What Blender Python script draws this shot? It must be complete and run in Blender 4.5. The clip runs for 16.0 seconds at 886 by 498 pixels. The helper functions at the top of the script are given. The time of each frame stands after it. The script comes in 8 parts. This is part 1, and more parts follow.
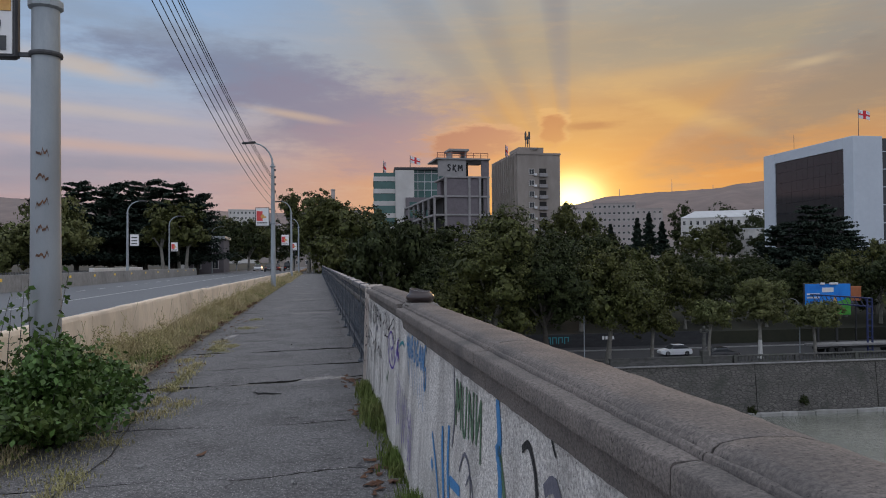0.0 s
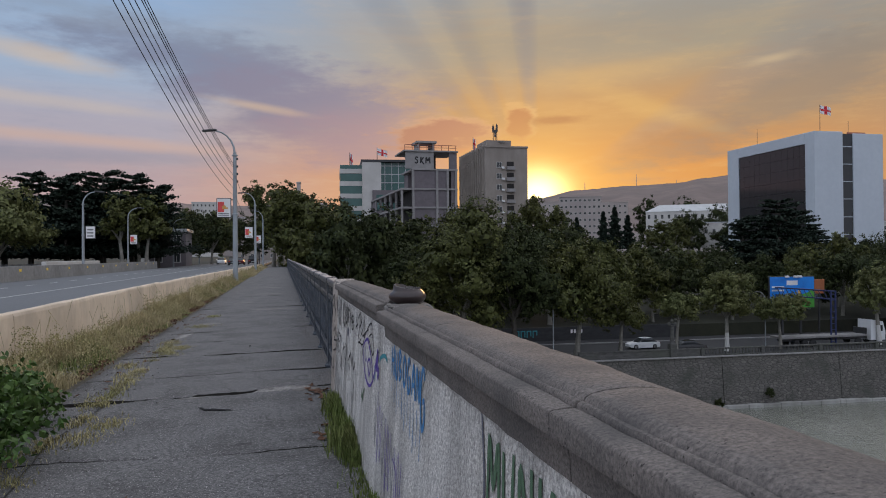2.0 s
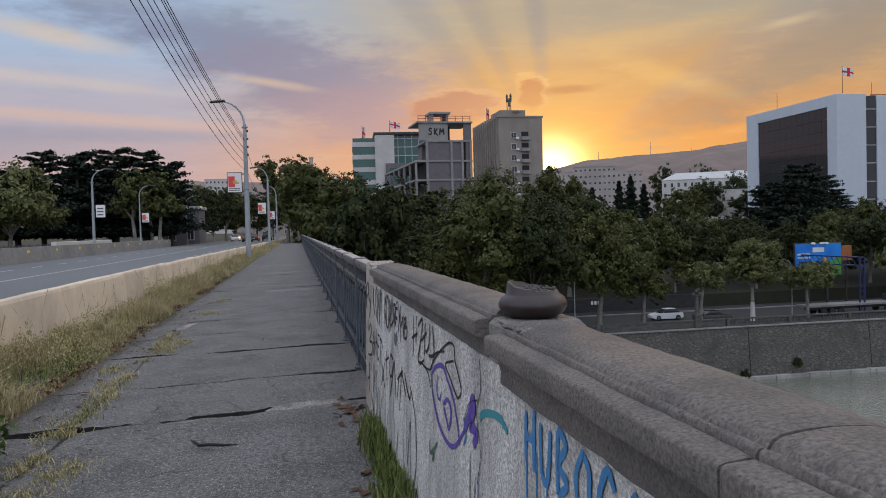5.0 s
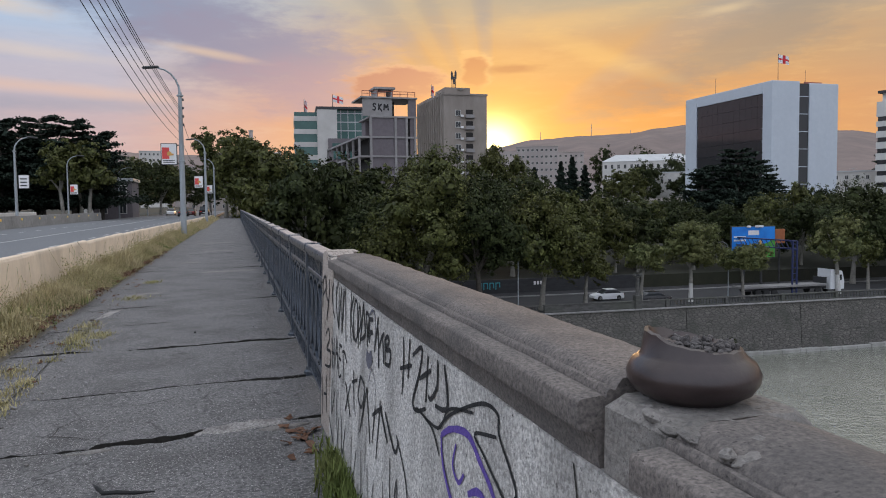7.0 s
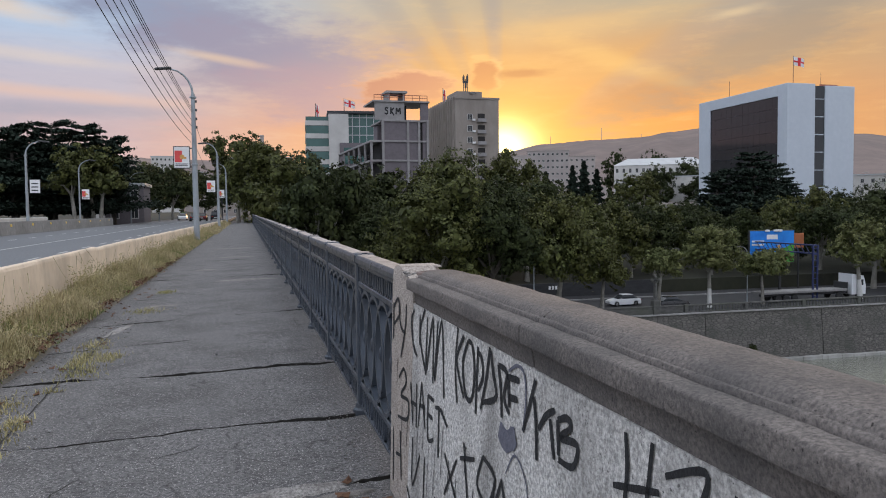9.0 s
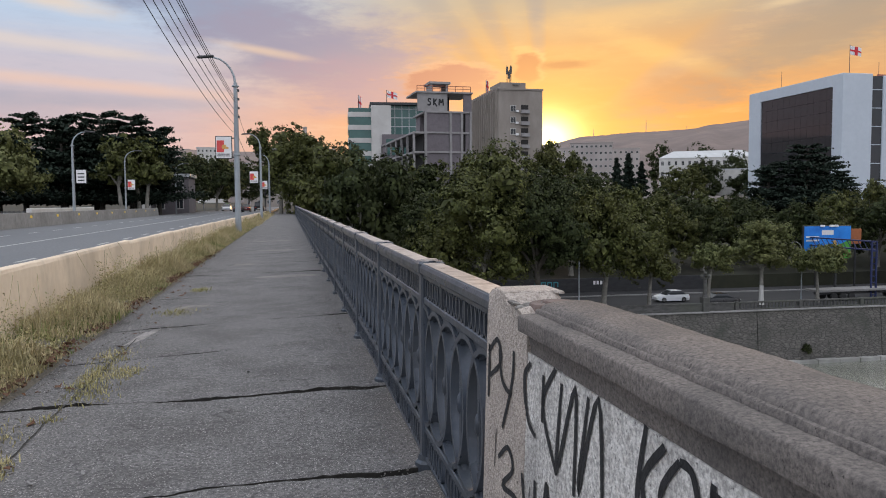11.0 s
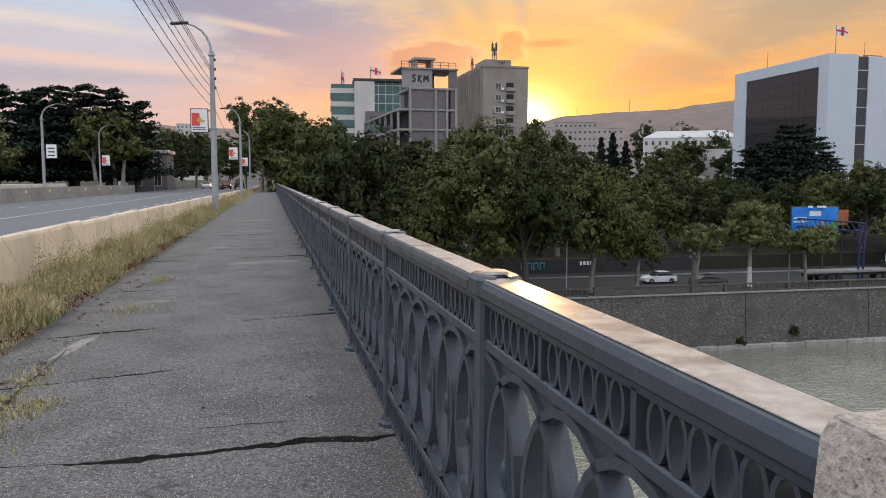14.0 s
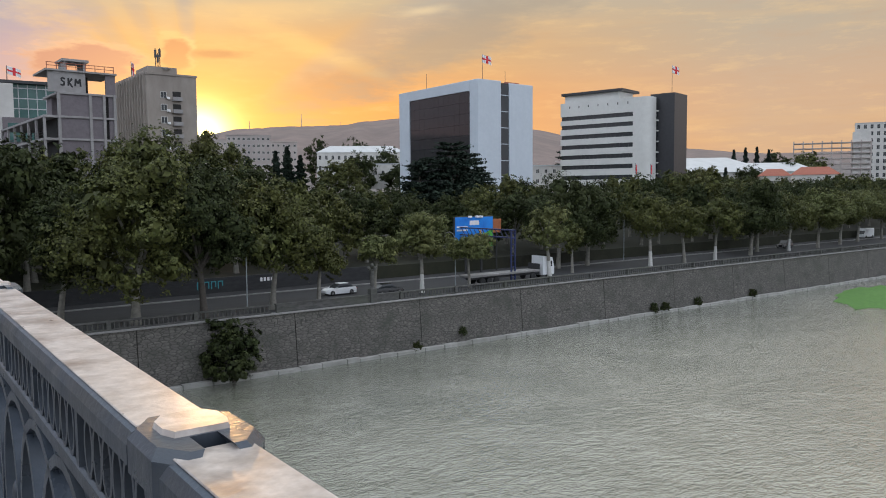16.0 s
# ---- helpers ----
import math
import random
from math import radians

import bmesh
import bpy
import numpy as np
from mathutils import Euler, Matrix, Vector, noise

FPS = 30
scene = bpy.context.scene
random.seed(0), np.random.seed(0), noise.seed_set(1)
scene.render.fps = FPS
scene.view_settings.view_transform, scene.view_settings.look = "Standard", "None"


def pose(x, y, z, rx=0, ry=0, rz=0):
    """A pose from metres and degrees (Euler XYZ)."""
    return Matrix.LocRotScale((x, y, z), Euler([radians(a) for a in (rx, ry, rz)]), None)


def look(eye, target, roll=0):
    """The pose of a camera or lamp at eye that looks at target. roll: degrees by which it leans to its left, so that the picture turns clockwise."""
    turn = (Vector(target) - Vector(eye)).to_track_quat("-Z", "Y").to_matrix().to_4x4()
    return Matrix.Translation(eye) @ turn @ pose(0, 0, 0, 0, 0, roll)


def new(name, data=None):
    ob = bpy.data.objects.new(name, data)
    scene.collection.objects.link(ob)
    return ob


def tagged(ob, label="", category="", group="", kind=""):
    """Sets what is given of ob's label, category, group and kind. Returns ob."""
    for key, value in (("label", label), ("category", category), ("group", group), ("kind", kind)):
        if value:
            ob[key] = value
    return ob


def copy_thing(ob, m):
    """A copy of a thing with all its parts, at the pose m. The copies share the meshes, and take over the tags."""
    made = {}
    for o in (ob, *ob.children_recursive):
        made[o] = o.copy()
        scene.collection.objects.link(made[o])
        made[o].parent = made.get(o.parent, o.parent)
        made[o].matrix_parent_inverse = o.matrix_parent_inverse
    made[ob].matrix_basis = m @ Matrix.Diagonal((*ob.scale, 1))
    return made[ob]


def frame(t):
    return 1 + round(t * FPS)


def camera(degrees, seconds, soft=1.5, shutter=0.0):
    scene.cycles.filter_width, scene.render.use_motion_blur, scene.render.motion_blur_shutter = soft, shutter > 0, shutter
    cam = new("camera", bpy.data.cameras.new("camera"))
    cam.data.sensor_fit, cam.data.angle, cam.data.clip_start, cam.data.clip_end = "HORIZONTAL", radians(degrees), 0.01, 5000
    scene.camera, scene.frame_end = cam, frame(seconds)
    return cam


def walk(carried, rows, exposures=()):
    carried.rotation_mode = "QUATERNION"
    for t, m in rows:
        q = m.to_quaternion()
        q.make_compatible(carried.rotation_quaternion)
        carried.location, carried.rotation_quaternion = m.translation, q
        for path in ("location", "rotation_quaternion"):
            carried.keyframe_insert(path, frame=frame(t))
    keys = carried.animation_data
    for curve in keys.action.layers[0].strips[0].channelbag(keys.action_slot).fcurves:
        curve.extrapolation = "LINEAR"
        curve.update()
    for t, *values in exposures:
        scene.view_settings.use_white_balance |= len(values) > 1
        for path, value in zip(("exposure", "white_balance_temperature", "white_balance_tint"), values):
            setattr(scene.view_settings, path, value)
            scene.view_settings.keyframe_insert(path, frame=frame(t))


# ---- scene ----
cam = camera(60.4, 16.0, 1.0)
METRES, EYE, TILT, LEAN, TURN = 11.4, 1.5, 0.0, 0.0, -10.0
PATH = [
    (0, (-0.028, -2.331, 1.491), (0.298, -0.358, 1.526), -0.5),
    (0.5, (0.002, -1.973, 1.47), (0.334, -0.001, 1.504), -0.2),
    (1, (0.07, -1.631, 1.476), (0.43, 0.336, 1.509), -0.2),
    (1.5, (0.032, -1.307, 1.464), (0.422, 0.654, 1.491), -0.4),
    (2, (0.035, -0.956, 1.462), (0.447, 1.001, 1.479), -0.5),
    (2.5, (0.12, -0.6, 1.476), (0.535, 1.356, 1.48), -0.8),
    (3, (0.057, -0.262, 1.472), (0.456, 1.698, 1.46), -1.2),
    (3.5, (0.027, 0.063, 1.458), (0.405, 2.026, 1.439), -1.4),
    (3.7, (0.035, 0.219, 1.468), (0.401, 2.185, 1.441), -1.7),
    (5.8, (0.005, 1.62, 1.473), (0.412, 3.577, 1.397), -1.2),
    (6, (0.01, 1.745, 1.474), (0.436, 3.697, 1.389), -1.0),
    (6.5, (0.016, 2.049, 1.493), (0.492, 3.988, 1.389), -0.7),
    (7, (0.013, 2.342, 1.51), (0.536, 4.269, 1.395), -0.6),
    (7.5, (-0.054, 2.636, 1.504), (0.49, 4.558, 1.389), -0.7),
    (8, (-0.116, 2.955, 1.5), (0.432, 4.875, 1.387), -0.7),
    (8.5, (-0.149, 3.303, 1.498), (0.381, 5.228, 1.393), -0.8),
    (9, (-0.159, 3.667, 1.495), (0.339, 5.602, 1.392), -0.7),
    (9.5, (-0.133, 4.008, 1.507), (0.333, 5.95, 1.405), -0.7),
    (10, (-0.106, 4.339, 1.517), (0.334, 6.287, 1.411), -0.7),
    (12.3, (-0.117, 5.814, 1.488), (0.247, 7.775, 1.341), 0.1),
    (12.5, (-0.097, 5.939, 1.477), (0.273, 7.899, 1.327), -0.0),
    (13, (-0.059, 6.251, 1.506), (0.326, 8.207, 1.351), 0.1),
    (13.5, (-0.09, 6.569, 1.498), (0.311, 8.522, 1.334), 0.1),
    (14, (-0.036, 6.874, 1.484), (0.401, 8.817, 1.306), 0.0),
    (14.5, (0.058, 7.174, 1.506), (0.567, 9.1, 1.321), -0.2),
    (15, (0.071, 7.593, 1.476), (0.735, 9.47, 1.293), -0.5),
    (15.5, (0.166, 7.895, 1.509), (1.057, 9.677, 1.338), -0.6),
    (16, (0.33, 8.204, 1.502), (1.52, 9.805, 1.356), -0.5),
]
EXPOSURES = [(0.0, -0.36, 6180, 11), (3.5, -0.28, 6200, 11), (7.0, 0.03, 6300, 10), (10.0, 0.13, 6380, 10), (13.0, 0.28, 6800, 11), (16.0, 0.26, 6350, 7)]
walk(cam, [(t, look(eye, target, roll)) for t, eye, target, roll in PATH], EXPOSURES)

# ---------------------------------------------------------------- light
SUN_AZ, SUN_EL = 19.0, 5.0          # degrees right of the bridge's axis, degrees up


def build_world():
    w = bpy.data.worlds.new("evening_sky")
    scene.world = w
    w.use_nodes = True
    nt = w.node_tree
    nt.nodes.clear()
    N, L = nt.nodes.new, nt.links.new

    def put(sock, v):
        if hasattr(v, "is_linked"):
            L(v, sock)
        else:
            sock.default_value = v

    def m(op, a, b=0.0, c=0.0, clamp=False):
        n = N("ShaderNodeMath")
        n.operation, n.use_clamp = op, clamp
        put(n.inputs[0], a), put(n.inputs[1], b), put(n.inputs[2], c)
        return n.outputs[0]

    def mixc(f, a, b, mode="MIX"):
        n = N("ShaderNodeMix")
        n.data_type, n.blend_type, n.clamp_factor = "RGBA", mode, True
        put(n.inputs[0], f)
        for s, v in ((n.inputs[6], a), (n.inputs[7], b)):
            put(s, v if hasattr(v, "is_linked") else (*v, 1))
        return n.outputs[2]

    def ramp(f, stops):
        n = N("ShaderNodeValToRGB")
        r = n.color_ramp
        r.interpolation = "EASE"
        while len(r.elements) < len(stops):
            r.elements.new(0.5)
        for e, (p, c) in zip(r.elements, stops):
            e.position, e.color = p, (*c, 1)
        L(f, n.inputs[0])
        return n.outputs[0]

    tc = N("ShaderNodeTexCoord")
    nrm = N("ShaderNodeVectorMath")
    nrm.operation = "NORMALIZE"
    L(tc.outputs["Generated"], nrm.inputs[0])
    sep = N("ShaderNodeSeparateXYZ")
    L(nrm.outputs[0], sep.inputs[0])
    x, y, z = sep.outputs
    az = m("MULTIPLY", m("ARCTAN2", x, y), 57.2958)
    el = m("MULTIPLY", m("ARCSINE", z), 57.2958)
    daz, de = m("SUBTRACT", az, SUN_AZ), m("SUBTRACT", el, SUN_EL - 0.6)
    # noise in sky angles, drawn out sideways
    def angles(sx, sy, off):
        c = N("ShaderNodeCombineXYZ")
        put(c.inputs[0], m("MULTIPLY", az, sx)), put(c.inputs[1], m("MULTIPLY", el, sy)), put(c.inputs[2], off)
        return c.outputs[0]

    def noise_of(vec, scale, detail=6.0, rough=0.6):
        n = N("ShaderNodeTexNoise")
        n.inputs["Scale"].default_value, n.inputs["Detail"].default_value, n.inputs["Roughness"].default_value = scale, detail, rough
        L(vec, n.inputs["Vector"])
        return n.outputs["Fac"]
    puff = m("SUBTRACT", noise_of(angles(0.10, 0.28, 3.0), 1.6), 0.5)
    fine = m("SUBTRACT", noise_of(angles(0.25, 0.9, 9.0), 1.5), 0.5)
    streak = noise_of(angles(0.05, 0.6, 1.0), 1.3, 5.0, 0.55)

    def blob(a, e, wa, we, tilt=0.0, soft=0.5, rag=1.0):
        ca, sa = math.cos(radians(tilt)), math.sin(radians(tilt))
        u, v = m("SUBTRACT", az, a), m("SUBTRACT", el, e)
        p = m("ADD", m("MULTIPLY", u, ca / wa), m("MULTIPLY", v, sa / wa))
        q = m("ADD", m("MULTIPLY", u, -sa / we), m("MULTIPLY", v, ca / we))
        d = m("SQRT", m("ADD", m("MULTIPLY", p, p), m("MULTIPLY", q, q)))
        d = m("ADD", d, m("MULTIPLY", m("ADD", puff, m("MULTIPLY", fine, 0.6)), -2.2 * rag))
        n = N("ShaderNodeMapRange")
        n.interpolation_type = "SMOOTHSTEP"
        L(d, n.inputs[0])
        n.inputs[1].default_value, n.inputs[2].default_value = 1 + soft, 1 - soft
        n.inputs[3].default_value, n.inputs[4].default_value = 0.0, 1.0
        return n.outputs[0]

    t = m("DIVIDE", el, 60.0, clamp=True)
    high = (1.12, 1.14, 1.18)
    cool = ramp(t, [(0.0, (0.50, 0.35, 0.37)), (0.09, (0.60, 0.41, 0.42)), (0.15, (0.52, 0.47, 0.54)), (0.22, (0.44, 0.545, 0.70)), (0.34, (0.34, 0.52, 0.78)), (0.75, high)])
    warm = ramp(t, [(0.0, (0.80, 0.25, 0.05)), (0.11, (0.80, 0.31, 0.07)), (0.17, (0.66, 0.34, 0.12)), (0.25, (0.46, 0.385, 0.27)), (0.34, (0.40, 0.43, 0.43)), (0.75, high)])
    right = ramp(t, [(0.0, (0.56, 0.33, 0.21)), (0.10, (0.57, 0.355, 0.225)), (0.20, (0.46, 0.36, 0.265)), (0.29, (0.42, 0.37, 0.31)), (0.345, (0.52, 0.48, 0.42)), (0.41, (1.15, 1.10, 1.00)), (0.75, high)])
    back = ramp(t, [(0.0, (0.80, 0.84, 0.94)), (0.3, (1.04, 1.12, 1.30)), (0.75, (1.12, 1.18, 1.34))])
    fl = m("DIVIDE", m("ADD", daz, 27.0), 22.0, clamp=True)
    fr = m("DIVIDE", m("SUBTRACT", daz, 14.0), 26.0, clamp=True)
    sky = mixc(fl, cool, warm)
    sky = mixc(fr, sky, right)
    away = m("DIVIDE", m("SUBTRACT", m("ABSOLUTE", m("WRAP", daz, 180.0, -180.0)), 60.0), 60.0, clamp=True)
    sky = mixc(away, sky, back)
    # crepuscular rays fanned round the sun
    phi = m("MULTIPLY", m("ARCTAN2", daz, m("MAXIMUM", de, 0.01)), 57.2958)
    rr = m("SQRT", m("ADD", m("MULTIPLY", daz, daz), m("MULTIPLY", de, de)))

    def ray_at(p0, wdt):
        d = m("DIVIDE", m("ABSOLUTE", m("SUBTRACT", phi, p0)), wdt)
        return m("SUBTRACT", 1.0, m("MINIMUM", m("MULTIPLY", d, d), 1.0))
    reach = m("MULTIPLY", m("DIVIDE", m("SUBTRACT", rr, 4.0), 5.0, clamp=True), m("DIVIDE", m("SUBTRACT", 34.0, rr), 12.0, clamp=True))
    for p0, wdt, f in ((-4.0, 5.0, 0.60), (-25.0, 5.0, 0.34), (-40.0, 5.0, 0.30), (62.0, 7.0, 0.34)):
        sky = mixc(m("MULTIPLY", m("MULTIPLY", ray_at(p0, wdt), reach), f), sky, (0.26, 0.27, 0.30))
    for p0, wdt, f in ((-14.0, 6.0, 0.22), (-32.0, 4.0, 0.15), (-48.0, 5.0, 0.12), (10.0, 9.0, 0.08)):
        sky = mixc(m("MULTIPLY", m("MULTIPLY", ray_at(p0, wdt), reach), f), sky, (0.64, 0.50, 0.31))
    # thin streaks, then the clouds that stand out
    band = m("MULTIPLY", m("SUBTRACT", streak, 0.50), 3.4, clamp=True)
    low = m("DIVIDE", m("SUBTRACT", 26.0, el), 16.0, clamp=True)
    lit = mixc(fl, (0.70, 0.60, 0.54), (0.92, 0.52, 0.17))
    sky = mixc(m("MULTIPLY", m("MULTIPLY", band, low), 0.24), sky, lit)
    wisp = noise_of(angles(0.16, 0.75, 21.0), 1.7, 7.0, 0.66)
    thin = m("MULTIPLY", m("SUBTRACT", wisp, 0.52), 4.5, clamp=True)
    sky = mixc(m("MULTIPLY", m("MULTIPLY", thin, low), 0.26), sky, mixc(fl, (0.66, 0.60, 0.60), (1.0, 0.62, 0.24)))
    dusk = m("MULTIPLY", m("SUBTRACT", 0.47, wisp), 4.5, clamp=True)
    sky = mixc(m("MULTIPLY", m("MULTIPLY", dusk, low), 0.22), sky, mixc(fl, (0.30, 0.33, 0.43), (0.55, 0.28, 0.14)))
    mauve, rose = (0.25, 0.28, 0.40), (0.46, 0.29, 0.34)
    for a, e, wa, we, tl, so, rg, f, col in (
            (-4.5, 13.4, 9.5, 1.9, -11, 0.6, 1.0, 0.90, mauve), (2.2, 10.8, 8.0, 2.6, -8, 0.6, 1.0, 0.85, (0.30, 0.27, 0.37)), (-24.0, 6.2, 14.0, 1.2, 0, 0.8, 0.6, 0.55, (0.36, 0.36, 0.45)),
            (7.0, 8.4, 7.0, 1.9, 0, 0.7, 0.9, 0.75, rose), (-13.0, 7.0, 9.0, 0.5, 0, 0.8, 0.5, 0.45, (0.33, 0.33, 0.42)),
            (-15.5, 13.3, 3.6, 0.50, -8, 0.9, 0.7, 0.75, (0.74, 0.60, 0.48)), (-17.0, 10.6, 9.0, 0.34, -4, 0.9, 0.6, 0.50, (0.74, 0.60, 0.50)),
            (-14.0, 8.1, 9.0, 0.36, -3, 0.9, 0.6, 0.60, (0.78, 0.50, 0.38)), (-1.8, 10.9, 2.6, 0.24, -8, 0.9, 0.6, 0.6, (0.80, 0.56, 0.38)),
            (11.6, 9.0, 4.1, 1.40, 0, 0.25, 1.1, 0.65, (0.92, 0.50, 0.24)), (17.8, 9.9, 1.2, 1.30, 0, 0.25, 1.0, 0.65, (1.0, 0.58, 0.22)), (11.5, 8.8, 3.8, 1.25, 0, 0.3, 1.1, 0.95, (0.50, 0.20, 0.15)), (17.7, 9.7, 1.0, 1.15, 0, 0.3, 1.0, 1.0, (0.54, 0.20, 0.09)),
            (20.4, 9.9, 2.2, 0.36, 2, 0.4, 0.7, 1.0, (0.46, 0.18, 0.08)), (15.0, 7.4, 2.6, 0.7, 0, 0.5, 0.8, 0.5, (0.88, 0.36, 0.12)),
            (29.5, 7.9, 4.6, 1.4, 8, 0.5, 1.0, 0.75, (0.50, 0.22, 0.10)), (38.0, 11.5, 9.0, 1.8, 24, 0.7, 1.0, 0.65, (0.32, 0.26, 0.21)), (-16.0, 17.0, 12.0, 1.0, -8, 0.8, 0.9, 0.5, (0.33, 0.38, 0.46)), (27.0, 16.5, 10.0, 1.6, 10, 0.8, 0.9, 0.4, (0.34, 0.32, 0.28)),
            (24.0, 13.0, 5.5, 0.6, 6, 0.95, 0.9, 0.35, (0.86, 0.54, 0.20)), (27.0, 10.6, 4.5, 0.6, -22, 0.95, 0.9, 0.40, (0.95, 0.58, 0.18)),
            (35.5, 13.2, 1.4, 0.26, 8, 0.9, 0.9, 0.5, (0.85, 0.62, 0.34))):
        sky = mixc(m("MULTIPLY", blob(a, e, wa, we, tl, so, rg), f), sky, col)
    # glow round the sun, and the disc half over the ridge
    g = m("SQRT", m("ADD", m("MULTIPLY", m("MULTIPLY", daz, daz), 0.7), m("MULTIPLY", de, de)))
    glow = m("POWER", 2.718, m("MULTIPLY", g, -0.50))
    wide = m("POWER", 2.718, m("MULTIPLY", g, -0.20))
    sky = mixc(m("MULTIPLY", wide, 0.46), sky, (0.98, 0.40, 0.06))
    sky = mixc(m("MULTIPLY", glow, 1.15, clamp=True), sky, (1.15, 0.66, 0.10))
    halo = m("POWER", 2.718, m("MULTIPLY", g, -0.95))
    sky = mixc(m("MULTIPLY", halo, 1.1, clamp=True), sky, (1.7, 1.15, 0.28))
    core = m("POWER", 2.718, m("MULTIPLY", m("MULTIPLY", g, g), -0.42))
    sky = mixc(core, sky, (3.4, 2.9, 1.3))
    below = m("DIVIDE", m("MULTIPLY", el, -1.0), 3.0, clamp=True)
    sky = mixc(below, sky, (0.16, 0.15, 0.15))
    nish = N("ShaderNodeTexSky")
    nish.sky_type, nish.sun_disc = "NISHITA", False
    nish.sun_elevation, nish.sun_rotation = radians(SUN_EL), radians(SUN_AZ)
    bg, bg2, add, out = N("ShaderNodeBackground"), N("ShaderNodeBackground"), N("ShaderNodeAddShader"), N("ShaderNodeOutputWorld")
    L(sky, bg.inputs[0]), L(nish.outputs[0], bg2.inputs[0])
    bg.inputs[1].default_value, bg2.inputs[1].default_value = SKY, 0.01
    L(bg.outputs[0], add.inputs[0]), L(bg2.outputs[0], add.inputs[1]), L(add.outputs[0], out.inputs[0])


SKY = 0.95
build_world()
sun = new("sun", bpy.data.lights.new("sun", "SUN"))
sun.data.energy, sun.data.angle, sun.data.color = 0.7, radians(1.5), (1.0, 0.55, 0.22)
sun.matrix_world = look((0, 0, 0), (-math.sin(radians(SUN_AZ)), -math.cos(radians(SUN_AZ)), -math.tan(radians(SUN_EL))))
sun.location = (300, 850, 80)

# ---------------------------------------------------------------- mesh helpers
class B:
    """A plain list of corners and faces."""

    def __init__(self):
        self.v, self.f = [], []

    def add(self, vs, fs):
        n = len(self.v)
        self.v += [tuple(p) for p in vs]
        self.f += [tuple(i + n for i in q) for q in fs]
        return self

    def box(self, x0, x1, y0, y1, z0, z1, c=0.0):
        if c <= 0:
            vs = [(x, y, z) for z in (z0, z1) for y in (y0, y1) for x in (x0, x1)]
            return self.add(vs, [(0, 2, 3, 1), (4, 5, 7, 6), (0, 1, 5, 4), (2, 6, 7, 3), (0, 4, 6, 2), (1, 3, 7, 5)])
        c = min(c, (x1 - x0) * 0.45, (y1 - y0) * 0.45, (z1 - z0) * 0.45)
        rings = []
        for z, k in ((z0, c), (z0 + c, 0), (z1 - c, 0), (z1, c)):
            a0, a1, b0, b1 = x0 + k, x1 - k, y0 + k, y1 - k
            rings.append([(a0 + c, b0, z), (a1 - c, b0, z), (a1, b0 + c, z), (a1, b1 - c, z), (a1 - c, b1, z), (a0 + c, b1, z), (a0, b1 - c, z), (a0, b0 + c, z)])
        vs = [p for r in rings for p in r]
        fs = [tuple(range(7, -1, -1)), tuple(range(24, 32))]
        fs += [(r * 8 + i, r * 8 + (i + 1) % 8, r * 8 + 8 + (i + 1) % 8, r * 8 + 8 + i) for r in range(3) for i in range(8)]
        return self.add(vs, fs)

    def obox(self, centre, size, m=None, c=0.0):
        """A box about a centre, turned by the matrix m."""
        b = B().box(-size[0] / 2, size[0] / 2, -size[1] / 2, size[1] / 2, -size[2] / 2, size[2] / 2, c)
        k = Matrix.Translation(centre) @ (m.to_4x4() if m else Matrix())
        return self.add([k @ Vector(p) for p in b.v], b.f)

    def tube(self, path, radii, n=8, caps=True):
        path = [Vector(p) for p in path]
        if not hasattr(radii, "__len__"):
            radii = [radii] * len(path)
        vs, up = [], Vector((0.31, 0.17, 0.93))
        for i, p in enumerate(path):
            d = (path[min(i + 1, len(path) - 1)] - path[max(i - 1, 0)]).normalized()
            s = d.cross(up)
            s = s.normalized() if s.length > 1e-3 else d.cross(Vector((1, 0, 0))).normalized()
            t = s.cross(d)
            vs += [p + (s * math.cos(2 * math.pi * k / n) + t * math.sin(2 * math.pi * k / n)) * radii[i] for k in range(n)]
        fs = [(i * n + k, i * n + (k + 1) % n, i * n + n + (k + 1) % n, i * n + n + k) for i in range(len(path) - 1) for k in range(n)]
        if caps:
            fs += [tuple(range(n - 1, -1, -1)), tuple(range((len(path) - 1) * n, len(path) * n))]
        return self.add(vs, fs)

    def lathe(self, prof, n=20, centre=(0, 0, 0), wob=None):
        vs = []
        for i, (r, z) in enumerate(prof):
            for k in range(n):
                a = 2 * math.pi * k / n
                q, h = (r, z) if wob is None else wob(i, a, r, z)
                vs.append((centre[0] + q * math.cos(a), centre[1] + q * math.sin(a), centre[2] + h))
        fs = [(i * n + k, i * n + (k + 1) % n, i * n + n + (k + 1) % n, i * n + n + k) for i in range(len(prof) - 1) for k in range(n)]
        fs += [tuple(range(n - 1, -1, -1)), tuple(range((len(prof) - 1) * n, len(prof) * n))]
        return self.add(vs, fs)

    def run(self, prof, y0, y1, step=0.0, jitter=0.0, rng=None):
        """A closed outline (x, z) drawn along y."""
        k = max(1, int((y1 - y0) / step)) if step else 1
        n, vs = len(prof), []
        for i in range(k + 1):
            y = y0 + (y1 - y0) * i / k
            for px, pz in prof:
                j = (rng.uniform(-jitter, jitter), rng.uniform(-jitter, jitter)) if rng else (0, 0)
                vs.append((px + j[0], y, pz + j[1]))
        fs = [(i * n + q, i * n + (q + 1) % n, i * n + n + (q + 1) % n, i * n + n + q) for i in range(k) for q in range(n)]
        fs += [tuple(range(n - 1, -1, -1)), tuple(range(k * n, k * n + n))]
        return self.add(vs, fs)

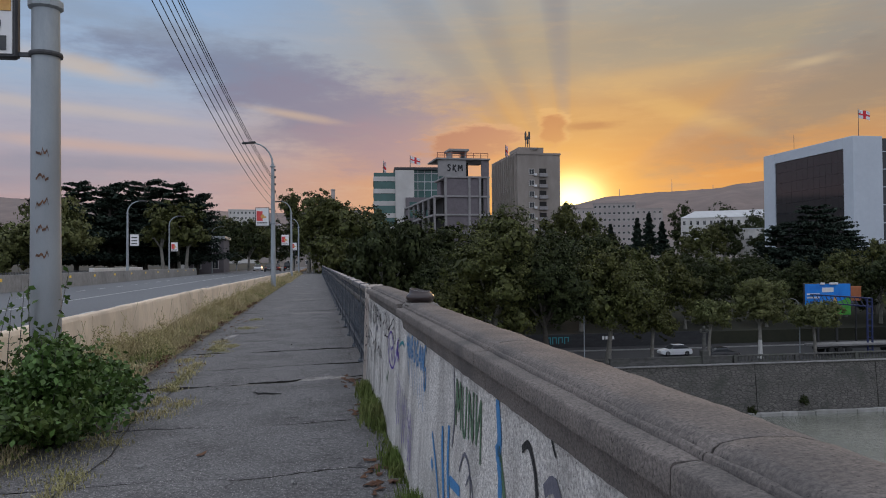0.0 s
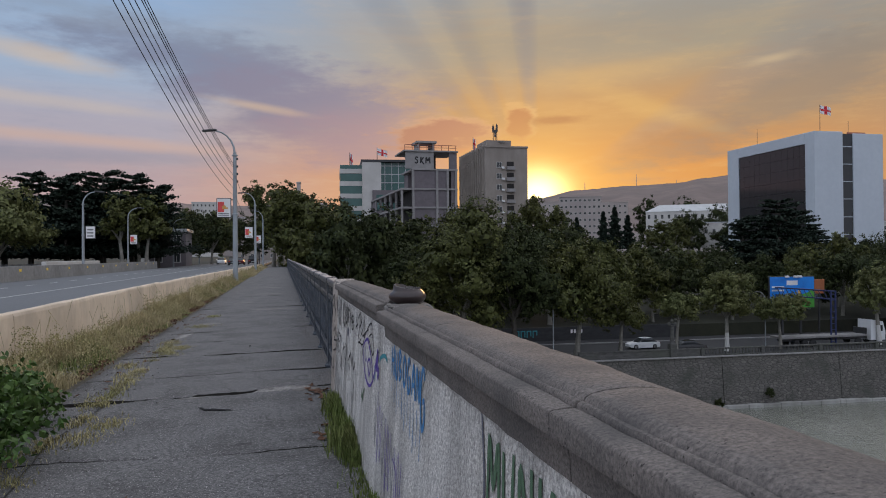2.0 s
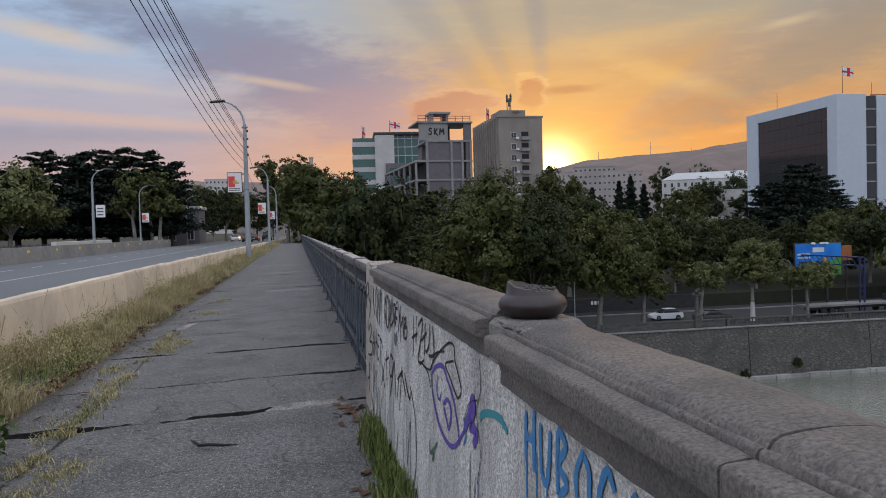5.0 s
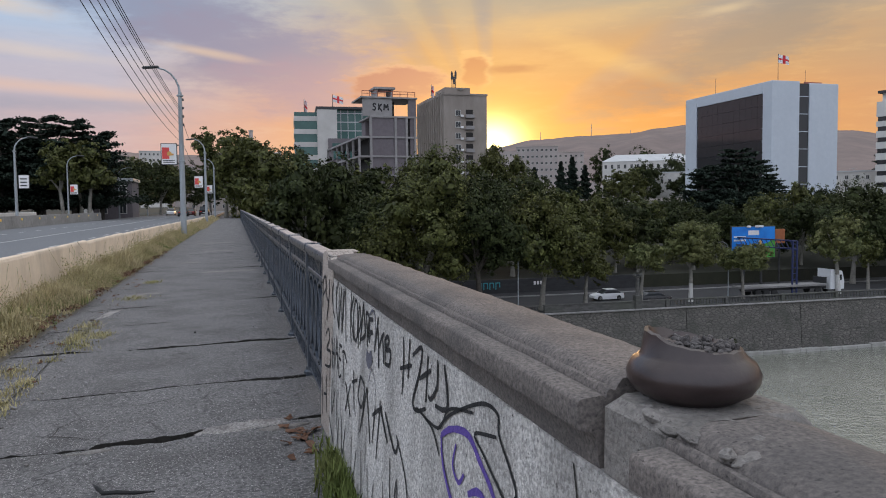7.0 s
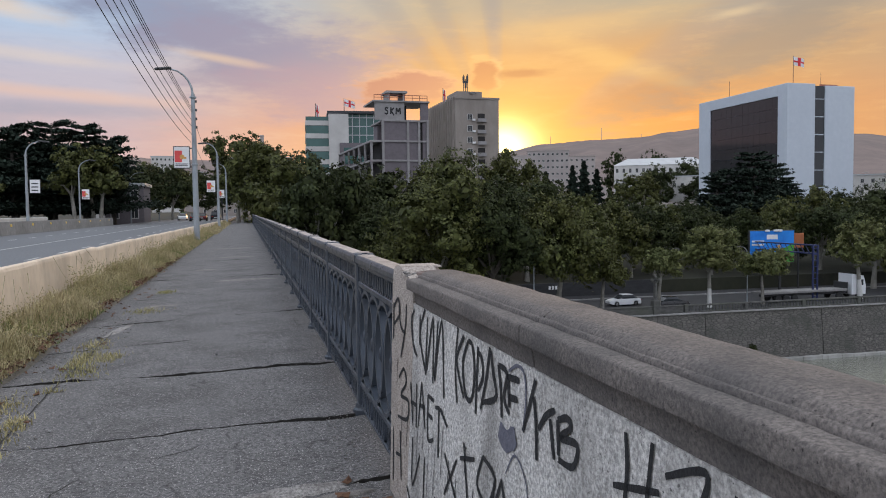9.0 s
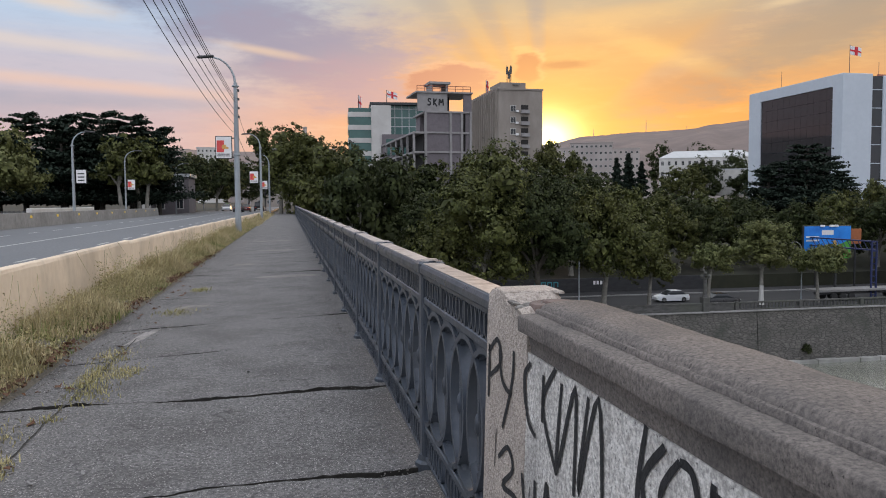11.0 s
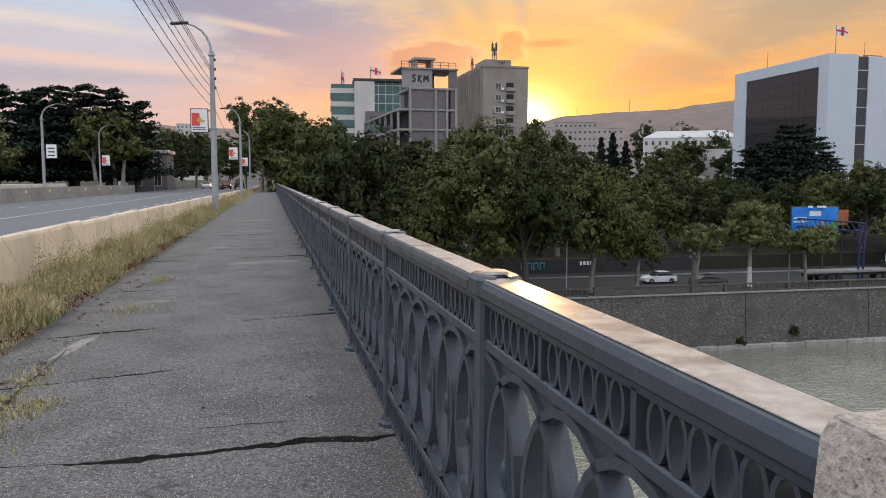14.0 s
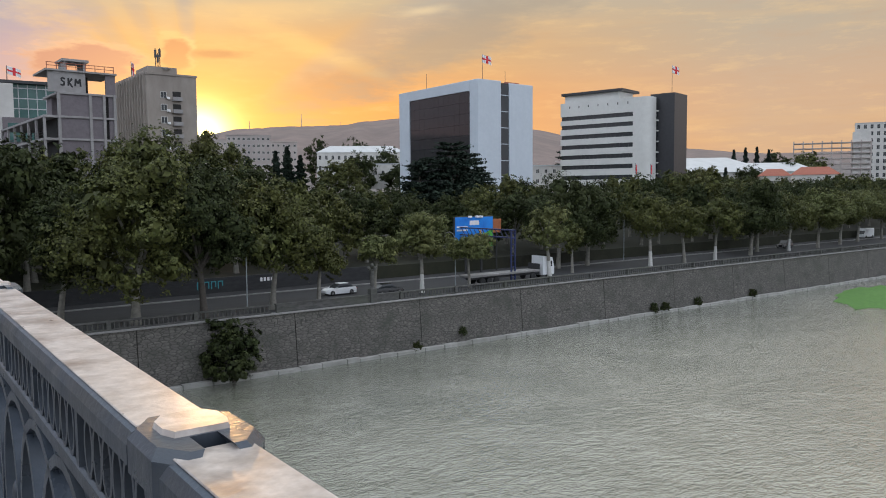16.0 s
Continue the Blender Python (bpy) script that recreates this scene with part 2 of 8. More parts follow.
    def mesh(self, name, mat, smooth=False):
        me = bpy.data.meshes.new(name)
        me.from_pydata(self.v, [], self.f)
        me.materials.append(mat)
        if smooth:
            me.polygons.foreach_set("use_smooth", [True] * len(me.polygons))
            me.set_sharp_from_angle(angle=radians(40))
        me.update()
        return me


def fix(me):
    bm = bmesh.new()
    bm.from_mesh(me)
    bmesh.ops.recalc_face_normals(bm, faces=bm.faces)
    bm.to_mesh(me)
    bm.free()
    return me


def part(name, b, mat, parent=None, label="", smooth=False, recalc=True):
    me = b.mesh(name, mat, smooth) if isinstance(b, B) else b
    if recalc and isinstance(b, B):
        fix(me)
    ob = new(name, me)
    if parent:
        ob.parent = parent
    if label:
        ob["label"] = label
    return ob


def thing(name, label, category, m=None, group="", kind=""):
    ob = new(name)
    ob.empty_display_size = 0.2
    if m:
        ob.matrix_basis = m
    return tagged(ob, label, category, group, kind)


def setting(name, b, mat, label="", smooth=False, kind="structure"):
    return tagged(part(name, b, mat, smooth=smooth), label, "", "", kind)


# ---------------------------------------------------------------- materials
def material(name, c1, c2, rough=0.8, metal=0.0, scale=6.0, c3=None, coarse=0.6, amount=0.5, bump=0.0, bscale=None, islands=0.0, spec=0.5, stretch=(1, 1, 1), rvar=0.0, con=(0.3, 0.7), pits=0.0):
    """Two colours mixed by fine grain, a third by large stains, with a fine relief; all at world size."""
    ma = bpy.data.materials.new(name)
    ma.use_nodes = True
    nt = ma.node_tree
    N, L = nt.nodes.new, nt.links.new
    bs = nt.nodes["Principled BSDF"]
    geo = N("ShaderNodeNewGeometry")
    mp = N("ShaderNodeMapping")
    mp.inputs["Scale"].default_value = stretch
    L(geo.outputs["Position"], mp.inputs[0])

    def nz(sc, det=5.0, ro=0.6, plain=False):
        n = N("ShaderNodeTexNoise")
        n.inputs["Scale"].default_value, n.inputs["Detail"].default_value, n.inputs["Roughness"].default_value = sc, det, ro
        L(geo.outputs["Position"] if plain else mp.outputs[0], n.inputs["Vector"])
        return n.outputs["Fac"]

    def contrast(s, lo, hi):
        n = N("ShaderNodeMapRange")
        L(s, n.inputs[0])
        n.inputs[1].default_value, n.inputs[2].default_value = lo, hi
        return n.outputs[0]

    def mx(f, a, b):
        n = N("ShaderNodeMix")
        n.data_type = "RGBA"
        L(f, n.inputs[0])
        for s, v in ((n.inputs[6], a), (n.inputs[7], b)):
            if hasattr(v, "is_linked"):
                L(v, s)
            else:
                s.default_value = (*v, 1)
        return n.outputs[2]
    grain = nz(scale, 6.0, 0.68, pits > 0)
    col = mx(contrast(grain, *con), c1, c2)
    if pits:
        col = mx(contrast(nz(scale * 0.9 + 7, 3.0, 0.6, True), 0.62, 0.72), col, tuple(c * pits for c in c1))
    if c3:
        st = N("ShaderNodeMath")
        st.operation = "MULTIPLY"
        L(contrast(nz(coarse, 4.0), 0.42, 0.68), st.inputs[0])
        st.inputs[1].default_value = amount
        col = mx(st.outputs[0], col, c3)
    if islands:
        hsv, mr = N("ShaderNodeHueSaturation"), N("ShaderNodeMapRange")
        L(geo.outputs["Random Per Island"], mr.inputs[0])
        mr.inputs[3].default_value, mr.inputs[4].default_value = 1 - islands, 1 + islands
        L(mr.outputs[0], hsv.inputs["Value"])
        L(col, hsv.inputs["Color"])
        col = hsv.outputs[0]
    L(col, bs.inputs["Base Color"])
    bs.inputs["Metallic"].default_value = metal
    bs.inputs["Specular IOR Level"].default_value = spec
    if rvar:
        rm = N("ShaderNodeMapRange")
        L(nz(scale * 0.4), rm.inputs[0])
        rm.inputs[1].default_value, rm.inputs[2].default_value = 0.3, 0.7
        rm.inputs[3].default_value, rm.inputs[4].default_value = max(0.03, rough - rvar), min(1, rough + rvar)
        L(rm.outputs[0], bs.inputs["Roughness"])
    else:
        bs.inputs["Roughness"].default_value = rough
    if bump:
        bp = N("ShaderNodeBump")
        bp.inputs["Strength"].default_value = 1.0
        bp.inputs["Distance"].default_value = bump
        L(nz(bscale or scale, 4.0, 0.6, pits > 0), bp.inputs["Height"])
        L(bp.outputs[0], bs.inputs["Normal"])
    return ma


def glass(name, tint, rough=0.05):
    ma = material(name, tint, tuple(c * 1.3 for c in tint), rough, 0.0, 0.4, spec=0.4)
    return ma


M = dict(
    asphalt=None,
    # dirt of joints and seams; on crack sides the dark is painted shade
    dark_gap=material("crack_dirt", (0.018, 0.017, 0.015), (0.05, 0.045, 0.038), 0.95, scale=25, bump=0.01),
    road=material("road_asphalt", (0.105, 0.108, 0.115), (0.16, 0.163, 0.17), 0.75, scale=14, c3=(0.085, 0.087, 0.092), coarse=0.15, amount=0.5, bump=0.002, stretch=(1, 0.25, 1)),
    # dark tone carries the trees' shade, for road, pavement and park wall alike
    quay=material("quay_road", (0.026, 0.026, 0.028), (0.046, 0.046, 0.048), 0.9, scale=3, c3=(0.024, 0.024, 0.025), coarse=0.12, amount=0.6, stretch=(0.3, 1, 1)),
    line=material("road_paint", (0.50, 0.50, 0.48), (0.36, 0.36, 0.35), 0.7, scale=5),
    plaster=material("rough_plaster", (0.42, 0.40, 0.38), (0.84, 0.81, 0.77), 0.97, scale=75, c3=(0.16, 0.15, 0.14), coarse=4.5, amount=0.60, bump=0.010, bscale=70, stretch=(1, 1, 0.22), spec=0.2, con=(0.40, 0.60), pits=0.25),
    pillar=material("granular_render", (0.33, 0.285, 0.25), (0.62, 0.545, 0.485), 0.97, scale=85, c3=(0.26, 0.22, 0.195), coarse=6, amount=0.35, bump=0.012, bscale=85, spec=0.2, con=(0.36, 0.64), pits=0.45),
    old_patch=material("pale_worn_asphalt", (0.20, 0.188, 0.178), (0.46, 0.435, 0.41), 0.95, scale=60, c3=(0.11, 0.10, 0.095), coarse=4, amount=0.6, bump=0.01, bscale=50, spec=0.2, con=(0.40, 0.62), pits=0.4),
    weed=material("weed_leaves", (0.27, 0.235, 0.105), (0.50, 0.43, 0.23), 0.85, scale=3, c3=(0.17, 0.19, 0.06), coarse=0.7, amount=0.6, islands=0.4, spec=0.2),
    cap=material("weathered_stone", (0.094, 0.084, 0.078), (0.255, 0.223, 0.203), 0.92, scale=115, c3=(0.070, 0.067, 0.067), coarse=3.2, amount=0.6, bump=0.0026, bscale=90, spec=0.25, con=(0.34, 0.68), pits=0.4),
    broken=material("broken_concrete", (0.14, 0.13, 0.12), (0.34, 0.315, 0.29), 0.95, scale=70, pits=0.4, c3=(0.07, 0.065, 0.06), coarse=5, amount=0.6, bump=0.012, bscale=50),
    urn=material("glazed_clay", (0.032, 0.021, 0.020), (0.060, 0.041, 0.039), 0.32, scale=14, c3=(0.022, 0.016, 0.016), coarse=5, amount=0.5, bump=0.0012, bscale=30),
    barrier=material("painted_barrier", (0.72, 0.58, 0.44), (0.84, 0.70, 0.55), 0.85, scale=9, c3=(0.38, 0.31, 0.24), coarse=1.1, amount=0.5, bump=0.004, stretch=(1, 1, 0.6)),
    concrete=material("grey_concrete", (0.20, 0.195, 0.19), (0.32, 0.31, 0.30), 0.9, scale=2.5, c3=(0.13, 0.125, 0.12), coarse=0.25, amount=0.5, bump=0.01),
    soil=material("dusty_soil", (0.085, 0.076, 0.065), (0.20, 0.18, 0.15), 1.0, scale=30, c3=(0.12, 0.105, 0.075), coarse=1.6, amount=0.5, bump=0.015, con=(0.38, 0.64)),
    iron=material("blue_grey_iron_paint", (0.046, 0.057, 0.075), (0.080, 0.094, 0.118), 0.34, 0.15, scale=16, c3=(0.055, 0.058, 0.062), coarse=4, amount=0.6, bump=0.0012, bscale=60, rvar=0.1),
    # scuffed rail paint; its pale peach also paints in the sky's reflection
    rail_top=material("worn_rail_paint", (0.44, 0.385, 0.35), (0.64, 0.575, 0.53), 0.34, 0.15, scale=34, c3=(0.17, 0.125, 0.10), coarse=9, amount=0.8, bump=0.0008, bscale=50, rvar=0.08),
    pole=material("grey_pole_paint", (0.27, 0.30, 0.32), (0.36, 0.39, 0.41), 0.5, 0.3, scale=10, c3=(0.19, 0.18, 0.18), coarse=2.5, amount=0.5, stretch=(1, 1, 0.35)),
    steel=material("dark_steel", (0.05, 0.05, 0.055), (0.09, 0.09, 0.09), 0.5, 0.6, scale=10),
    wire=material("black_cable", (0.02, 0.02, 0.022), (0.03, 0.03, 0.03), 0.6),
    white=material("white_board", (0.72, 0.71, 0.70), (0.80, 0.79, 0.78), 0.5, scale=4),
    red=material("red_print", (0.62, 0.05, 0.05), (0.70, 0.08, 0.07), 0.5, scale=6),
    yellow=material("yellow_reflector", (0.85, 0.55, 0.05), (0.9, 0.65, 0.1), 0.4, scale=8),
    amber=material("bread_print", (0.72, 0.42, 0.12), (0.50, 0.24, 0.06), 0.5, scale=9),
    black_paint=material("black_spray_paint", (0.010, 0.010, 0.011), (0.026, 0.026, 0.028), 0.75, scale=40, bump=0.006, bscale=48),
    blue_paint=material("blue_spray_paint", (0.035, 0.17, 0.40), (0.08, 0.26, 0.52), 0.7, scale=40, bump=0.006, bscale=48),
    violet_paint=material("violet_spray_paint", (0.09, 0.05, 0.30), (0.15, 0.09, 0.40), 0.7, scale=40, bump=0.006, bscale=48),
    green_paint=material("green_spray_paint", (0.06, 0.12, 0.07), (0.11, 0.19, 0.11), 0.75, scale=40, bump=0.006, bscale=48),
    grey_paint=material("grey_spray_paint", (0.10, 0.10, 0.13), (0.17, 0.17, 0.21), 0.8, scale=30, bump=0.006, bscale=48),
    teal_paint=material("teal_spray_paint", (0.03, 0.22, 0.26), (0.06, 0.30, 0.34), 0.7, scale=4),
    leaf=material("plane_leaves", (0.034, 0.046, 0.012), (0.098, 0.102, 0.028), 0.65, scale=0.7, c3=(0.082, 0.076, 0.021), coarse=0.12, amount=0.5, islands=0.5, spec=0.25),
    leaf_dark=material("dark_leaves", (0.016, 0.025, 0.009), (0.046, 0.056, 0.017), 0.7, scale=0.7, c3=(0.045, 0.047, 0.014), coarse=0.12, amount=0.4, islands=0.45, spec=0.2),
    leaf_light=material("young_leaves", (0.060, 0.076, 0.024), (0.138, 0.146, 0.052), 0.65, scale=0.8, c3=(0.135, 0.12, 0.042), coarse=0.15, amount=0.4, islands=0.4, spec=0.25),
    needle=material("cedar_needles", (0.012, 0.022, 0.017), (0.030, 0.042, 0.028), 0.8, scale=0.8, islands=0.4, spec=0.15),
    shrub=material("shrub_leaves", (0.038, 0.085, 0.018), (0.085, 0.15, 0.032), 0.55, scale=9, c3=(0.12, 0.12, 0.03), coarse=2.0, amount=0.4, islands=0.45, spec=0.3),
    grass=material("green_grass", (0.075, 0.125, 0.025), (0.15, 0.19, 0.05), 0.8, scale=5, c3=(0.22, 0.19, 0.09), coarse=1.2, amount=0.5, islands=0.35, spec=0.2),
    straw=material("dry_grass", (0.33, 0.27, 0.145), (0.54, 0.45, 0.27), 0.85, scale=4, c3=(0.19, 0.19, 0.075), coarse=0.9, amount=0.6, islands=0.35, spec=0.2),
    dead=material("dead_leaves", (0.075, 0.034, 0.020), (0.16, 0.08, 0.042), 0.85, scale=20, islands=0.45),
    bark=material("pale_bark", (0.16, 0.15, 0.13), (0.32, 0.30, 0.265), 0.9, scale=2.4, c3=(0.15, 0.14, 0.115), coarse=1.1, amount=0.7, bump=0.02),
    bark_dark=material("dark_bark", (0.055, 0.047, 0.04), (0.10, 0.088, 0.075), 0.95, scale=3, bump=0.02),
    lime=material("limewashed_bark", (0.45, 0.44, 0.42), (0.58, 0.57, 0.54), 0.9, scale=4),
    stone=material("quay_stone", (0.045, 0.044, 0.042), (0.115, 0.111, 0.106), 0.95, scale=2.2, c3=(0.075, 0.08, 0.062), coarse=0.22, amount=0.7, bump=0.05, bscale=1.6, stretch=(0.6, 1, 1.7)),
    ledge=material("pale_footing", (0.26, 0.255, 0.24), (0.42, 0.41, 0.385), 0.9, scale=2, c3=(0.14, 0.14, 0.12), coarse=0.5, amount=0.6),
    # near-black ground colour: the shade under the trees is painted in
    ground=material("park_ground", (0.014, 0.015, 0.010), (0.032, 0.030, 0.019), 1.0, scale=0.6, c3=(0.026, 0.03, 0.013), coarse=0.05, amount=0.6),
    # the ridge's distance haze is painted into this lightened mauve base colour
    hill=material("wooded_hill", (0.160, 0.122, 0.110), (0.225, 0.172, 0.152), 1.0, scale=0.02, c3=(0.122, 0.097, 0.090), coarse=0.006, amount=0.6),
    bb_white=material("white_facade", (0.50, 0.545, 0.60), (0.56, 0.60, 0.65), 0.7, scale=0.8, c3=(0.46, 0.50, 0.55), coarse=0.08, amount=0.5),
    st_white=material("cream_facade", (0.58, 0.57, 0.545), (0.65, 0.64, 0.61), 0.8, scale=0.8, c3=(0.51, 0.50, 0.475), coarse=0.08, amount=0.5),
    dark_glass=glass("dark_mirror_glass", (0.020, 0.021, 0.024), 0.04),
    green_glass=glass("green_glass", (0.05, 0.11, 0.10), 0.08),
    win=glass("window_glass", (0.030, 0.033, 0.036), 0.12),
    black_clad=material("black_cladding", (0.022, 0.022, 0.025), (0.035, 0.035, 0.04), 0.4, scale=1),
    tower=material("panel_facade", (0.255, 0.22, 0.19), (0.335, 0.295, 0.26), 0.9, scale=0.5, c3=(0.20, 0.17, 0.15), coarse=0.1, amount=0.6, stretch=(1, 1, 0.4)),
    frame_con=material("bare_concrete_frame", (0.25, 0.235, 0.23), (0.34, 0.325, 0.32), 0.9, scale=0.8, c3=(0.19, 0.175, 0.17), coarse=0.15, amount=0.5),
    block=material("blockwork_infill", (0.145, 0.125, 0.135), (0.19, 0.168, 0.178), 0.95, scale=2, c3=(0.12, 0.105, 0.11), coarse=0.2, amount=0.5),
    void=material("unlit_interior", (0.020, 0.018, 0.017), (0.035, 0.032, 0.03), 0.95, scale=1),
    pale_house=material("pale_walls", (0.50, 0.48, 0.45), (0.62, 0.60, 0.57), 0.85, scale=0.5, c3=(0.42, 0.40, 0.38), coarse=0.1, amount=0.5),
    roof_grey=material("pale_metal_roof", (0.42, 0.43, 0.44), (0.52, 0.53, 0.54), 0.5, 0.2, scale=0.4, stretch=(1, 0.2, 1)),
    roof_red=material("red_tiles", (0.26, 0.085, 0.055), (0.34, 0.12, 0.08), 0.85, scale=2),
    # pale tint of far walls holds painted distance haze
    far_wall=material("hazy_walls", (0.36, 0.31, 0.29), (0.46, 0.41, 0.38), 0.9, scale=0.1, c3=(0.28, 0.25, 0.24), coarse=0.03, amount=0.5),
    blue_board=material("blue_poster", (0.01, 0.16, 0.60), (0.02, 0.27, 0.80), 0.45, scale=0.5),
    green_board=material("green_print", (0.04, 0.25, 0.03), (0.10, 0.38, 0.05), 0.5, scale=1.5),
    orange_board=material("orange_box", (0.34, 0.11, 0.04), (0.44, 0.15, 0.06), 0.6, scale=2),
    navy=material("navy_steel", (0.018, 0.026, 0.085), (0.03, 0.04, 0.12), 0.5, 0.2, scale=3),
    car_white=material("white_car_paint", (0.70, 0.71, 0.72), (0.74, 0.75, 0.76), 0.25, scale=2),
    car_black=material("black_car_paint", (0.012, 0.012, 0.014), (0.02, 0.02, 0.022), 0.2, scale=2),
    car_red=material("dark_red_car_paint", (0.10, 0.012, 0.014), (0.13, 0.018, 0.02), 0.25, scale=2),
    car_grey=material("grey_car_paint", (0.06, 0.065, 0.07), (0.08, 0.085, 0.09), 0.25, 0.3, scale=2),
    rubber=material("tyre_rubber", (0.015, 0.015, 0.015), (0.025, 0.025, 0.025), 0.85, scale=20),
    chrome=material("bright_metal", (0.5, 0.5, 0.5), (0.6, 0.6, 0.6), 0.25, 0.9, scale=10),
    tail=material("red_lamp_glass", (0.45, 0.015, 0.01), (0.55, 0.03, 0.02), 0.25, scale=10),
    flag_red=material("red_cloth", (0.60, 0.03, 0.04), (0.68, 0.05, 0.06), 0.8, scale=3),
    flag_white=material("white_cloth", (0.72, 0.70, 0.70), (0.80, 0.78, 0.78), 0.8, scale=3),
    isle=material("water_weed", (0.045, 0.13, 0.02), (0.10, 0.22, 0.04), 0.9, scale=1.5, bump=0.1),
)


def water_material():
    ma = material("river_water", (0.20, 0.203, 0.158), (0.27, 0.27, 0.22), 0.12, scale=0.15, c3=(0.10, 0.112, 0.09), coarse=0.03, amount=0.6, spec=1.0)
    nt = ma.node_tree
    N, L = nt.nodes.new, nt.links.new
    geo, mp = N("ShaderNodeNewGeometry"), N("ShaderNodeMapping")
    mp.inputs["Scale"].default_value = (0.55, 1.0, 1.0)
    mp.inputs["Rotation"].default_value = (0, 0, radians(12))
    L(geo.outputs["Position"], mp.inputs[0])
    total = None
    for sc, w in ((0.22, 0.35), (0.9, 0.42), (2.8, 0.40), (7.0, 0.20)):
        n, mu = N("ShaderNodeTexNoise"), N("ShaderNodeMath")
        n.inputs["Scale"].default_value, n.inputs["Detail"].default_value, n.inputs["Distortion"].default_value = sc, 3.0, 0.6
        L(mp.outputs[0], n.inputs["Vector"])
        mu.operation = "MULTIPLY_ADD"
        L(n.outputs["Fac"], mu.inputs[0])
        mu.inputs[1].default_value = w
        if total:
            L(total, mu.inputs[2])
        total = mu.outputs[0]
    bp = N("ShaderNodeBump")
    bp.inputs["Strength"].default_value, bp.inputs["Distance"].default_value = 0.9, 0.30
    L(total, bp.inputs["Height"])
    bs = nt.nodes["Principled BSDF"]
    L(bp.outputs[0], bs.inputs["Normal"]), L(bp.outputs[0], bs.inputs["Coat Normal"])
    bs.inputs["Coat Weight"].default_value, bs.inputs["Coat Roughness"].default_value = 1.0, 0.10
    return ma


def rubble_material():
    """Rough stones of uneven size in pale mortar."""
    ma = material("rubble_masonry", (0.075, 0.069, 0.062), (0.20, 0.185, 0.166), 0.95, scale=3)
    nt = ma.node_tree
    N, L = nt.nodes.new, nt.links.new
    bs = nt.nodes["Principled BSDF"]
    geo, mp = N("ShaderNodeNewGeometry"), N("ShaderNodeMapping")
    mp.inputs["Scale"].default_value = (1.5, 1.5, 3.6)
    L(geo.outputs["Position"], mp.inputs[0])
    cell, edge = N("ShaderNodeTexVoronoi"), N("ShaderNodeTexVoronoi")
    edge.feature = "DISTANCE_TO_EDGE"
    for v in (cell, edge):
        v.inputs["Scale"].default_value = 1.0
        L(mp.outputs[0], v.inputs["Vector"])
    sp = N("ShaderNodeSeparateColor")
    L(cell.outputs["Color"], sp.inputs[0])
    old = bs.inputs["Base Color"].links[0].from_socket
    tone, mort, fac, big, mr, mr2 = N("ShaderNodeMix"), N("ShaderNodeMix"), N("ShaderNodeMapRange"), N("ShaderNodeTexNoise"), N("ShaderNodeMapRange"), N("ShaderNodeMix")
    for q in (tone, mort, mr2):
        q.data_type = "RGBA"
    L(sp.outputs[0], tone.inputs[0]), L(old, tone.inputs[6])
    tone.inputs[0].default_value = 0.5
    tone.inputs[7].default_value = (0.105, 0.098, 0.089, 1)
    L(edge.outputs["Distance"], fac.inputs[0])
    fac.inputs[1].default_value, fac.inputs[2].default_value, fac.inputs[3].default_value, fac.inputs[4].default_value = 0.02, 0.10, 1.0, 0.0
    L(fac.outputs[0], mort.inputs[0]), L(tone.outputs[2], mort.inputs[6])
    mort.inputs[7].default_value = (0.052, 0.049, 0.045, 1)
    big.inputs["Scale"].default_value = 0.35
    big.inputs["Detail"].default_value = 6.0
    L(geo.outputs["Position"], big.inputs["Vector"]), L(big.outputs["Fac"], mr.inputs[0])
    mr.inputs[1].default_value, mr.inputs[2].default_value = 0.46, 0.80
    L(mr.outputs[0], mr2.inputs[0]), L(mort.outputs[2], mr2.inputs[6])
    mr2.inputs[7].default_value = (0.060, 0.062, 0.052, 1)
    L(mr2.outputs[2], bs.inputs["Base Color"])
    bp = N("ShaderNodeBump")
    bp.inputs["Distance"].default_value = 0.06
    L(edge.outputs["Distance"], bp.inputs["Height"]), L(bp.outputs[0], bs.inputs["Normal"])
    return ma


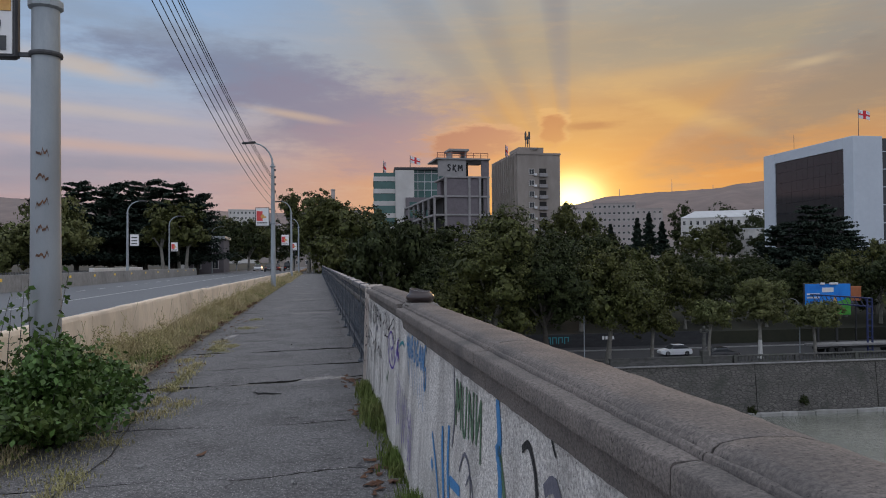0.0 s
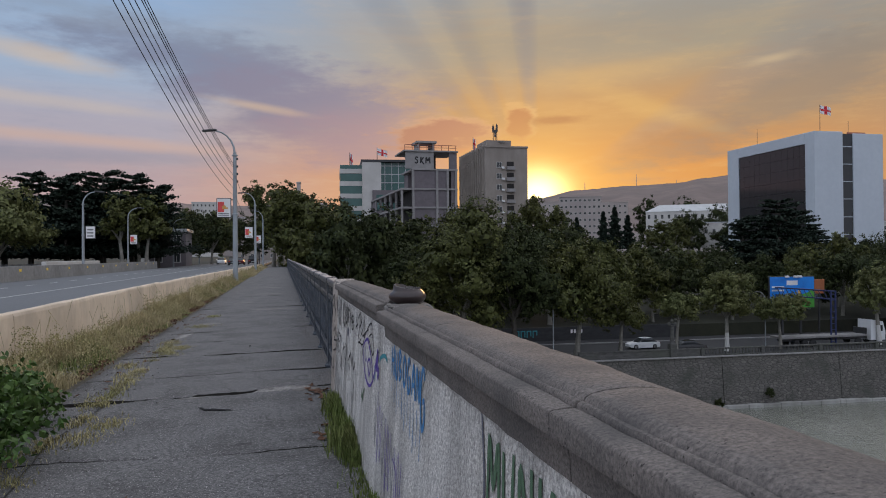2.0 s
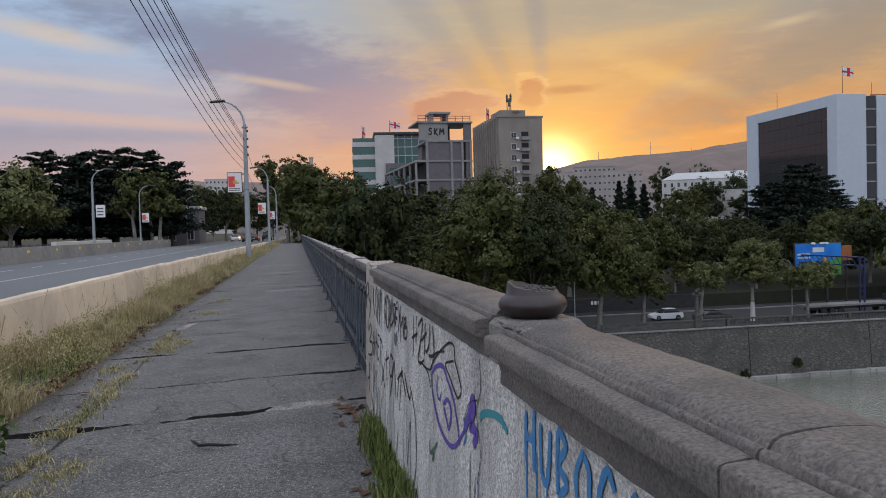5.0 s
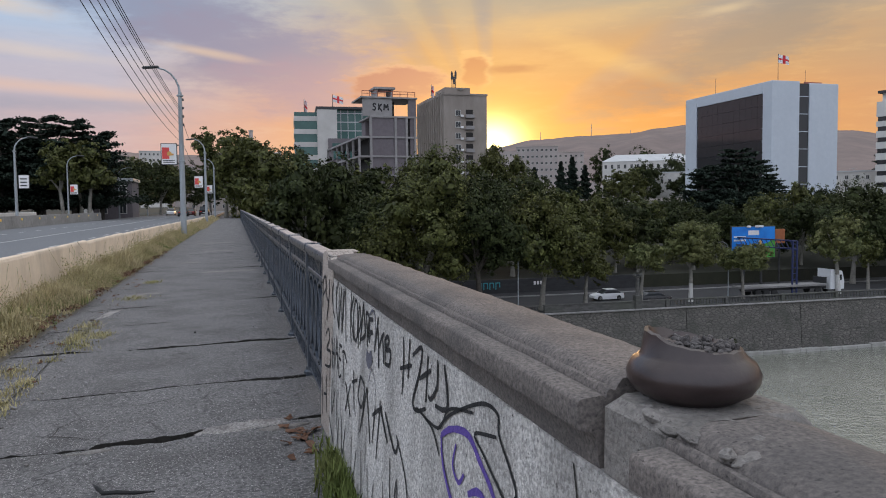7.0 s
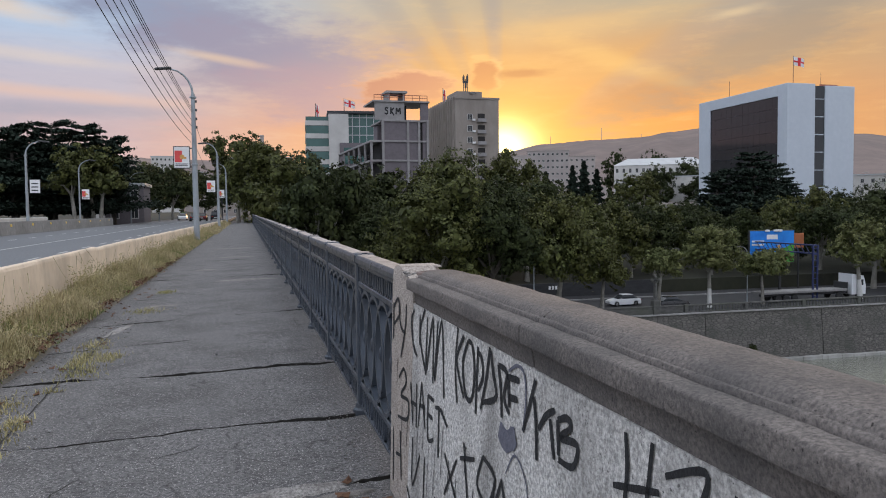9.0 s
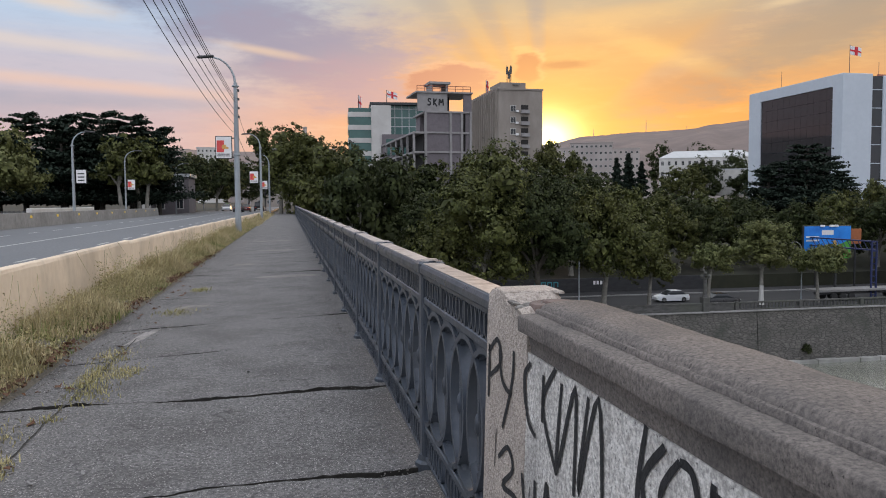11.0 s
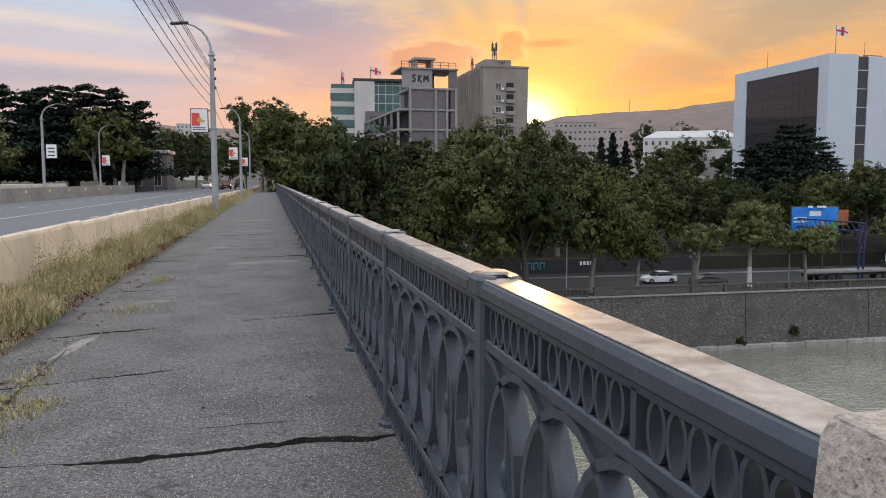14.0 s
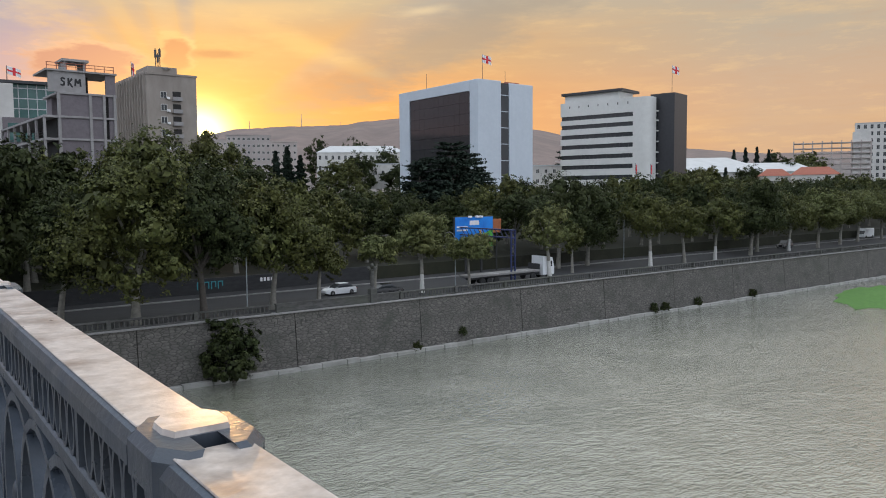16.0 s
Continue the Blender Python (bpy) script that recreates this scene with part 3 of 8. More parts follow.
def asphalt_material():
    """Dark binder with pale worn stones of two sizes showing through, stains and fine map cracks."""
    ma = material("worn_asphalt", (0.092, 0.089, 0.089), (0.215, 0.206, 0.203), 0.93, scale=42, c3=(0.065, 0.061, 0.059), coarse=1.3, amount=0.55, spec=0.22, con=(0.40, 0.60), pits=0.5)
    nt = ma.node_tree
    N, L = nt.nodes.new, nt.links.new
    bs = nt.nodes["Principled BSDF"]
    col = bs.inputs["Base Color"].links[0].from_socket
    geo = N("ShaderNodeNewGeometry")
    height = None
    for sc, hi, tone in ((95.0, 0.46, (0.44, 0.42, 0.40)), (48.0, 0.30, (0.50, 0.475, 0.45))):
        v = N("ShaderNodeTexVoronoi")
        v.inputs["Scale"].default_value = sc
        L(geo.outputs["Position"], v.inputs["Vector"])
        pick = N("ShaderNodeSeparateColor")
        L(v.outputs["Color"], pick.inputs[0])
        size = N("ShaderNodeMath")
        size.operation = "MULTIPLY"
        L(pick.outputs[0], size.inputs[0])
        size.inputs[1].default_value = hi
        inside = N("ShaderNodeMath")
        inside.operation = "LESS_THAN"
        L(v.outputs["Distance"], inside.inputs[0])
        L(size.outputs[0], inside.inputs[1])
        some = N("ShaderNodeMath")
        some.operation = "MULTIPLY"
        L(inside.outputs[0], some.inputs[0])
        L(pick.outputs[1], some.inputs[1])
        mx = N("ShaderNodeMix")
        mx.data_type = "RGBA"
        L(some.outputs[0], mx.inputs[0])
        L(col, mx.inputs[6])
        mx.inputs[7].default_value = (*tone, 1)
        col = mx.outputs[2]
    warp = N("ShaderNodeTexNoise")
    warp.inputs["Scale"].default_value = 2.5
    L(geo.outputs["Position"], warp.inputs["Vector"])
    add = N("ShaderNodeVectorMath")
    add.operation = "MULTIPLY_ADD"
    L(warp.outputs["Color"], add.inputs[0])
    add.inputs[1].default_value = (0.5, 0.5, 0.5)
    L(geo.outputs["Position"], add.inputs[2])
    cell = N("ShaderNodeTexVoronoi")
    cell.feature = "DISTANCE_TO_EDGE"
    cell.inputs["Scale"].default_value = 1.1
    L(add.outputs[0], cell.inputs["Vector"])
    thin = N("ShaderNodeMapRange")
    L(cell.outputs["Distance"], thin.inputs[0])
    thin.inputs[1].default_value, thin.inputs[2].default_value, thin.inputs[3].default_value, thin.inputs[4].default_value = 0.002, 0.012, 0.55, 0.0
    gate = N("ShaderNodeMapRange")
    L(warp.outputs["Fac"], gate.inputs[0])
    gate.inputs[1].default_value, gate.inputs[2].default_value = 0.48, 0.6
    both = N("ShaderNodeMath")
    both.operation = "MULTIPLY"
    L(thin.outputs[0], both.inputs[0])
    L(gate.outputs[0], both.inputs[1])
    mx = N("ShaderNodeMix")
    mx.data_type = "RGBA"
    L(both.outputs[0], mx.inputs[0])
    L(col, mx.inputs[6])
    mx.inputs[7].default_value = (0.03, 0.028, 0.026, 1)
    L(mx.outputs[2], bs.inputs["Base Color"])
    grit = N("ShaderNodeTexNoise")
    grit.inputs["Scale"].default_value, grit.inputs["Detail"].default_value, grit.inputs["Roughness"].default_value = 55.0, 3.0, 0.65
    L(geo.outputs["Position"], grit.inputs["Vector"])
    bp = N("ShaderNodeBump")
    bp.inputs["Strength"].default_value, bp.inputs["Distance"].default_value = 1.0, 0.010
    L(grit.outputs["Fac"], bp.inputs["Height"])
    L(bp.outputs[0], bs.inputs["Normal"])
    return ma


M["char"] = material("dark_old_mortar", (0.045, 0.040, 0.039), (0.17, 0.155, 0.15), 0.9, scale=60, c3=(0.03, 0.027, 0.026), coarse=30, amount=0.6, bump=0.004, bscale=80)
M["ring"] = material("red_brown_clay", (0.12, 0.085, 0.075), (0.21, 0.155, 0.135), 0.8, scale=30, c3=(0.11, 0.08, 0.07), coarse=9, amount=0.5, bump=0.003, bscale=60)
M["asphalt"] = asphalt_material()
M["water"], M["rubble"] = water_material(), rubble_material()
# ---------------------------------------------------------------- large structure
QUAY, WATER, EDGE = -11.2, -17.4, 82.4
SLOPE = 0.022                       # the pavement falls towards the road


def floor_z(x):
    return SLOPE * (x - 0.55)


def ground_height(x, y):
    if y < EDGE + 0.9:
        h = -22.0 if y > -60 else -22.0 + min(1, (-60 - y) / 20) * 20
        return h
    park = QUAY - 0.05
    if y > 104:
        park += 2.0 + min(1.0, (y - 104) / 90) * 6.5 + max(0, y - 200) * 0.012
        park = min(park, 4.0)
    bank = -0.35
    k = min(1.0, max(0.0, (14 - x) / 8)) * min(1.0, max(0.0, (y - 106) / 6))
    if x < -19:
        k = min(1.0, max(0.0, (y - 92) / 5))
    return park + (bank - park) * k if park < bank else park


def build_ground():
    xs = sorted(set([-4200, -2600, -1500, -900, -500, -300, -160] + list(range(-120, 300, 6)) + [330, 380, 450, 550, 700, 1000, 1600, 2600, 4200]))
    ys = sorted(set([-2600, -1200, -500, -200, -80, -60, -30, 0, 40, 70] + [EDGE + 0.8, EDGE + 1.0] + list(range(84, 240, 4)) + [104.2, 270, 320, 400, 520, 700, 1000, 1500, 2200, 3200]))
    b = B()
    b.add([(x, y, ground_height(x, y)) for y in ys for x in xs], [(j * len(xs) + i, j * len(xs) + i + 1, (j + 1) * len(xs) + i + 1, (j + 1) * len(xs) + i) for j in range(len(ys) - 1) for i in range(len(xs) - 1)])
    setting("ground", b, M["ground"], "park soil and grass that reaches the hills, tree shade in its dark colour")


def build_hills():
    line = [(-80, 4.2), (-45, 4.6), (-24, 4.6), (-14, 4.3), (-4, 3.8), (6, 3.4), (14, 3.6), (19, 4.25), (22, 4.8), (25.5, 5.0), (29, 5.1), (31, 5.4), (33.5, 5.6), (37, 5.45), (43, 4.7), (46, 4.2), (52, 3.2), (60, 2.6), (100, 2.6)]

    def ridge(az):
        for (a0, h0), (a1, h1) in zip(line, line[1:]):
            if az <= a1:
                t = (az - a0) / (a1 - a0)
                return h0 + (h1 - h0) * t * t * (3 - 2 * t)
        return 2.6
    b, n, az0, az1 = B(), 520, -75, 95
    for i in range(n + 1):
        az = az0 + (az1 - az0) * i / n
        top = 2750 * math.tan(radians(max(1.2, ridge(az)) + 0.05 * noise.noise((az * 2.2, 0, 0))))
        for k, (r, f) in enumerate(((1500, 0.0), (1900, 0.30), (2300, 0.66), (2750, 1.0), (3300, 0.75))):
            bumpy = 1 + 0.16 * noise.noise((az * 0.35, k * 3.1, 4)) * (k not in (0, 3))
            b.v.append((r * math.sin(radians(az)), r * math.cos(radians(az)), -1 + top * f * bumpy))
    b.f = [(i * 5 + k, i * 5 + k + 1, i * 5 + k + 6, i * 5 + k + 5) for i in range(n) for k in range(4)]
    setting("backdrop_hill", b, M["hill"], "wooded ridge on the horizon, haze painted into its colour", smooth=True)


def build_river():
    b = B().box(-700, 900, -64, EDGE + 0.4, WATER - 0.4, WATER)
    setting("water_river", b, M["water"], "calm grey-green river with fine ripples")


def build_quay():
    # battered wall in bays with open joints, a pale footing and a coping
    wall = tagged(new("wall_quay"), "dark rubble-stone embankment wall above the river", kind="structure")
    x = -46.0
    k = 0
    while x < 330:
        w = 16.4
        b = B()
        b.add([(x + 0.05, EDGE, WATER - 2), (x + w - 0.05, EDGE, WATER - 2), (x + w - 0.05, EDGE + 0.75, QUAY), (x + 0.05, EDGE + 0.75, QUAY),
               (x + 0.05, EDGE + 1.6, WATER - 2), (x + w - 0.05, EDGE + 1.6, WATER - 2), (x + w - 0.05, EDGE + 1.6, QUAY), (x + 0.05, EDGE + 1.6, QUAY)],
              [(0, 1, 2, 3), (4, 7, 6, 5), (3, 2, 6, 7), (0, 3, 7, 4), (1, 5, 6, 2)])
        part("wall_bay", b, M["rubble"], wall)
        part("joint", B().box(x - 0.05, x + 0.05, EDGE + 0.75, EDGE + 1.5, WATER - 1, QUAY - 0.1), M["dark_gap"], wall)
        rng = random.Random(k)
        f, q = B(), x
        while q < x + w - 0.2:
            e = min(x + w, q + rng.uniform(1.6, 3.2))
            o = rng.uniform(0, 0.10)
            f.box(q + 0.03, e - 0.03, EDGE - 0.55 + o, EDGE + 0.2, WATER - 1, WATER + 0.42 + rng.uniform(-0.10, 0.08), 0.05)
            q = e
        part("footing", f, M["ledge"], wall)
        x += w
        k += 1
    part("coping", B().box(-46, 330, EDGE + 0.55, EDGE + 1.55, QUAY - 0.02, QUAY + 0.16, 0.03), M["concrete"], wall)
    setting("road_quay", B().box(-60, 330, EDGE + 1.6, 100.0, QUAY - 0.3, QUAY), M["quay"], "asphalt road along the river, tree shade in its dark colour")
    setting("kerb_quay", B().box(-60, 330, 100.0, 100.3, QUAY - 0.3, QUAY + 0.15, 0.02), M["concrete"])
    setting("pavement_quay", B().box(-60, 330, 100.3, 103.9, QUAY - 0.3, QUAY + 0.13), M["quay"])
    # shares the road's dark colour, so shade behind the trees is painted on
    setting("wall_park", B().box(-10, 58, 103.9, 104.35, QUAY - 0.3, QUAY + 2.1, 0.03), M["quay"], "low concrete retaining wall below the park, tree shade in its dark colour")
    # balustrade in sections; a solid one stands by the stone lamp
    sec = thing("embankment_railing", "dark stone balustrade on the embankment wall", "railing", Matrix.Translation((-32, EDGE + 1.05, QUAY + 0.16)), "embankment railing")
    part("pier", B().box(-0.22, 0.22, -0.2, 0.2, 0, 0.98, 0.03), M["stone"], sec)
    part("base", B().box(0.22, 7.98, -0.15, 0.15, 0, 0.16, 0.02), M["stone"], sec)
    part("top_rail", B().box(0.22, 7.98, -0.17, 0.17, 0.76, 0.94, 0.03), M["stone"], sec)
    bal = B().lathe([(0.08, 0.16), (0.11, 0.30), (0.06, 0.55), (0.09, 0.76)], 6).mesh("baluster", M["stone"], True)
    for i in range(17):
        o = part("baluster", bal, None, sec)
        o.location.x = 0.52 + i * 0.45
    for i in range(1, 28):
        gx = -32 + i * 8.2
        if 33 < gx < 49:
            continue
        copy_thing(sec, Matrix.Translation((gx, EDGE + 1.05, QUAY + 0.16)))
    solid = thing("embankment_parapet", "solid stone parapet on the embankment wall", "parapet", Matrix.Translation((41.8, EDGE + 1.05, QUAY + 0.16)))
    part("wall_panel", B().box(-7.8, 7.8, -0.16, 0.16, 0, 0.8, 0.02), M["stone"], solid)
    part("coping", B().box(-7.9, 7.9, -0.22, 0.22, 0.8, 0.95, 0.03), M["stone"], solid)


def build_bridge():
    setting("bridge_deck", B().box(-19.2, 1.05, -24, 108, -1.5, -0.30), M["concrete"], "concrete bridge deck")
    for y in (20, 62):
        setting("bridge_pier", B().box(-18.5, 0.6, y - 1.2, y + 1.2, WATER - 4, -1.5, 0.1), M["concrete"], "concrete bridge pier standing in the river")
    setting("road", B().box(-17.2, -3.62, -24, 420, -0.45, 0.0), M["road"], "four-lane asphalt road across the bridge")
    setting("pavement_far", B().box(-19.2, -17.75, -24, 108, -0.3, 0.10), M["concrete"])
    for x0, dash in ((-10.4, False), (-3.95, False), (-7.2, True), (-13.7, True)):
        ln = tagged(new("road_marking"), "worn white lane line", kind="structure")
        if dash:
            me = B().box(-0.06, 0.06, 0, 1.6, 0, 0.004).mesh("dash", M["line"])
            for i in range(44):
                o = part("dash", me, None, ln)
                o.location = (x0, -4 + i * 4.4, 0.002)
        else:
            part("line", B().box(x0 - 0.06, x0 + 0.06, -24, 300, 0.002, 0.006), M["line"], ln)
    # barrier between road and footway: cast lengths with a rounded top
    bar = thing("road_barrier", "low cream-painted concrete barrier, stained and chipped", "barrier", kind="structure")
    y, k = -14.0, 0
    while y < 118:
        rng = random.Random(40 + k)
        n = 5.9
        low = 0.004 * max(0.0, y - 15)
        prof = [(-3.27, -0.15), (-3.30, 0.73), (-3.315, 0.775), (-3.34, 0.79), (-3.40, 0.79), (-3.42, 0.77), (-3.46, -0.15)]
        part("barrier_length", B().run([(px, pz - low if pz > 0 else pz) for px, pz in prof], y, y + n - 0.015, 0.6, 0.004, rng), M["barrier"], bar)
        y += n
        k += 1
    # verge between barrier and footway
    b, rng = B(), random.Random(3)
    nx, ny = 7, 130
    for j in range(ny):
        for i in range(nx):
            x = -3.3 + 0.98 * i / (nx - 1)
            b.v.append((x, -14 + j, 0.06 * math.sin(math.pi * i / (nx - 1)) + 0.03 * noise.noise((x * 2, j * 0.7, 1)) + (floor_z(x) - 0.02 if i == nx - 1 else -0.02)))
    b.f = [(j * nx + i, j * nx + i + 1, j * nx + nx + i + 1, j * nx + nx + i) for j in range(ny - 1) for i in range(nx - 1)]
    setting("verge", b, M["soil"], "dry earth strip overgrown with weeds", smooth=True)
    # far parapet
    par = thing("far_parapet", "grey concrete parapet with small yellow reflectors along the road", "parapet", kind="structure")
    ref = B().box(0, 0.03, -0.22, 0.22, -0.09, 0.09, 0.01).mesh("reflector", M["yellow"])
    for i in range(22):
        y0 = -20 + i * 6
        part("parapet_length", B().run([(-17.2, -0.2), (-17.27, 0.98), (-17.72, 0.98), (-17.75, -0.2)], y0, y0 + 5.97), M["concrete"], par)
        o = part("reflector", ref, None, par, "yellow reflector")
        o.location = (-17.26, y0 + 3, 0.70)
    fence = thing("far_fence", "grey metal fence behind the far footway", "fence", kind="structure")
    part("fence_rail", B().box(-19.1, -19.04, -20, 84, 1.10, 1.16), M["steel"], fence)
    part("fence_bars", B(), M["steel"], fence)
    fb = B()
    for i in range(420):
        fb.box(-19.09, -19.05, -20 + i * 0.25, -19.97 + i * 0.25, 0.1, 1.1)
    fence.children[-1].data = fb.mesh("fence_bars", M["steel"])
    box = thing("low_wall", "pale concrete block wall beside the far footway", "wall", Matrix.Translation((-18.6, 74, 0.1)), kind="structure")
    part("wall_body", B().box(-0.2, 0.2, -9, 9, 0, 1.15, 0.04), M["pale_house"], box)


CRACKS = [(-3.0, 0.033, 0.05), (-0.6, 0.033, -0.04), (1.3, 0.048, 0.1), (3.28, 0.030, 0.02), (5.05, 0.027, -0.15), (7.66, 0.14, 0.30), (9.18, 0.045, 0.05), (11.22, 0.08, -0.05),
          (13.25, 0.033, 0.7), (15.2, 0.055, 0.55), (18.1, 0.026, -0.1), (22.3, 0.09, 0.1), (25.2, 0.033, 0.2), (29.0, 0.062, -0.1), (34.0, 0.048, 0.1), (41.0, 0.048, 0.1), (50.0, 0.048, 0.0), (62.0, 0.048, 0.1)]


def build_pavement():
    """Asphalt slabs parted by jagged cracks, over a dark bed."""
    bed = B()
    bed.add([(-2.6, -16, floor_z(-2.6) - 0.05), (0.95, -16, floor_z(0.95) - 0.05), (0.95, 150, floor_z(0.95) - 0.05), (-2.6, 150, floor_z(-2.6) - 0.05),
             (-2.6, -16, -0.4), (0.95, -16, -0.4), (0.95, 150, -0.4), (-2.6, 150, -0.4)], [(0, 1, 2, 3), (4, 7, 6, 5), (0, 4, 5, 1), (1, 5, 6, 2), (2, 6, 7, 3), (3, 7, 4, 0)])
    foot = setting("pavement", bed, M["dark_gap"], "cracked grey asphalt footway of the bridge")
    nx = 90
    xs = [-2.58 + 3.43 * i / nx for i in range(nx + 1)]

    def line(k):
        y0, w, skew = CRACKS[k]
        pts = []
        for x in xs:
            s = (x + 0.8) / 3.2
            wob = 0.10 * noise.noise((x * 1.1, y0 * 3.7, 0)) + 0.05 * noise.noise((x * 3.3, y0 * 1.7, 5)) + 0.022 * noise.noise((x * 11, y0, 9)) + 0.010 * noise.noise((x * 29, y0, 4))
            open_ = w * (0.5 if y0 > 12 or y0 < 7 else 0.8) * max(0.05, 0.45 + 1.5 * noise.noise((x * 1.3, y0 * 5.1, 3)) + 0.35 * noise.noise((x * 17, y0 * 2, 6)))
            pts.append((y0 + skew * s + wob - open_ / 2, y0 + skew * s + wob + open_ / 2))
        return pts

    def slab(lo, hi, y0, y1):
        """From the upper side of one crack to the lower side of the next; a fine grid that heaves a little."""
        b = B()
        n = 12
        for j in range(n + 1):
            for i, x in enumerate(xs):
                a, c = lo[i][1] if lo else y0, hi[i][0] if hi else y1
                rim = (0.02, 0.06)[j - 1] if j in (1, 2) else (0.02, 0.06)[n - 1 - j] if j in (n - 1, n - 2) else 0
                y = a if j == 0 else c if j == n else a + rim if j in (1, 2) else c - rim if j in (n - 1, n - 2) else a + 0.06 + (c - a - 0.12) * (j - 2) / (n - 4)
                z = floor_z(x) + 0.005 * noise.noise((x * 0.9, y * 0.6, 2)) + 0.002 * noise.noise((x * 3, y * 2, 7))
                if j < 3 and lo:
                    z += (0.020, 0.017, 0.012)[j] * min(1.0, (lo[i][1] - lo[i][0]) / 0.07)
                if j in (0, n):
                    z -= 0.005 + 0.008 * max(0, noise.noise((x * 15, a, 1)))
                b.v.append((x, y, z))
        w = nx + 1
        b.f = [(j * w + i, j * w + i + 1, j * w + w + i + 1, j * w + w + i) for j in range(n) for i in range(nx)]
        # faces down into the cracks, coloured dark to stand for the shade inside
        d = B()
        for row in (0, n):
            s = len(d.v)
            d.v += [(p[0], p[1], p[2] - 0.001) for p in b.v[row * w:row * w + w]] + [(p[0], p[1] + (0.004 if row == 0 else -0.004), p[2] - 0.07) for p in b.v[row * w:row * w + w]]
            d.f += [(s + i, s + w + i, s + w + i + 1, s + i + 1) for i in range(nx)]
        part("crack_face", d, M["dark_gap"], foot, "crack side with its shade painted dark")
        return b
    lines = [line(k) for k in range(len(CRACKS))]
    edges = [None] + lines + [None]
    for k in range(len(edges) - 1):
        part("asphalt_slab", slab(edges[k], edges[k + 1], -15.5, 150), M["asphalt"], foot, smooth=True)
    # pale patches and a raised ragged lip
    def patch(name, cx, cy, rx, ry, turn, rise, mat, label=""):
        """A ragged, thin skin of paler or crumbled stuff, highest along its middle."""
        b, k, rings = B(), 48, 5
        ct, st = math.cos(turn), math.sin(turn)
        for q in range(rings + 1):
            for i in range(k):
                a = 6.28319 * i / k
                r = (1 - q / rings) * (1 + 0.45 * noise.noise((math.cos(a) * 1.6, math.sin(a) * 1.6, cx * 9 + cy)) + 0.22 * noise.noise((math.cos(a) * 6, math.sin(a) * 6, cy)))
                px, py = rx * r * math.cos(a), ry * r * math.sin(a)
                x, y = cx + px * ct - py * st, cy + px * st + py * ct
                z = floor_z(x) + 0.005 * noise.noise((x * 0.9, y * 0.6, 2)) + 0.002 * noise.noise((x * 3, y * 2, 7))
                if q:
                    z += 0.003 + rise * (q / rings) ** 0.7 * (0.6 + 0.8 * noise.noise((x * 14, y * 22, 3)))
                else:
                    z -= 0.012
                b.v.append((x, y, z))
        b.f = [(q * k + i, q * k + (i + 1) % k, q * k + k + (i + 1) % k, q * k + k + i) for q in range(rings) for i in range(k)]
        part(name, b, mat, foot, label, smooth=rise < 0.02)
    patch("repair_patch", -1.84, 14.45, 0.085, 0.55, -0.15, 0.006, M["old_patch"], "pale worn repair in the asphalt")
    patch("repair_patch", -0.15, 21.3, 0.80, 0.30, 0.1, 0.004, M["broken"])
    patch("repair_patch", -1.25, 25.0, 0.34, 0.30, 0.3, 0.004, M["broken"])
    patch("repair_patch", -0.5, 30.5, 0.8, 0.35, 0.0, 0.004, M["broken"])
    patch("repair_patch", -0.8, 37.0, 0.9, 0.5, 0.0, 0.004, M["broken"])
    patch("crack_lip", 0.02, 7.74, 0.40, 0.10, 0.16, 0.035, M["old_patch"], "crumbled asphalt edge")
    patch("crack_lip", 0.30, 7.62, 0.22, 0.05, 0.1, 0.025, M["broken"])
    patch("crack_lip", -0.9, 7.50, 0.16, 0.035, 0.1, 0.015, M["broken"])
    patch("crack_lip", -1.55, 17.0, 0.30, 0.10, 0.1, 0.02, M["broken"])
    rng = random.Random(14)
    for i in range(14):
        x, y = rng.uniform(-1.9, 0.3), rng.uniform(2.5, 24)
        a = rng.choice((0, 0, 1.4, 2.6)) + rng.uniform(-0.5, 0.5)
        b, px, py, n, a0, lean = B(), x, y, rng.randint(5, 10), a, 0.0
        for j in range(n):
            a += rng.uniform(-0.5, 0.5) - 0.5 * lean
            lean = a - a0
            px, py = px + 0.09 * math.cos(a), py + 0.09 * math.sin(a)
            w = 0.004 * (1 - abs(2 * j / (n - 1) - 1) ** 2) + 0.0015
            z = floor_z(px) + 0.005 * noise.noise((px * 0.9, py * 0.6, 2)) + 0.002 * noise.noise((px * 3, py * 2, 7)) + 0.0025
            b.v += [(px - math.sin(a) * w, py + math.cos(a) * w, z), (px + math.sin(a) * w, py - math.cos(a) * w, z)]
        b.f = [(2 * j, 2 * j + 1, 2 * j + 3, 2 * j + 2) for j in range(n - 1)]
        part("hairline_crack", b, M["dark_gap"], foot)
    chip = B()
    chip.tube([(-0.78, 6.80, 0.002), (-0.745, 6.70, 0.014), (-0.70, 6.62, 0.008), (-0.63, 6.60, 0.014), (-0.54, 6.575, 0.010), (-0.44, 6.585, 0.004)], [0.004, 0.010, 0.012, 0.013, 0.011, 0.004], 6)
    tagged(part("rubber_strip", chip, M["rubber"]), "black curled strip lying on the asphalt", "debris")


build_ground(), build_hills(), build_river(), build_quay(), build_bridge(), build_pavement()

# ---------------------------------------------------------------- parapet wall and railing
WALL_Y0, WALL_Y1, BREAK, PILLAR = -13.0, 7.63, 3.42, 7.243


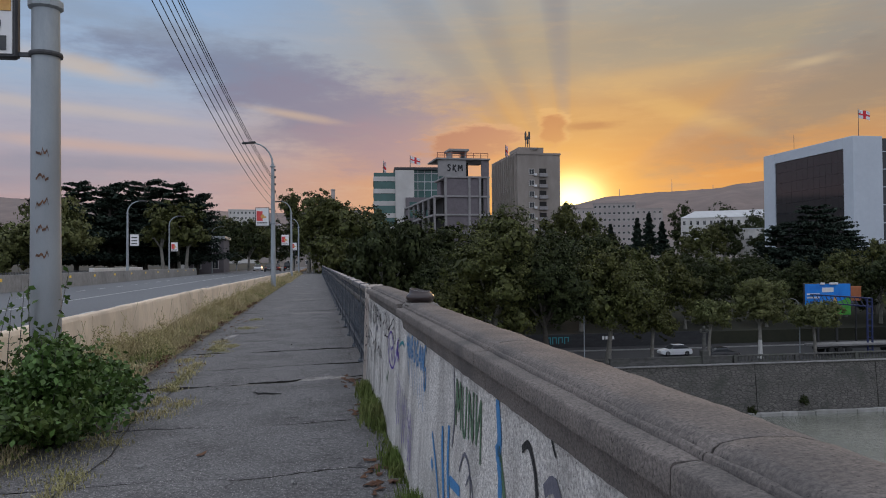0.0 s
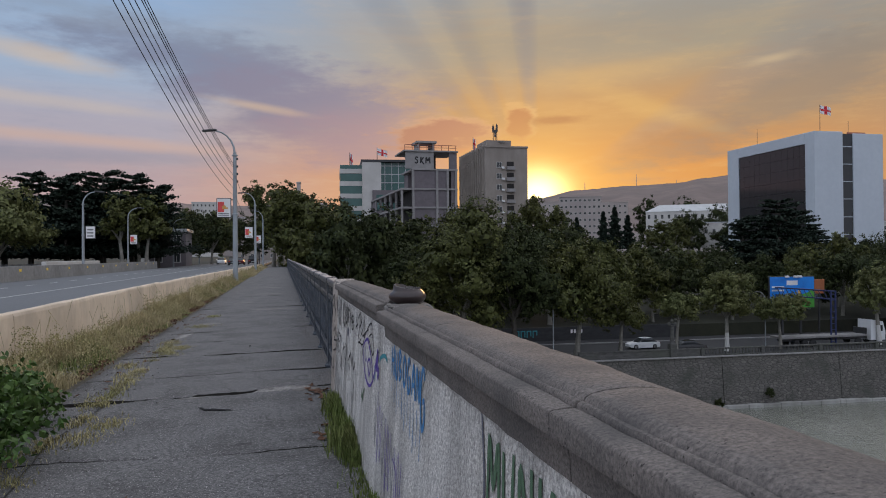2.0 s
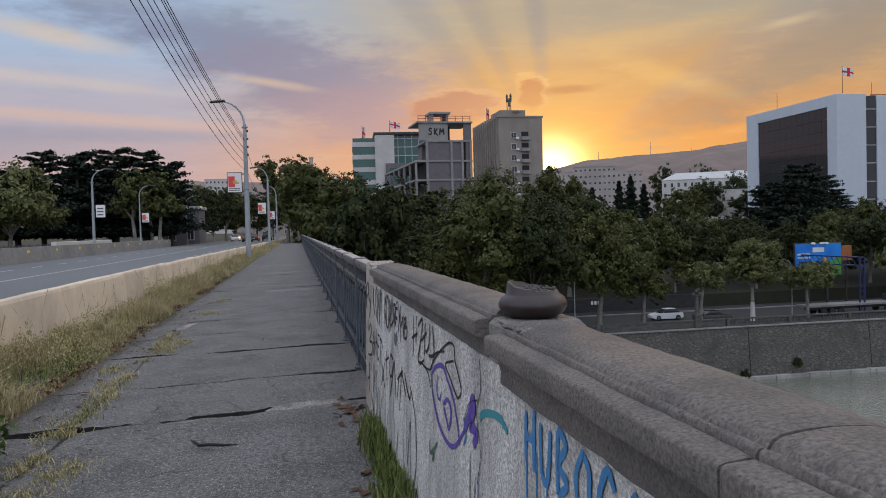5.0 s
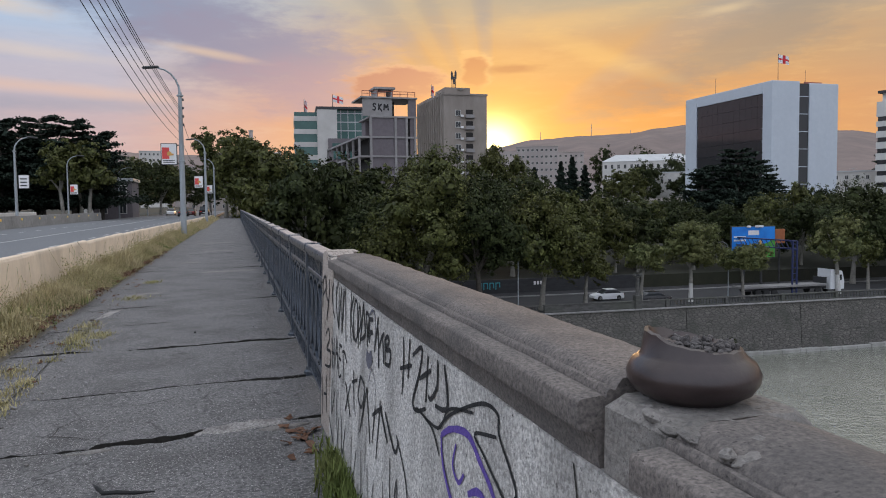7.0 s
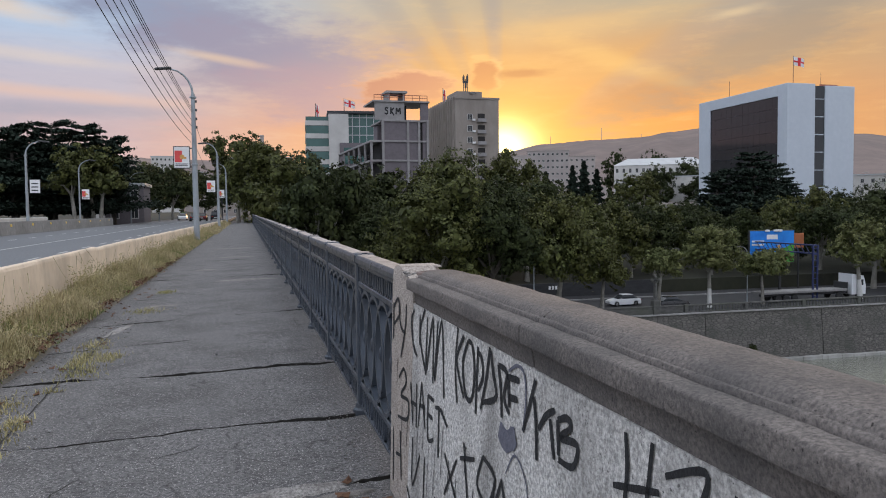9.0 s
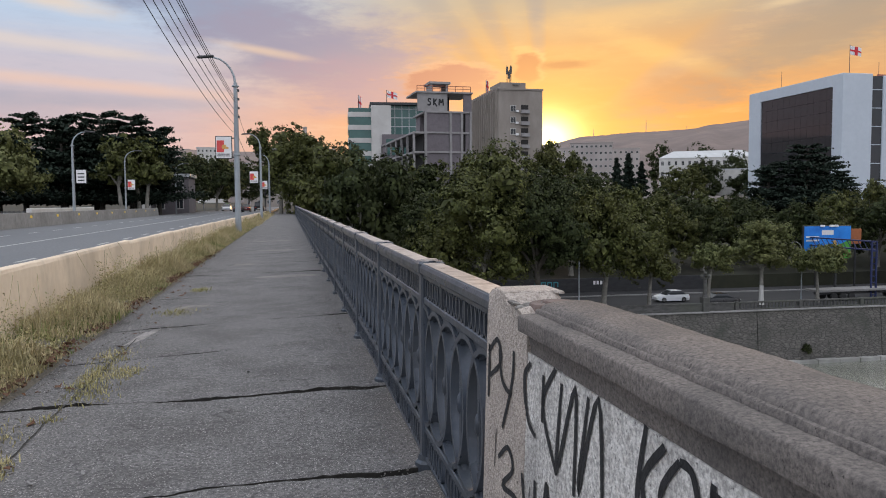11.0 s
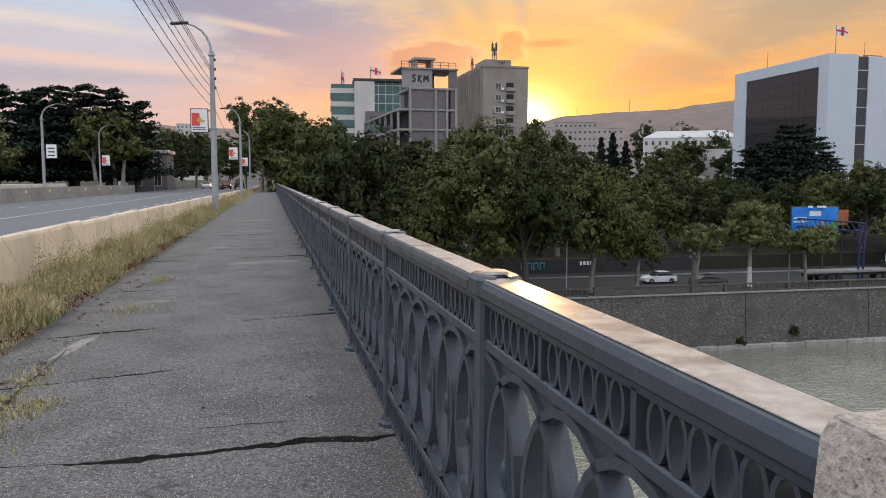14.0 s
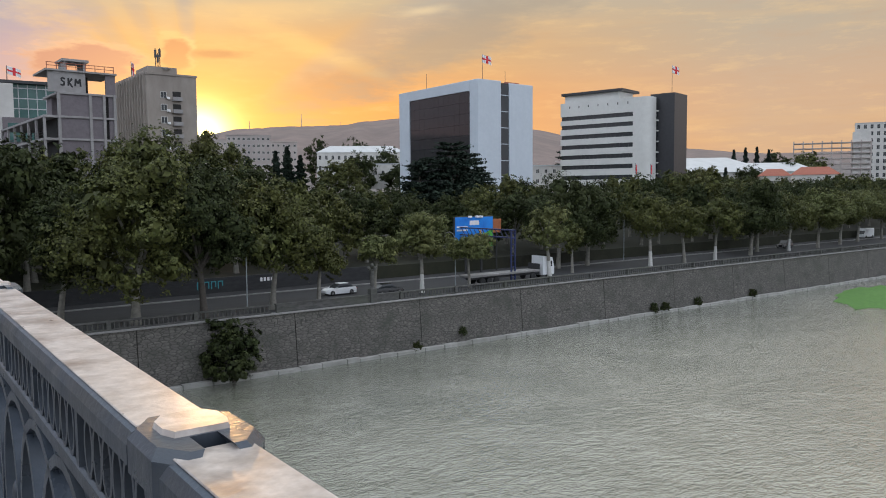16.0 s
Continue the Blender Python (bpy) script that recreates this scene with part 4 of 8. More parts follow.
def build_parapet():
    w = thing("parapet_wall", "rendered grey parapet wall covered in graffiti, with a stone coping", "wall")
    rng = random.Random(5)
    body = B()
    prof = [(0.555, -0.12), (0.575, 0.30), (0.60, 0.70), (0.61, 1.045), (0.80, 1.045), (0.84, -0.12)]
    body.run(prof, WALL_Y0, PILLAR, 0.10, 0.0012, rng)
    part("wall_body", body, M["plaster"], w, "rough plastered wall face", smooth=True)
    # end pillar, its top broken down towards the coping
    pil, pn, pk = B(), 0, 30
    outline = [(0.549, -0.1), (0.572, 0.70), (0.583, 1.10), (0.590, 1.185), (0.602, 1.203), (0.64, 1.205), (0.70, 1.205), (0.76, 1.205), (0.792, 1.200), (0.802, 1.185), (0.83, -0.1)]
    for i in range(pk + 1):
        y = PILLAR + (WALL_Y1 - PILLAR) * i / pk
        lean = 1 - i / pk
        for px, pz in outline:
            if px < 0.60:
                px += lean * (0.026 if pz > 0.5 else 0.006)
            rag = 7.455 + 0.05 * noise.noise((px * 18, 3.0, 1.0)) + 0.16 * (0.62 - px) * (px < 0.66)
            drop = min(1.0, max(0.0, (rag - y) / 0.022)) * (0.034 + 0.02 * noise.noise((px * 30, y * 30, 2.0))) + max(0.0, 7.33 - y) * 0.12
            j = 0.0015 * noise.noise((px * 60, y * 60, pz * 60))
            pil.v.append((px + j, y, pz - (drop if pz > 1.15 else 0) + j))
    pn = len(outline)
    pil.f = [(i * pn + q, i * pn + (q + 1) % pn, i * pn + pn + (q + 1) % pn, i * pn + pn + q) for i in range(pk) for q in range(pn)]
    pil.f += [tuple(range(pn - 1, -1, -1)), tuple(range(pk * pn, pk * pn + pn))]
    part("end_pillar", pil, M["pillar"], w, smooth=True)
    # thin mortar bed left on its top, chips, and the clay foot of a lost urn
    bed = B()
    rim = [(0.60, 7.50), (0.63, 7.475), (0.68, 7.482), (0.72, 7.455), (0.77, 7.468), (0.806, 7.445), (0.808, 7.56), (0.804, 7.633), (0.70, 7.634), (0.61, 7.633)]
    for zz, grow in ((1.200, 0.0), (1.207, 0.0), (1.210, 0.006)):
        bed.v += [(x + (0.71 - x) * grow * 8, y + (7.56 - y) * grow * 8, zz + 0.002 * noise.noise((x * 40, y * 40, 0))) for x, y in rim]
    nr = len(rim)
    bed.f = [(q * nr + i, q * nr + (i + 1) % nr, q * nr + nr + (i + 1) % nr, q * nr + nr + i) for q in range(2) for i in range(nr)] + [tuple(range(nr - 1, -1, -1)), tuple(range(2 * nr, 3 * nr))]
    part("mortar_bed", bed, M["pillar"], w, "pale mortar bed with a broken edge")
    part("urn_foot", B().lathe([(0.086, 1.150), (0.090, 1.180), (0.086, 1.187), (0.066, 1.190), (0.058, 1.184), (0.050, 1.184), (0.044, 1.194), (0.01, 1.196)], 32, (0.735, 7.325, 0.0),
                               lambda i, a, r, z: (r * (1 + 0.05 * noise.noise((math.cos(a) * 3, math.sin(a) * 3, 2))), z + 0.003 * noise.noise((math.cos(a) * 4, math.sin(a) * 4, i)))), M["ring"], w, "round red-brown clay foot of a lost urn", smooth=True)
    for i in range(22):
        r = random.Random(60 + i)
        part("rubble", B().obox((0.60 + r.uniform(0, 0.20), 7.25 + r.uniform(0, 0.21), 1.168 + r.uniform(0, 0.012)), (r.uniform(0.012, 0.05), r.uniform(0.012, 0.045), r.uniform(0.008, 0.022)), Euler((r.uniform(-0.4, 0.4), r.uniform(-0.4, 0.4), r.uniform(0, 3))).to_matrix(), 0.006), M["broken"], w)
    # coping stones: fascia, sunk ledge, rounded back
    def coping(y0, y1, dx=0.0, dz=0.0, chip0=0.0, chip1=0.0):
        pr = [(0.616, 1.010), (0.613, 1.050), (0.609, 1.082), (0.604, 1.094), (0.592, 1.100), (0.577, 1.102), (0.571, 1.104), (0.570, 1.110), (0.570, 1.149), (0.573, 1.154), (0.580, 1.157), (0.616, 1.160),
              (0.623, 1.160), (0.6235, 1.157), (0.6270, 1.157), (0.628, 1.166), (0.631, 1.171), (0.637, 1.173), (0.640, 1.170), (0.644, 1.170), (0.650, 1.180), (0.662, 1.187), (0.690, 1.192), (0.740, 1.195), (0.800, 1.192), (0.848, 1.181), (0.878, 1.158), (0.886, 1.100), (0.886, 1.010)]
        c = B()
        k, n = max(3, int((y1 - y0) / 0.035)), len(pr)
        for i in range(k + 1):
            y = y0 + (y1 - y0) * i / k
            for px, pz in pr:
                end = 0.0
                if i == 0:
                    end = 0.0015 + chip0 * max(0, noise.noise((px * 30, pz * 30, y0)))
                if i == k:
                    end = -0.0015 - chip1 * max(0, noise.noise((px * 30, pz * 30, y1)))
                j = 0.0022 * noise.noise((px * 14, y * 7, pz * 14)) + 0.0016 * noise.noise((px * 50, y * 30, pz * 50))
                sh = 0.0025 if i in (0, k) else 0
                c.v.append((px + dx + j + sh, y + end, pz + dz + j - sh))
        c.f = [(i * n + q, i * n + (q + 1) % n, i * n + n + (q + 1) % n, i * n + n + q) for i in range(k) for q in range(n)]
        c.f += [tuple(range(n - 1, -1, -1)), tuple(range(k * n, k * n + n))]
        part("coping_stone", c, M["cap"], w, smooth=True)
    for y0, y1, dx, dz in ((6.957, 7.242, 0.004, 0.012), (5.669, 6.952, 0, 0.017), (3.53, 5.665, 0.0, 0.018)):
        coping(y0, y1, dx, dz, 0.05 if y0 == 3.53 else 0.01, 0.01)
    y = 3.31
    for n in (1.28, 1.55, 1.62, 1.5, 1.6, 1.7, 1.6, 1.6, 1.7, 1.6, 1.7):
        if y - n < WALL_Y0:
            break
        coping(y - n + 0.002, y, -0.024, -0.001, 0.01, 0.05 if y == 3.31 else 0.01)
        y -= n
    # broken block under the urn
    b = B().obox((0.748, BREAK, 1.105), (0.262, 0.222, 0.155), None, 0.02)
    b.v = [(p[0] + 0.012 * noise.noise((p[0] * 20, p[1] * 20, p[2] * 20)), p[1] + 0.012 * noise.noise((p[0] * 20, p[1] * 20, 5)), p[2]) for p in b.v]
    part("broken_block", b, M["broken"], w, "crumbling concrete block where the coping has broken away")
    for i in range(14):
        r = random.Random(90 + i)
        part("rubble", B().obox((0.62 + r.uniform(0, 0.10), BREAK - 0.28 + r.uniform(0, 0.30), 1.172 + r.uniform(0, 0.010)), (r.uniform(0.015, 0.06), r.uniform(0.015, 0.05), r.uniform(0.01, 0.022)), Euler((r.uniform(-0.4, 0.4), r.uniform(-0.4, 0.4), r.uniform(0, 3))).to_matrix(), 0.008), M["broken"], w)
    # wall cracks as thin dark runs
    for pts in ([(3.62, 1.03), (3.60, 0.93), (3.66, 0.84), (3.60, 0.72), (3.63, 0.6)], [(3.66, 0.88), (3.78, 0.84), (3.86, 0.76)], [(2.1, 1.0), (2.2, 0.86), (2.16, 0.7)]):
        part("crack", stroke(pts, 0.006, 1.0), M["dark_gap"], w)
    graffiti(w)
    # urn stump
    u = thing("broken_urn", "dark glazed stump of a broken urn standing on the wall", "urn", Matrix.Translation((0.748, 3.455, 1.184)) @ Matrix.Scale(0.86, 4))

    def wob(i, a, r, z):
        if i >= 8:
            lip = 0.5 + 0.5 * math.cos(a - 2.6)
            z += (0.034 * lip ** 2 - 0.006) * (1 if i == 8 or i == 9 else 0.5) + 0.006 * noise.noise((math.cos(a) * 4, math.sin(a) * 4, 1))
        return r * (1 + 0.010 * noise.noise((math.cos(a) * 2, math.sin(a) * 2, z * 9))), z
    part("bowl", B().lathe([(0.080, -0.004), (0.090, 0.004), (0.112, 0.016), (0.126, 0.036), (0.128, 0.052), (0.118, 0.072), (0.104, 0.082), (0.099, 0.088), (0.092, 0.104), (0.084, 0.106), (0.074, 0.098), (0.03, 0.092)], 40, wob=wob), M["urn"], u, smooth=True)
    rr = random.Random(8)
    rub = B()
    for i in range(240):
        a, q = rr.uniform(0, 6.28), 0.085 * rr.random() ** 0.6
        rub.obox((q * math.cos(a), q * math.sin(a), 0.092 + rr.uniform(0, 0.018) * (1 - q * 4)), (rr.uniform(0.005, 0.019), rr.uniform(0.005, 0.014), rr.uniform(0.004, 0.012)), Euler((rr.random() * 3, rr.random() * 3, rr.random() * 3)).to_matrix(), 0.002)
    part("rubble_filling", rub, M["char"], u, "rough broken mortar inside the stump")["kind"] = "stuff"


def wall_x(z, y=0.0):
    """The wall's face at a height."""
    pts = [(-0.12, 0.555), (0.30, 0.575), (0.70, 0.60), (1.045, 0.61)] if y < PILLAR else [(z, x + (0.026 if z > 0.5 else 0.006) * (WALL_Y1 - y) / (WALL_Y1 - PILLAR)) for z, x in ((-0.1, 0.549), (0.70, 0.572), (1.10, 0.583), (1.185, 0.590))]
    for (z0, x0), (z1, x1) in zip(pts, pts[1:]):
        if z <= z1:
            return x0 + (x1 - x0) * (z - z0) / (z1 - z0)
    return 0.61


def stroke(pts, width, taper=0.8, lift=0.0030):
    """A ribbon on the wall's face through points (y, z), smoothed."""
    p = [Vector((a, b)) for a, b in pts]
    fine = []
    for i in range(len(p) - 1):
        p0, p1, p2, p3 = p[max(i - 1, 0)], p[i], p[i + 1], p[min(i + 2, len(p) - 1)]
        for k in range(5):
            t = k / 5
            fine.append(0.5 * ((2 * p1) + (p2 - p0) * t + (2 * p0 - 5 * p1 + 4 * p2 - p3) * t * t + (3 * p1 - p0 - 3 * p2 + p3) * t ** 3))
    fine.append(p[-1])
    b = B()
    n = len(fine)
    for i, q in enumerate(fine):
        d = fine[min(i + 1, n - 1)] - fine[max(i - 1, 0)]
        d = d.normalized() if d.length > 1e-6 else Vector((1, 0))
        w = width / 2 * (1 - (1 - taper) * abs(2 * i / max(1, n - 1) - 1) ** 3) * (1 + 0.2 * noise.noise((q.x * 40, q.y * 40, 0)))
        for s in (1, -1):
            y, z = q.x - d.y * w * s, q.y + d.x * w * s
            b.v.append((wall_x(z, y) - lift, y, z))
    b.f = [(2 * i, 2 * i + 1, 2 * i + 3, 2 * i + 2) for i in range(n - 1)]
    return b


# strokes of the letters in a box one wide and one high, left to right as they are read
GLYPH = {
    "Р": [[(0.1, -0.25), (0.15, 0.95)], [(0.0, 0.75), (0.4, 1.0), (0.8, 0.75), (0.65, 0.45), (0.25, 0.35)]], "У": [[(0.1, 0.9), (0.35, 0.45)], [(0.8, 0.95), (0.45, 0.2), (0.2, -0.1)]],
    "С": [[(0.8, 0.85), (0.45, 0.95), (0.15, 0.5), (0.4, 0.05), (0.8, 0.15)]], "К": [[(0.15, 0.0), (0.2, 1.0)], [(0.8, 0.95), (0.25, 0.45), (0.85, -0.15)]],
    "И": [[(0.1, 0.95), (0.15, 0.05)], [(0.15, 0.1), (0.75, 0.9)], [(0.8, 0.95), (0.8, -0.2)]], "Й": [[(0.1, 0.95), (0.15, 0.05)], [(0.15, 0.1), (0.75, 0.9)], [(0.8, 0.95), (0.8, -0.35)]],
    "О": [[(0.5, 1.0), (0.1, 0.6), (0.3, 0.05), (0.75, 0.2), (0.8, 0.75), (0.5, 1.0)]], "А": [[(0.05, 0.0), (0.5, 1.0), (0.9, -0.05)], [(0.2, 0.35), (0.8, 0.38)]],
    "Б": [[(0.85, 0.95), (0.2, 0.95), (0.2, 0.05)], [(0.2, 0.5), (0.75, 0.5), (0.8, 0.1), (0.2, 0.0)]], "Е": [[(0.85, 0.95), (0.2, 0.9), (0.2, 0.05), (0.85, 0.0)], [(0.2, 0.5), (0.75, 0.52)]],
    "З": [[(0.1, 0.85), (0.5, 1.0), (0.75, 0.75), (0.35, 0.5), (0.8, 0.3), (0.5, -0.05), (0.05, 0.1)]], "Н": [[(0.15, 0.95), (0.15, 0.0)], [(0.8, 1.0), (0.8, -0.05)], [(0.15, 0.5), (0.8, 0.5)]],
    "Т": [[(0.0, 0.9), (0.95, 0.95)], [(0.5, 0.95), (0.5, -0.1)]], "В": [[(0.2, 0.0), (0.2, 0.95), (0.7, 0.85), (0.25, 0.5), (0.8, 0.3), (0.2, 0.0)]], "V": [[(0.05, 0.95), (0.4, 0.0), (0.85, 0.95)]],
    "G": [[(0.85, 0.8), (0.5, 1.0), (0.12, 0.55), (0.35, 0.0), (0.8, 0.1), (0.82, 0.45), (0.5, 0.42)]], "N": [[(0.1, 0.0), (0.15, 0.95), (0.75, 0.05), (0.8, 1.0)]], "U": [[(0.1, 0.95), (0.2, 0.1), (0.65, 0.05), (0.8, 0.95)]],
    "S": [[(0.85, 0.85), (0.4, 1.0), (0.2, 0.7), (0.75, 0.4), (0.6, 0.0), (0.1, 0.1)]], "M": [[(0.05, 0.0), (0.15, 0.95), (0.5, 0.35), (0.85, 0.95), (0.95, 0.0)]],
    "K": [[(0.15, 0.0), (0.2, 1.0)], [(0.8, 0.95), (0.25, 0.45), (0.85, -0.15)]],
    "A": [[(0.05, 0.0), (0.5, 1.0), (0.9, -0.05)], [(0.2, 0.35), (0.8, 0.38)]], "H": [[(0.15, 0.95), (0.15, 0.0)], [(0.8, 1.0), (0.8, -0.05)], [(0.15, 0.5), (0.8, 0.5)]], "B": [[(0.2, 0.0), (0.2, 0.95), (0.7, 0.85), (0.25, 0.5), (0.8, 0.3), (0.2, 0.0)]],
    "O": [[(0.5, 1.0), (0.1, 0.6), (0.3, 0.05), (0.75, 0.2), (0.8, 0.75), (0.5, 1.0)]],
    "D": [[(0.2, 0.0), (0.2, 0.95), (0.8, 0.6), (0.6, 0.05), (0.2, 0.0)]], "Л": [[(0.0, 0.0), (0.3, 0.3), (0.45, 0.95), (0.85, 0.0)]],
}


def word(w, text, y0, z0, adv, high, width, mat, slope=0.0):
    """Hand-sprayed letters on the wall, read from the footway: towards -y."""
    b, rng = B(), random.Random(len(text) * 7 + int(y0 * 100))
    y, z = y0, z0
    for ch in text:
        for s in GLYPH.get(ch, []):
            q = stroke([(y - p * adv * 0.86, z + h * high * rng.uniform(0.95, 1.04)) for p, h in s], width, 0.75, 0.0030 + rng.uniform(0, 0.0008))
            b.add(q.v, q.f)
        y -= adv * rng.uniform(0.95, 1.05)
        z += slope * adv
    part("graffiti_word", b, mat, w)


def graffiti(w):
    k = M["black_paint"]
    scrawl = lambda strokes, wd, mat: [part("graffiti_letter", stroke(q, wd * 1.2, 0.8), M[mat], w) for q in strokes]
    scrawl([[(7.59, 0.82), (7.59, 1.01)], [(7.60, 0.98), (7.51, 1.04), (7.47, 0.97), (7.58, 0.90)], [(7.49, 1.01), (7.45, 0.91), (7.36, 0.88)], [(7.35, 1.03), (7.36, 0.92), (7.44, 0.75)], [(7.20, 1.02), (7.25, 0.97), (7.22, 0.85), (7.14, 0.81)]], 0.017, "black_paint")
    scrawl([[(7.08, 1.01), (7.08, 0.87)], [(6.98, 1.05), (7.08, 0.92), (6.95, 0.76)], [(6.93, 1.02), (6.95, 0.77), (6.83, 1.03), (6.82, 0.75)], [(6.74, 1.03), (6.79, 0.77), (6.68, 1.04), (6.63, 0.73)]], 0.018, "black_paint")
    scrawl([[(6.43, 1.05), (6.46, 0.89), (6.43, 0.76)], [(6.35, 1.03), (6.44, 0.92), (6.34, 0.80)], [(6.29, 1.02), (6.36, 0.93), (6.32, 0.82), (6.24, 0.82), (6.21, 0.92), (6.24, 1.01), (6.29, 1.02)], [(6.17, 1.02), (6.18, 0.92), (6.19, 0.78)], [(6.18, 1.0), (6.13, 0.99), (6.11, 0.93), (6.16, 0.87)]], 0.018, "black_paint")
    scrawl([[(6.04, 1.04), (6.07, 0.94), (6.13, 0.81)], [(6.03, 1.03), (6.0, 0.96), (5.97, 0.89), (6.11, 0.84)], [(5.95, 1.0), (5.92, 0.92), (5.91, 0.84)], [(5.95, 1.0), (5.87, 0.99), (5.89, 0.91), (5.84, 0.87)], [(5.86, 0.99), (5.84, 0.89)], [(5.86, 0.98), (5.76, 0.99)], [(5.85, 0.92), (5.77, 0.93)]], 0.018, "black_paint")
    scrawl([[(5.85, 1.0), (5.78, 1.03), (5.72, 1.02), (5.70, 0.95), (5.72, 0.85)]], 0.010, "grey_paint")
    scrawl([[(5.63, 1.02), (5.67, 0.94), (5.72, 0.85)], [(5.64, 0.97), (5.62, 0.90), (5.61, 0.80)], [(5.60, 0.89), (5.55, 0.94), (5.49, 0.97)], [(5.52, 0.94), (5.49, 0.84)], [(5.47, 0.95), (5.46, 0.86)], [(5.47, 0.95), (5.41, 0.97), (5.39, 0.95), (5.45, 0.91), (5.35, 0.92), (5.37, 0.86), (5.46, 0.85)]], 0.017, "black_paint")
    scrawl([[(7.47, 0.64), (7.38, 0.70), (7.33, 0.64), (7.42, 0.56), (7.28, 0.56), (7.29, 0.47), (7.47, 0.44)], [(7.25, 0.66), (7.18, 0.48)], [(7.13, 0.68), (7.10, 0.48)], [(7.24, 0.57), (7.12, 0.58)], [(7.03, 0.71), (7.06, 0.50)], [(7.03, 0.71), (6.93, 0.52)], [(7.05, 0.60), (6.95, 0.61)]], 0.017, "black_paint")
    scrawl([[(6.90, 0.68), (6.87, 0.50), (6.77, 0.52)], [(6.90, 0.68), (6.79, 0.68)], [(6.89, 0.60), (6.80, 0.60)], [(6.76, 0.66), (6.67, 0.67), (6.56, 0.63)], [(6.70, 0.67), (6.68, 0.47)]], 0.016, "black_paint")
    scrawl([[(6.58, 0.52), (6.36, 0.38)], [(6.40, 0.55), (6.56, 0.36)], [(6.32, 0.64), (6.24, 0.44)], [(6.36, 0.57), (6.18, 0.62)], [(6.09, 0.66), (6.14, 0.55), (6.02, 0.52), (5.96, 0.63), (6.09, 0.66)], [(5.89, 0.65), (6.04, 0.39)], [(5.89, 0.64), (5.75, 0.42)], [(5.66, 0.62), (5.70, 0.44)], [(5.72, 0.56), (5.51, 0.65)], [(5.55, 0.67), (5.59, 0.40)], [(5.55, 0.64), (5.36, 0.54)], [(5.44, 0.65), (5.22, 0.55), (5.16, 0.61)]], 0.016, "black_paint")
    scrawl([[(7.56, 0.36), (7.55, 0.08)], [(7.42, 0.38), (7.37, 0.14)], [(7.50, 0.24), (7.38, 0.26)], [(7.16, 0.42), (7.13, 0.20), (7.0, 0.38)], [(6.91, 0.40), (6.90, 0.16)], [(7.25, 0.15), (7.01, 0.04)], [(6.79, 0.26), (6.84, 0.07)], [(6.70, 0.30), (6.62, 0.10), (6.52, 0.28)]], 0.016, "black_paint")
    # soft dark patch where the can was held
    scrawl([[(5.93, 0.80), (5.86, 0.78), (5.78, 0.82)]], 0.060, "grey_paint")
    word(w, "HUBOGAN", 3.10, 0.84, 0.125, 0.15, 0.024, M["blue_paint"], -0.02)
    word(w, "G", 2.24, 0.74, 0.14, 0.25, 0.028, M["blue_paint"])
    for j in range(11):
        stroke_y = 3.08 - 0.085 * j
        part("paint_drip", stroke([(stroke_y, 0.90 - 0.012 * j), (stroke_y - 0.005, 0.74 - 0.012 * j - 0.03 * (j % 3))], 0.010), M["blue_paint"], w)
    rng = random.Random(77)

    def line(name, pts, wd, mat):
        part(name, stroke(pts, wd), M[mat], w)
    for i in range(16):
        y, z = 7.5 - 0.11 * i, rng.uniform(0.45, 0.80)
        line("paint_drip", [(y, z), (y + 0.006, z - rng.uniform(0.08, 0.25))], 0.007, "black_paint")
    # tall angular tag
    scrawl([[(5.11, 1.02), (5.10, 0.93), (5.12, 0.80)], [(5.00, 1.03), (5.02, 0.88)], [(5.16, 0.89), (4.97, 0.94)], [(4.95, 0.98), (4.82, 1.03), (4.84, 0.95), (4.94, 0.82), (4.88, 0.80), (4.75, 0.84)], [(4.73, 1.02), (4.75, 0.86)], [(4.84, 0.92), (4.69, 0.98)], [(4.61, 1.03), (4.61, 0.95), (4.68, 0.89), (4.72, 0.89)], [(4.53, 1.03), (4.49, 0.91), (4.63, 0.88)]], 0.014, "black_paint")
    # the round-headed figure
    line("graffiti_tag", [(4.88, 0.81), (4.59, 0.82), (4.47, 0.91), (4.24, 0.96)], 0.011, "black_paint")
    line("graffiti_tag", [(4.59, 0.82), (4.45, 0.9), (4.18, 1.0), (4.05, 1.01), (4.03, 0.96), (3.96, 0.91), (3.91, 0.86), (3.97, 0.82), (4.04, 0.84), (4.15, 0.88), (4.22, 0.91), (4.05, 0.95)], 0.012, "black_paint")
    line("graffiti_tag", [(4.88, 0.81), (4.67, 0.8), (4.57, 0.74)], 0.011, "black_paint")
    line("graffiti_tag", [(4.55, 0.81), (4.44, 0.86), (4.28, 0.89), (4.17, 0.85), (4.06, 0.8), (3.97, 0.71), (3.93, 0.65)], 0.022, "violet_paint")
    line("graffiti_tag", [(4.55, 0.81), (4.52, 0.72), (4.39, 0.64), (4.21, 0.6), (4.02, 0.62), (3.85, 0.73)], 0.022, "violet_paint")
    line("graffiti_tag", [(3.85, 0.73), (3.77, 0.81), (3.72, 0.87), (3.7, 0.84), (3.76, 0.77), (3.72, 0.77), (3.66, 0.76), (3.71, 0.71)], 0.045, "violet_paint")
    line("graffiti_tag", [(4.27, 0.73), (4.17, 0.77), (4.1, 0.74), (4.14, 0.66), (4.2, 0.69), (4.26, 0.72)], 0.022, "violet_paint")
    line("graffiti_tag", [(4.39, 0.83), (4.42, 0.76), (4.36, 0.73), (4.31, 0.77)], 0.014, "violet_paint")
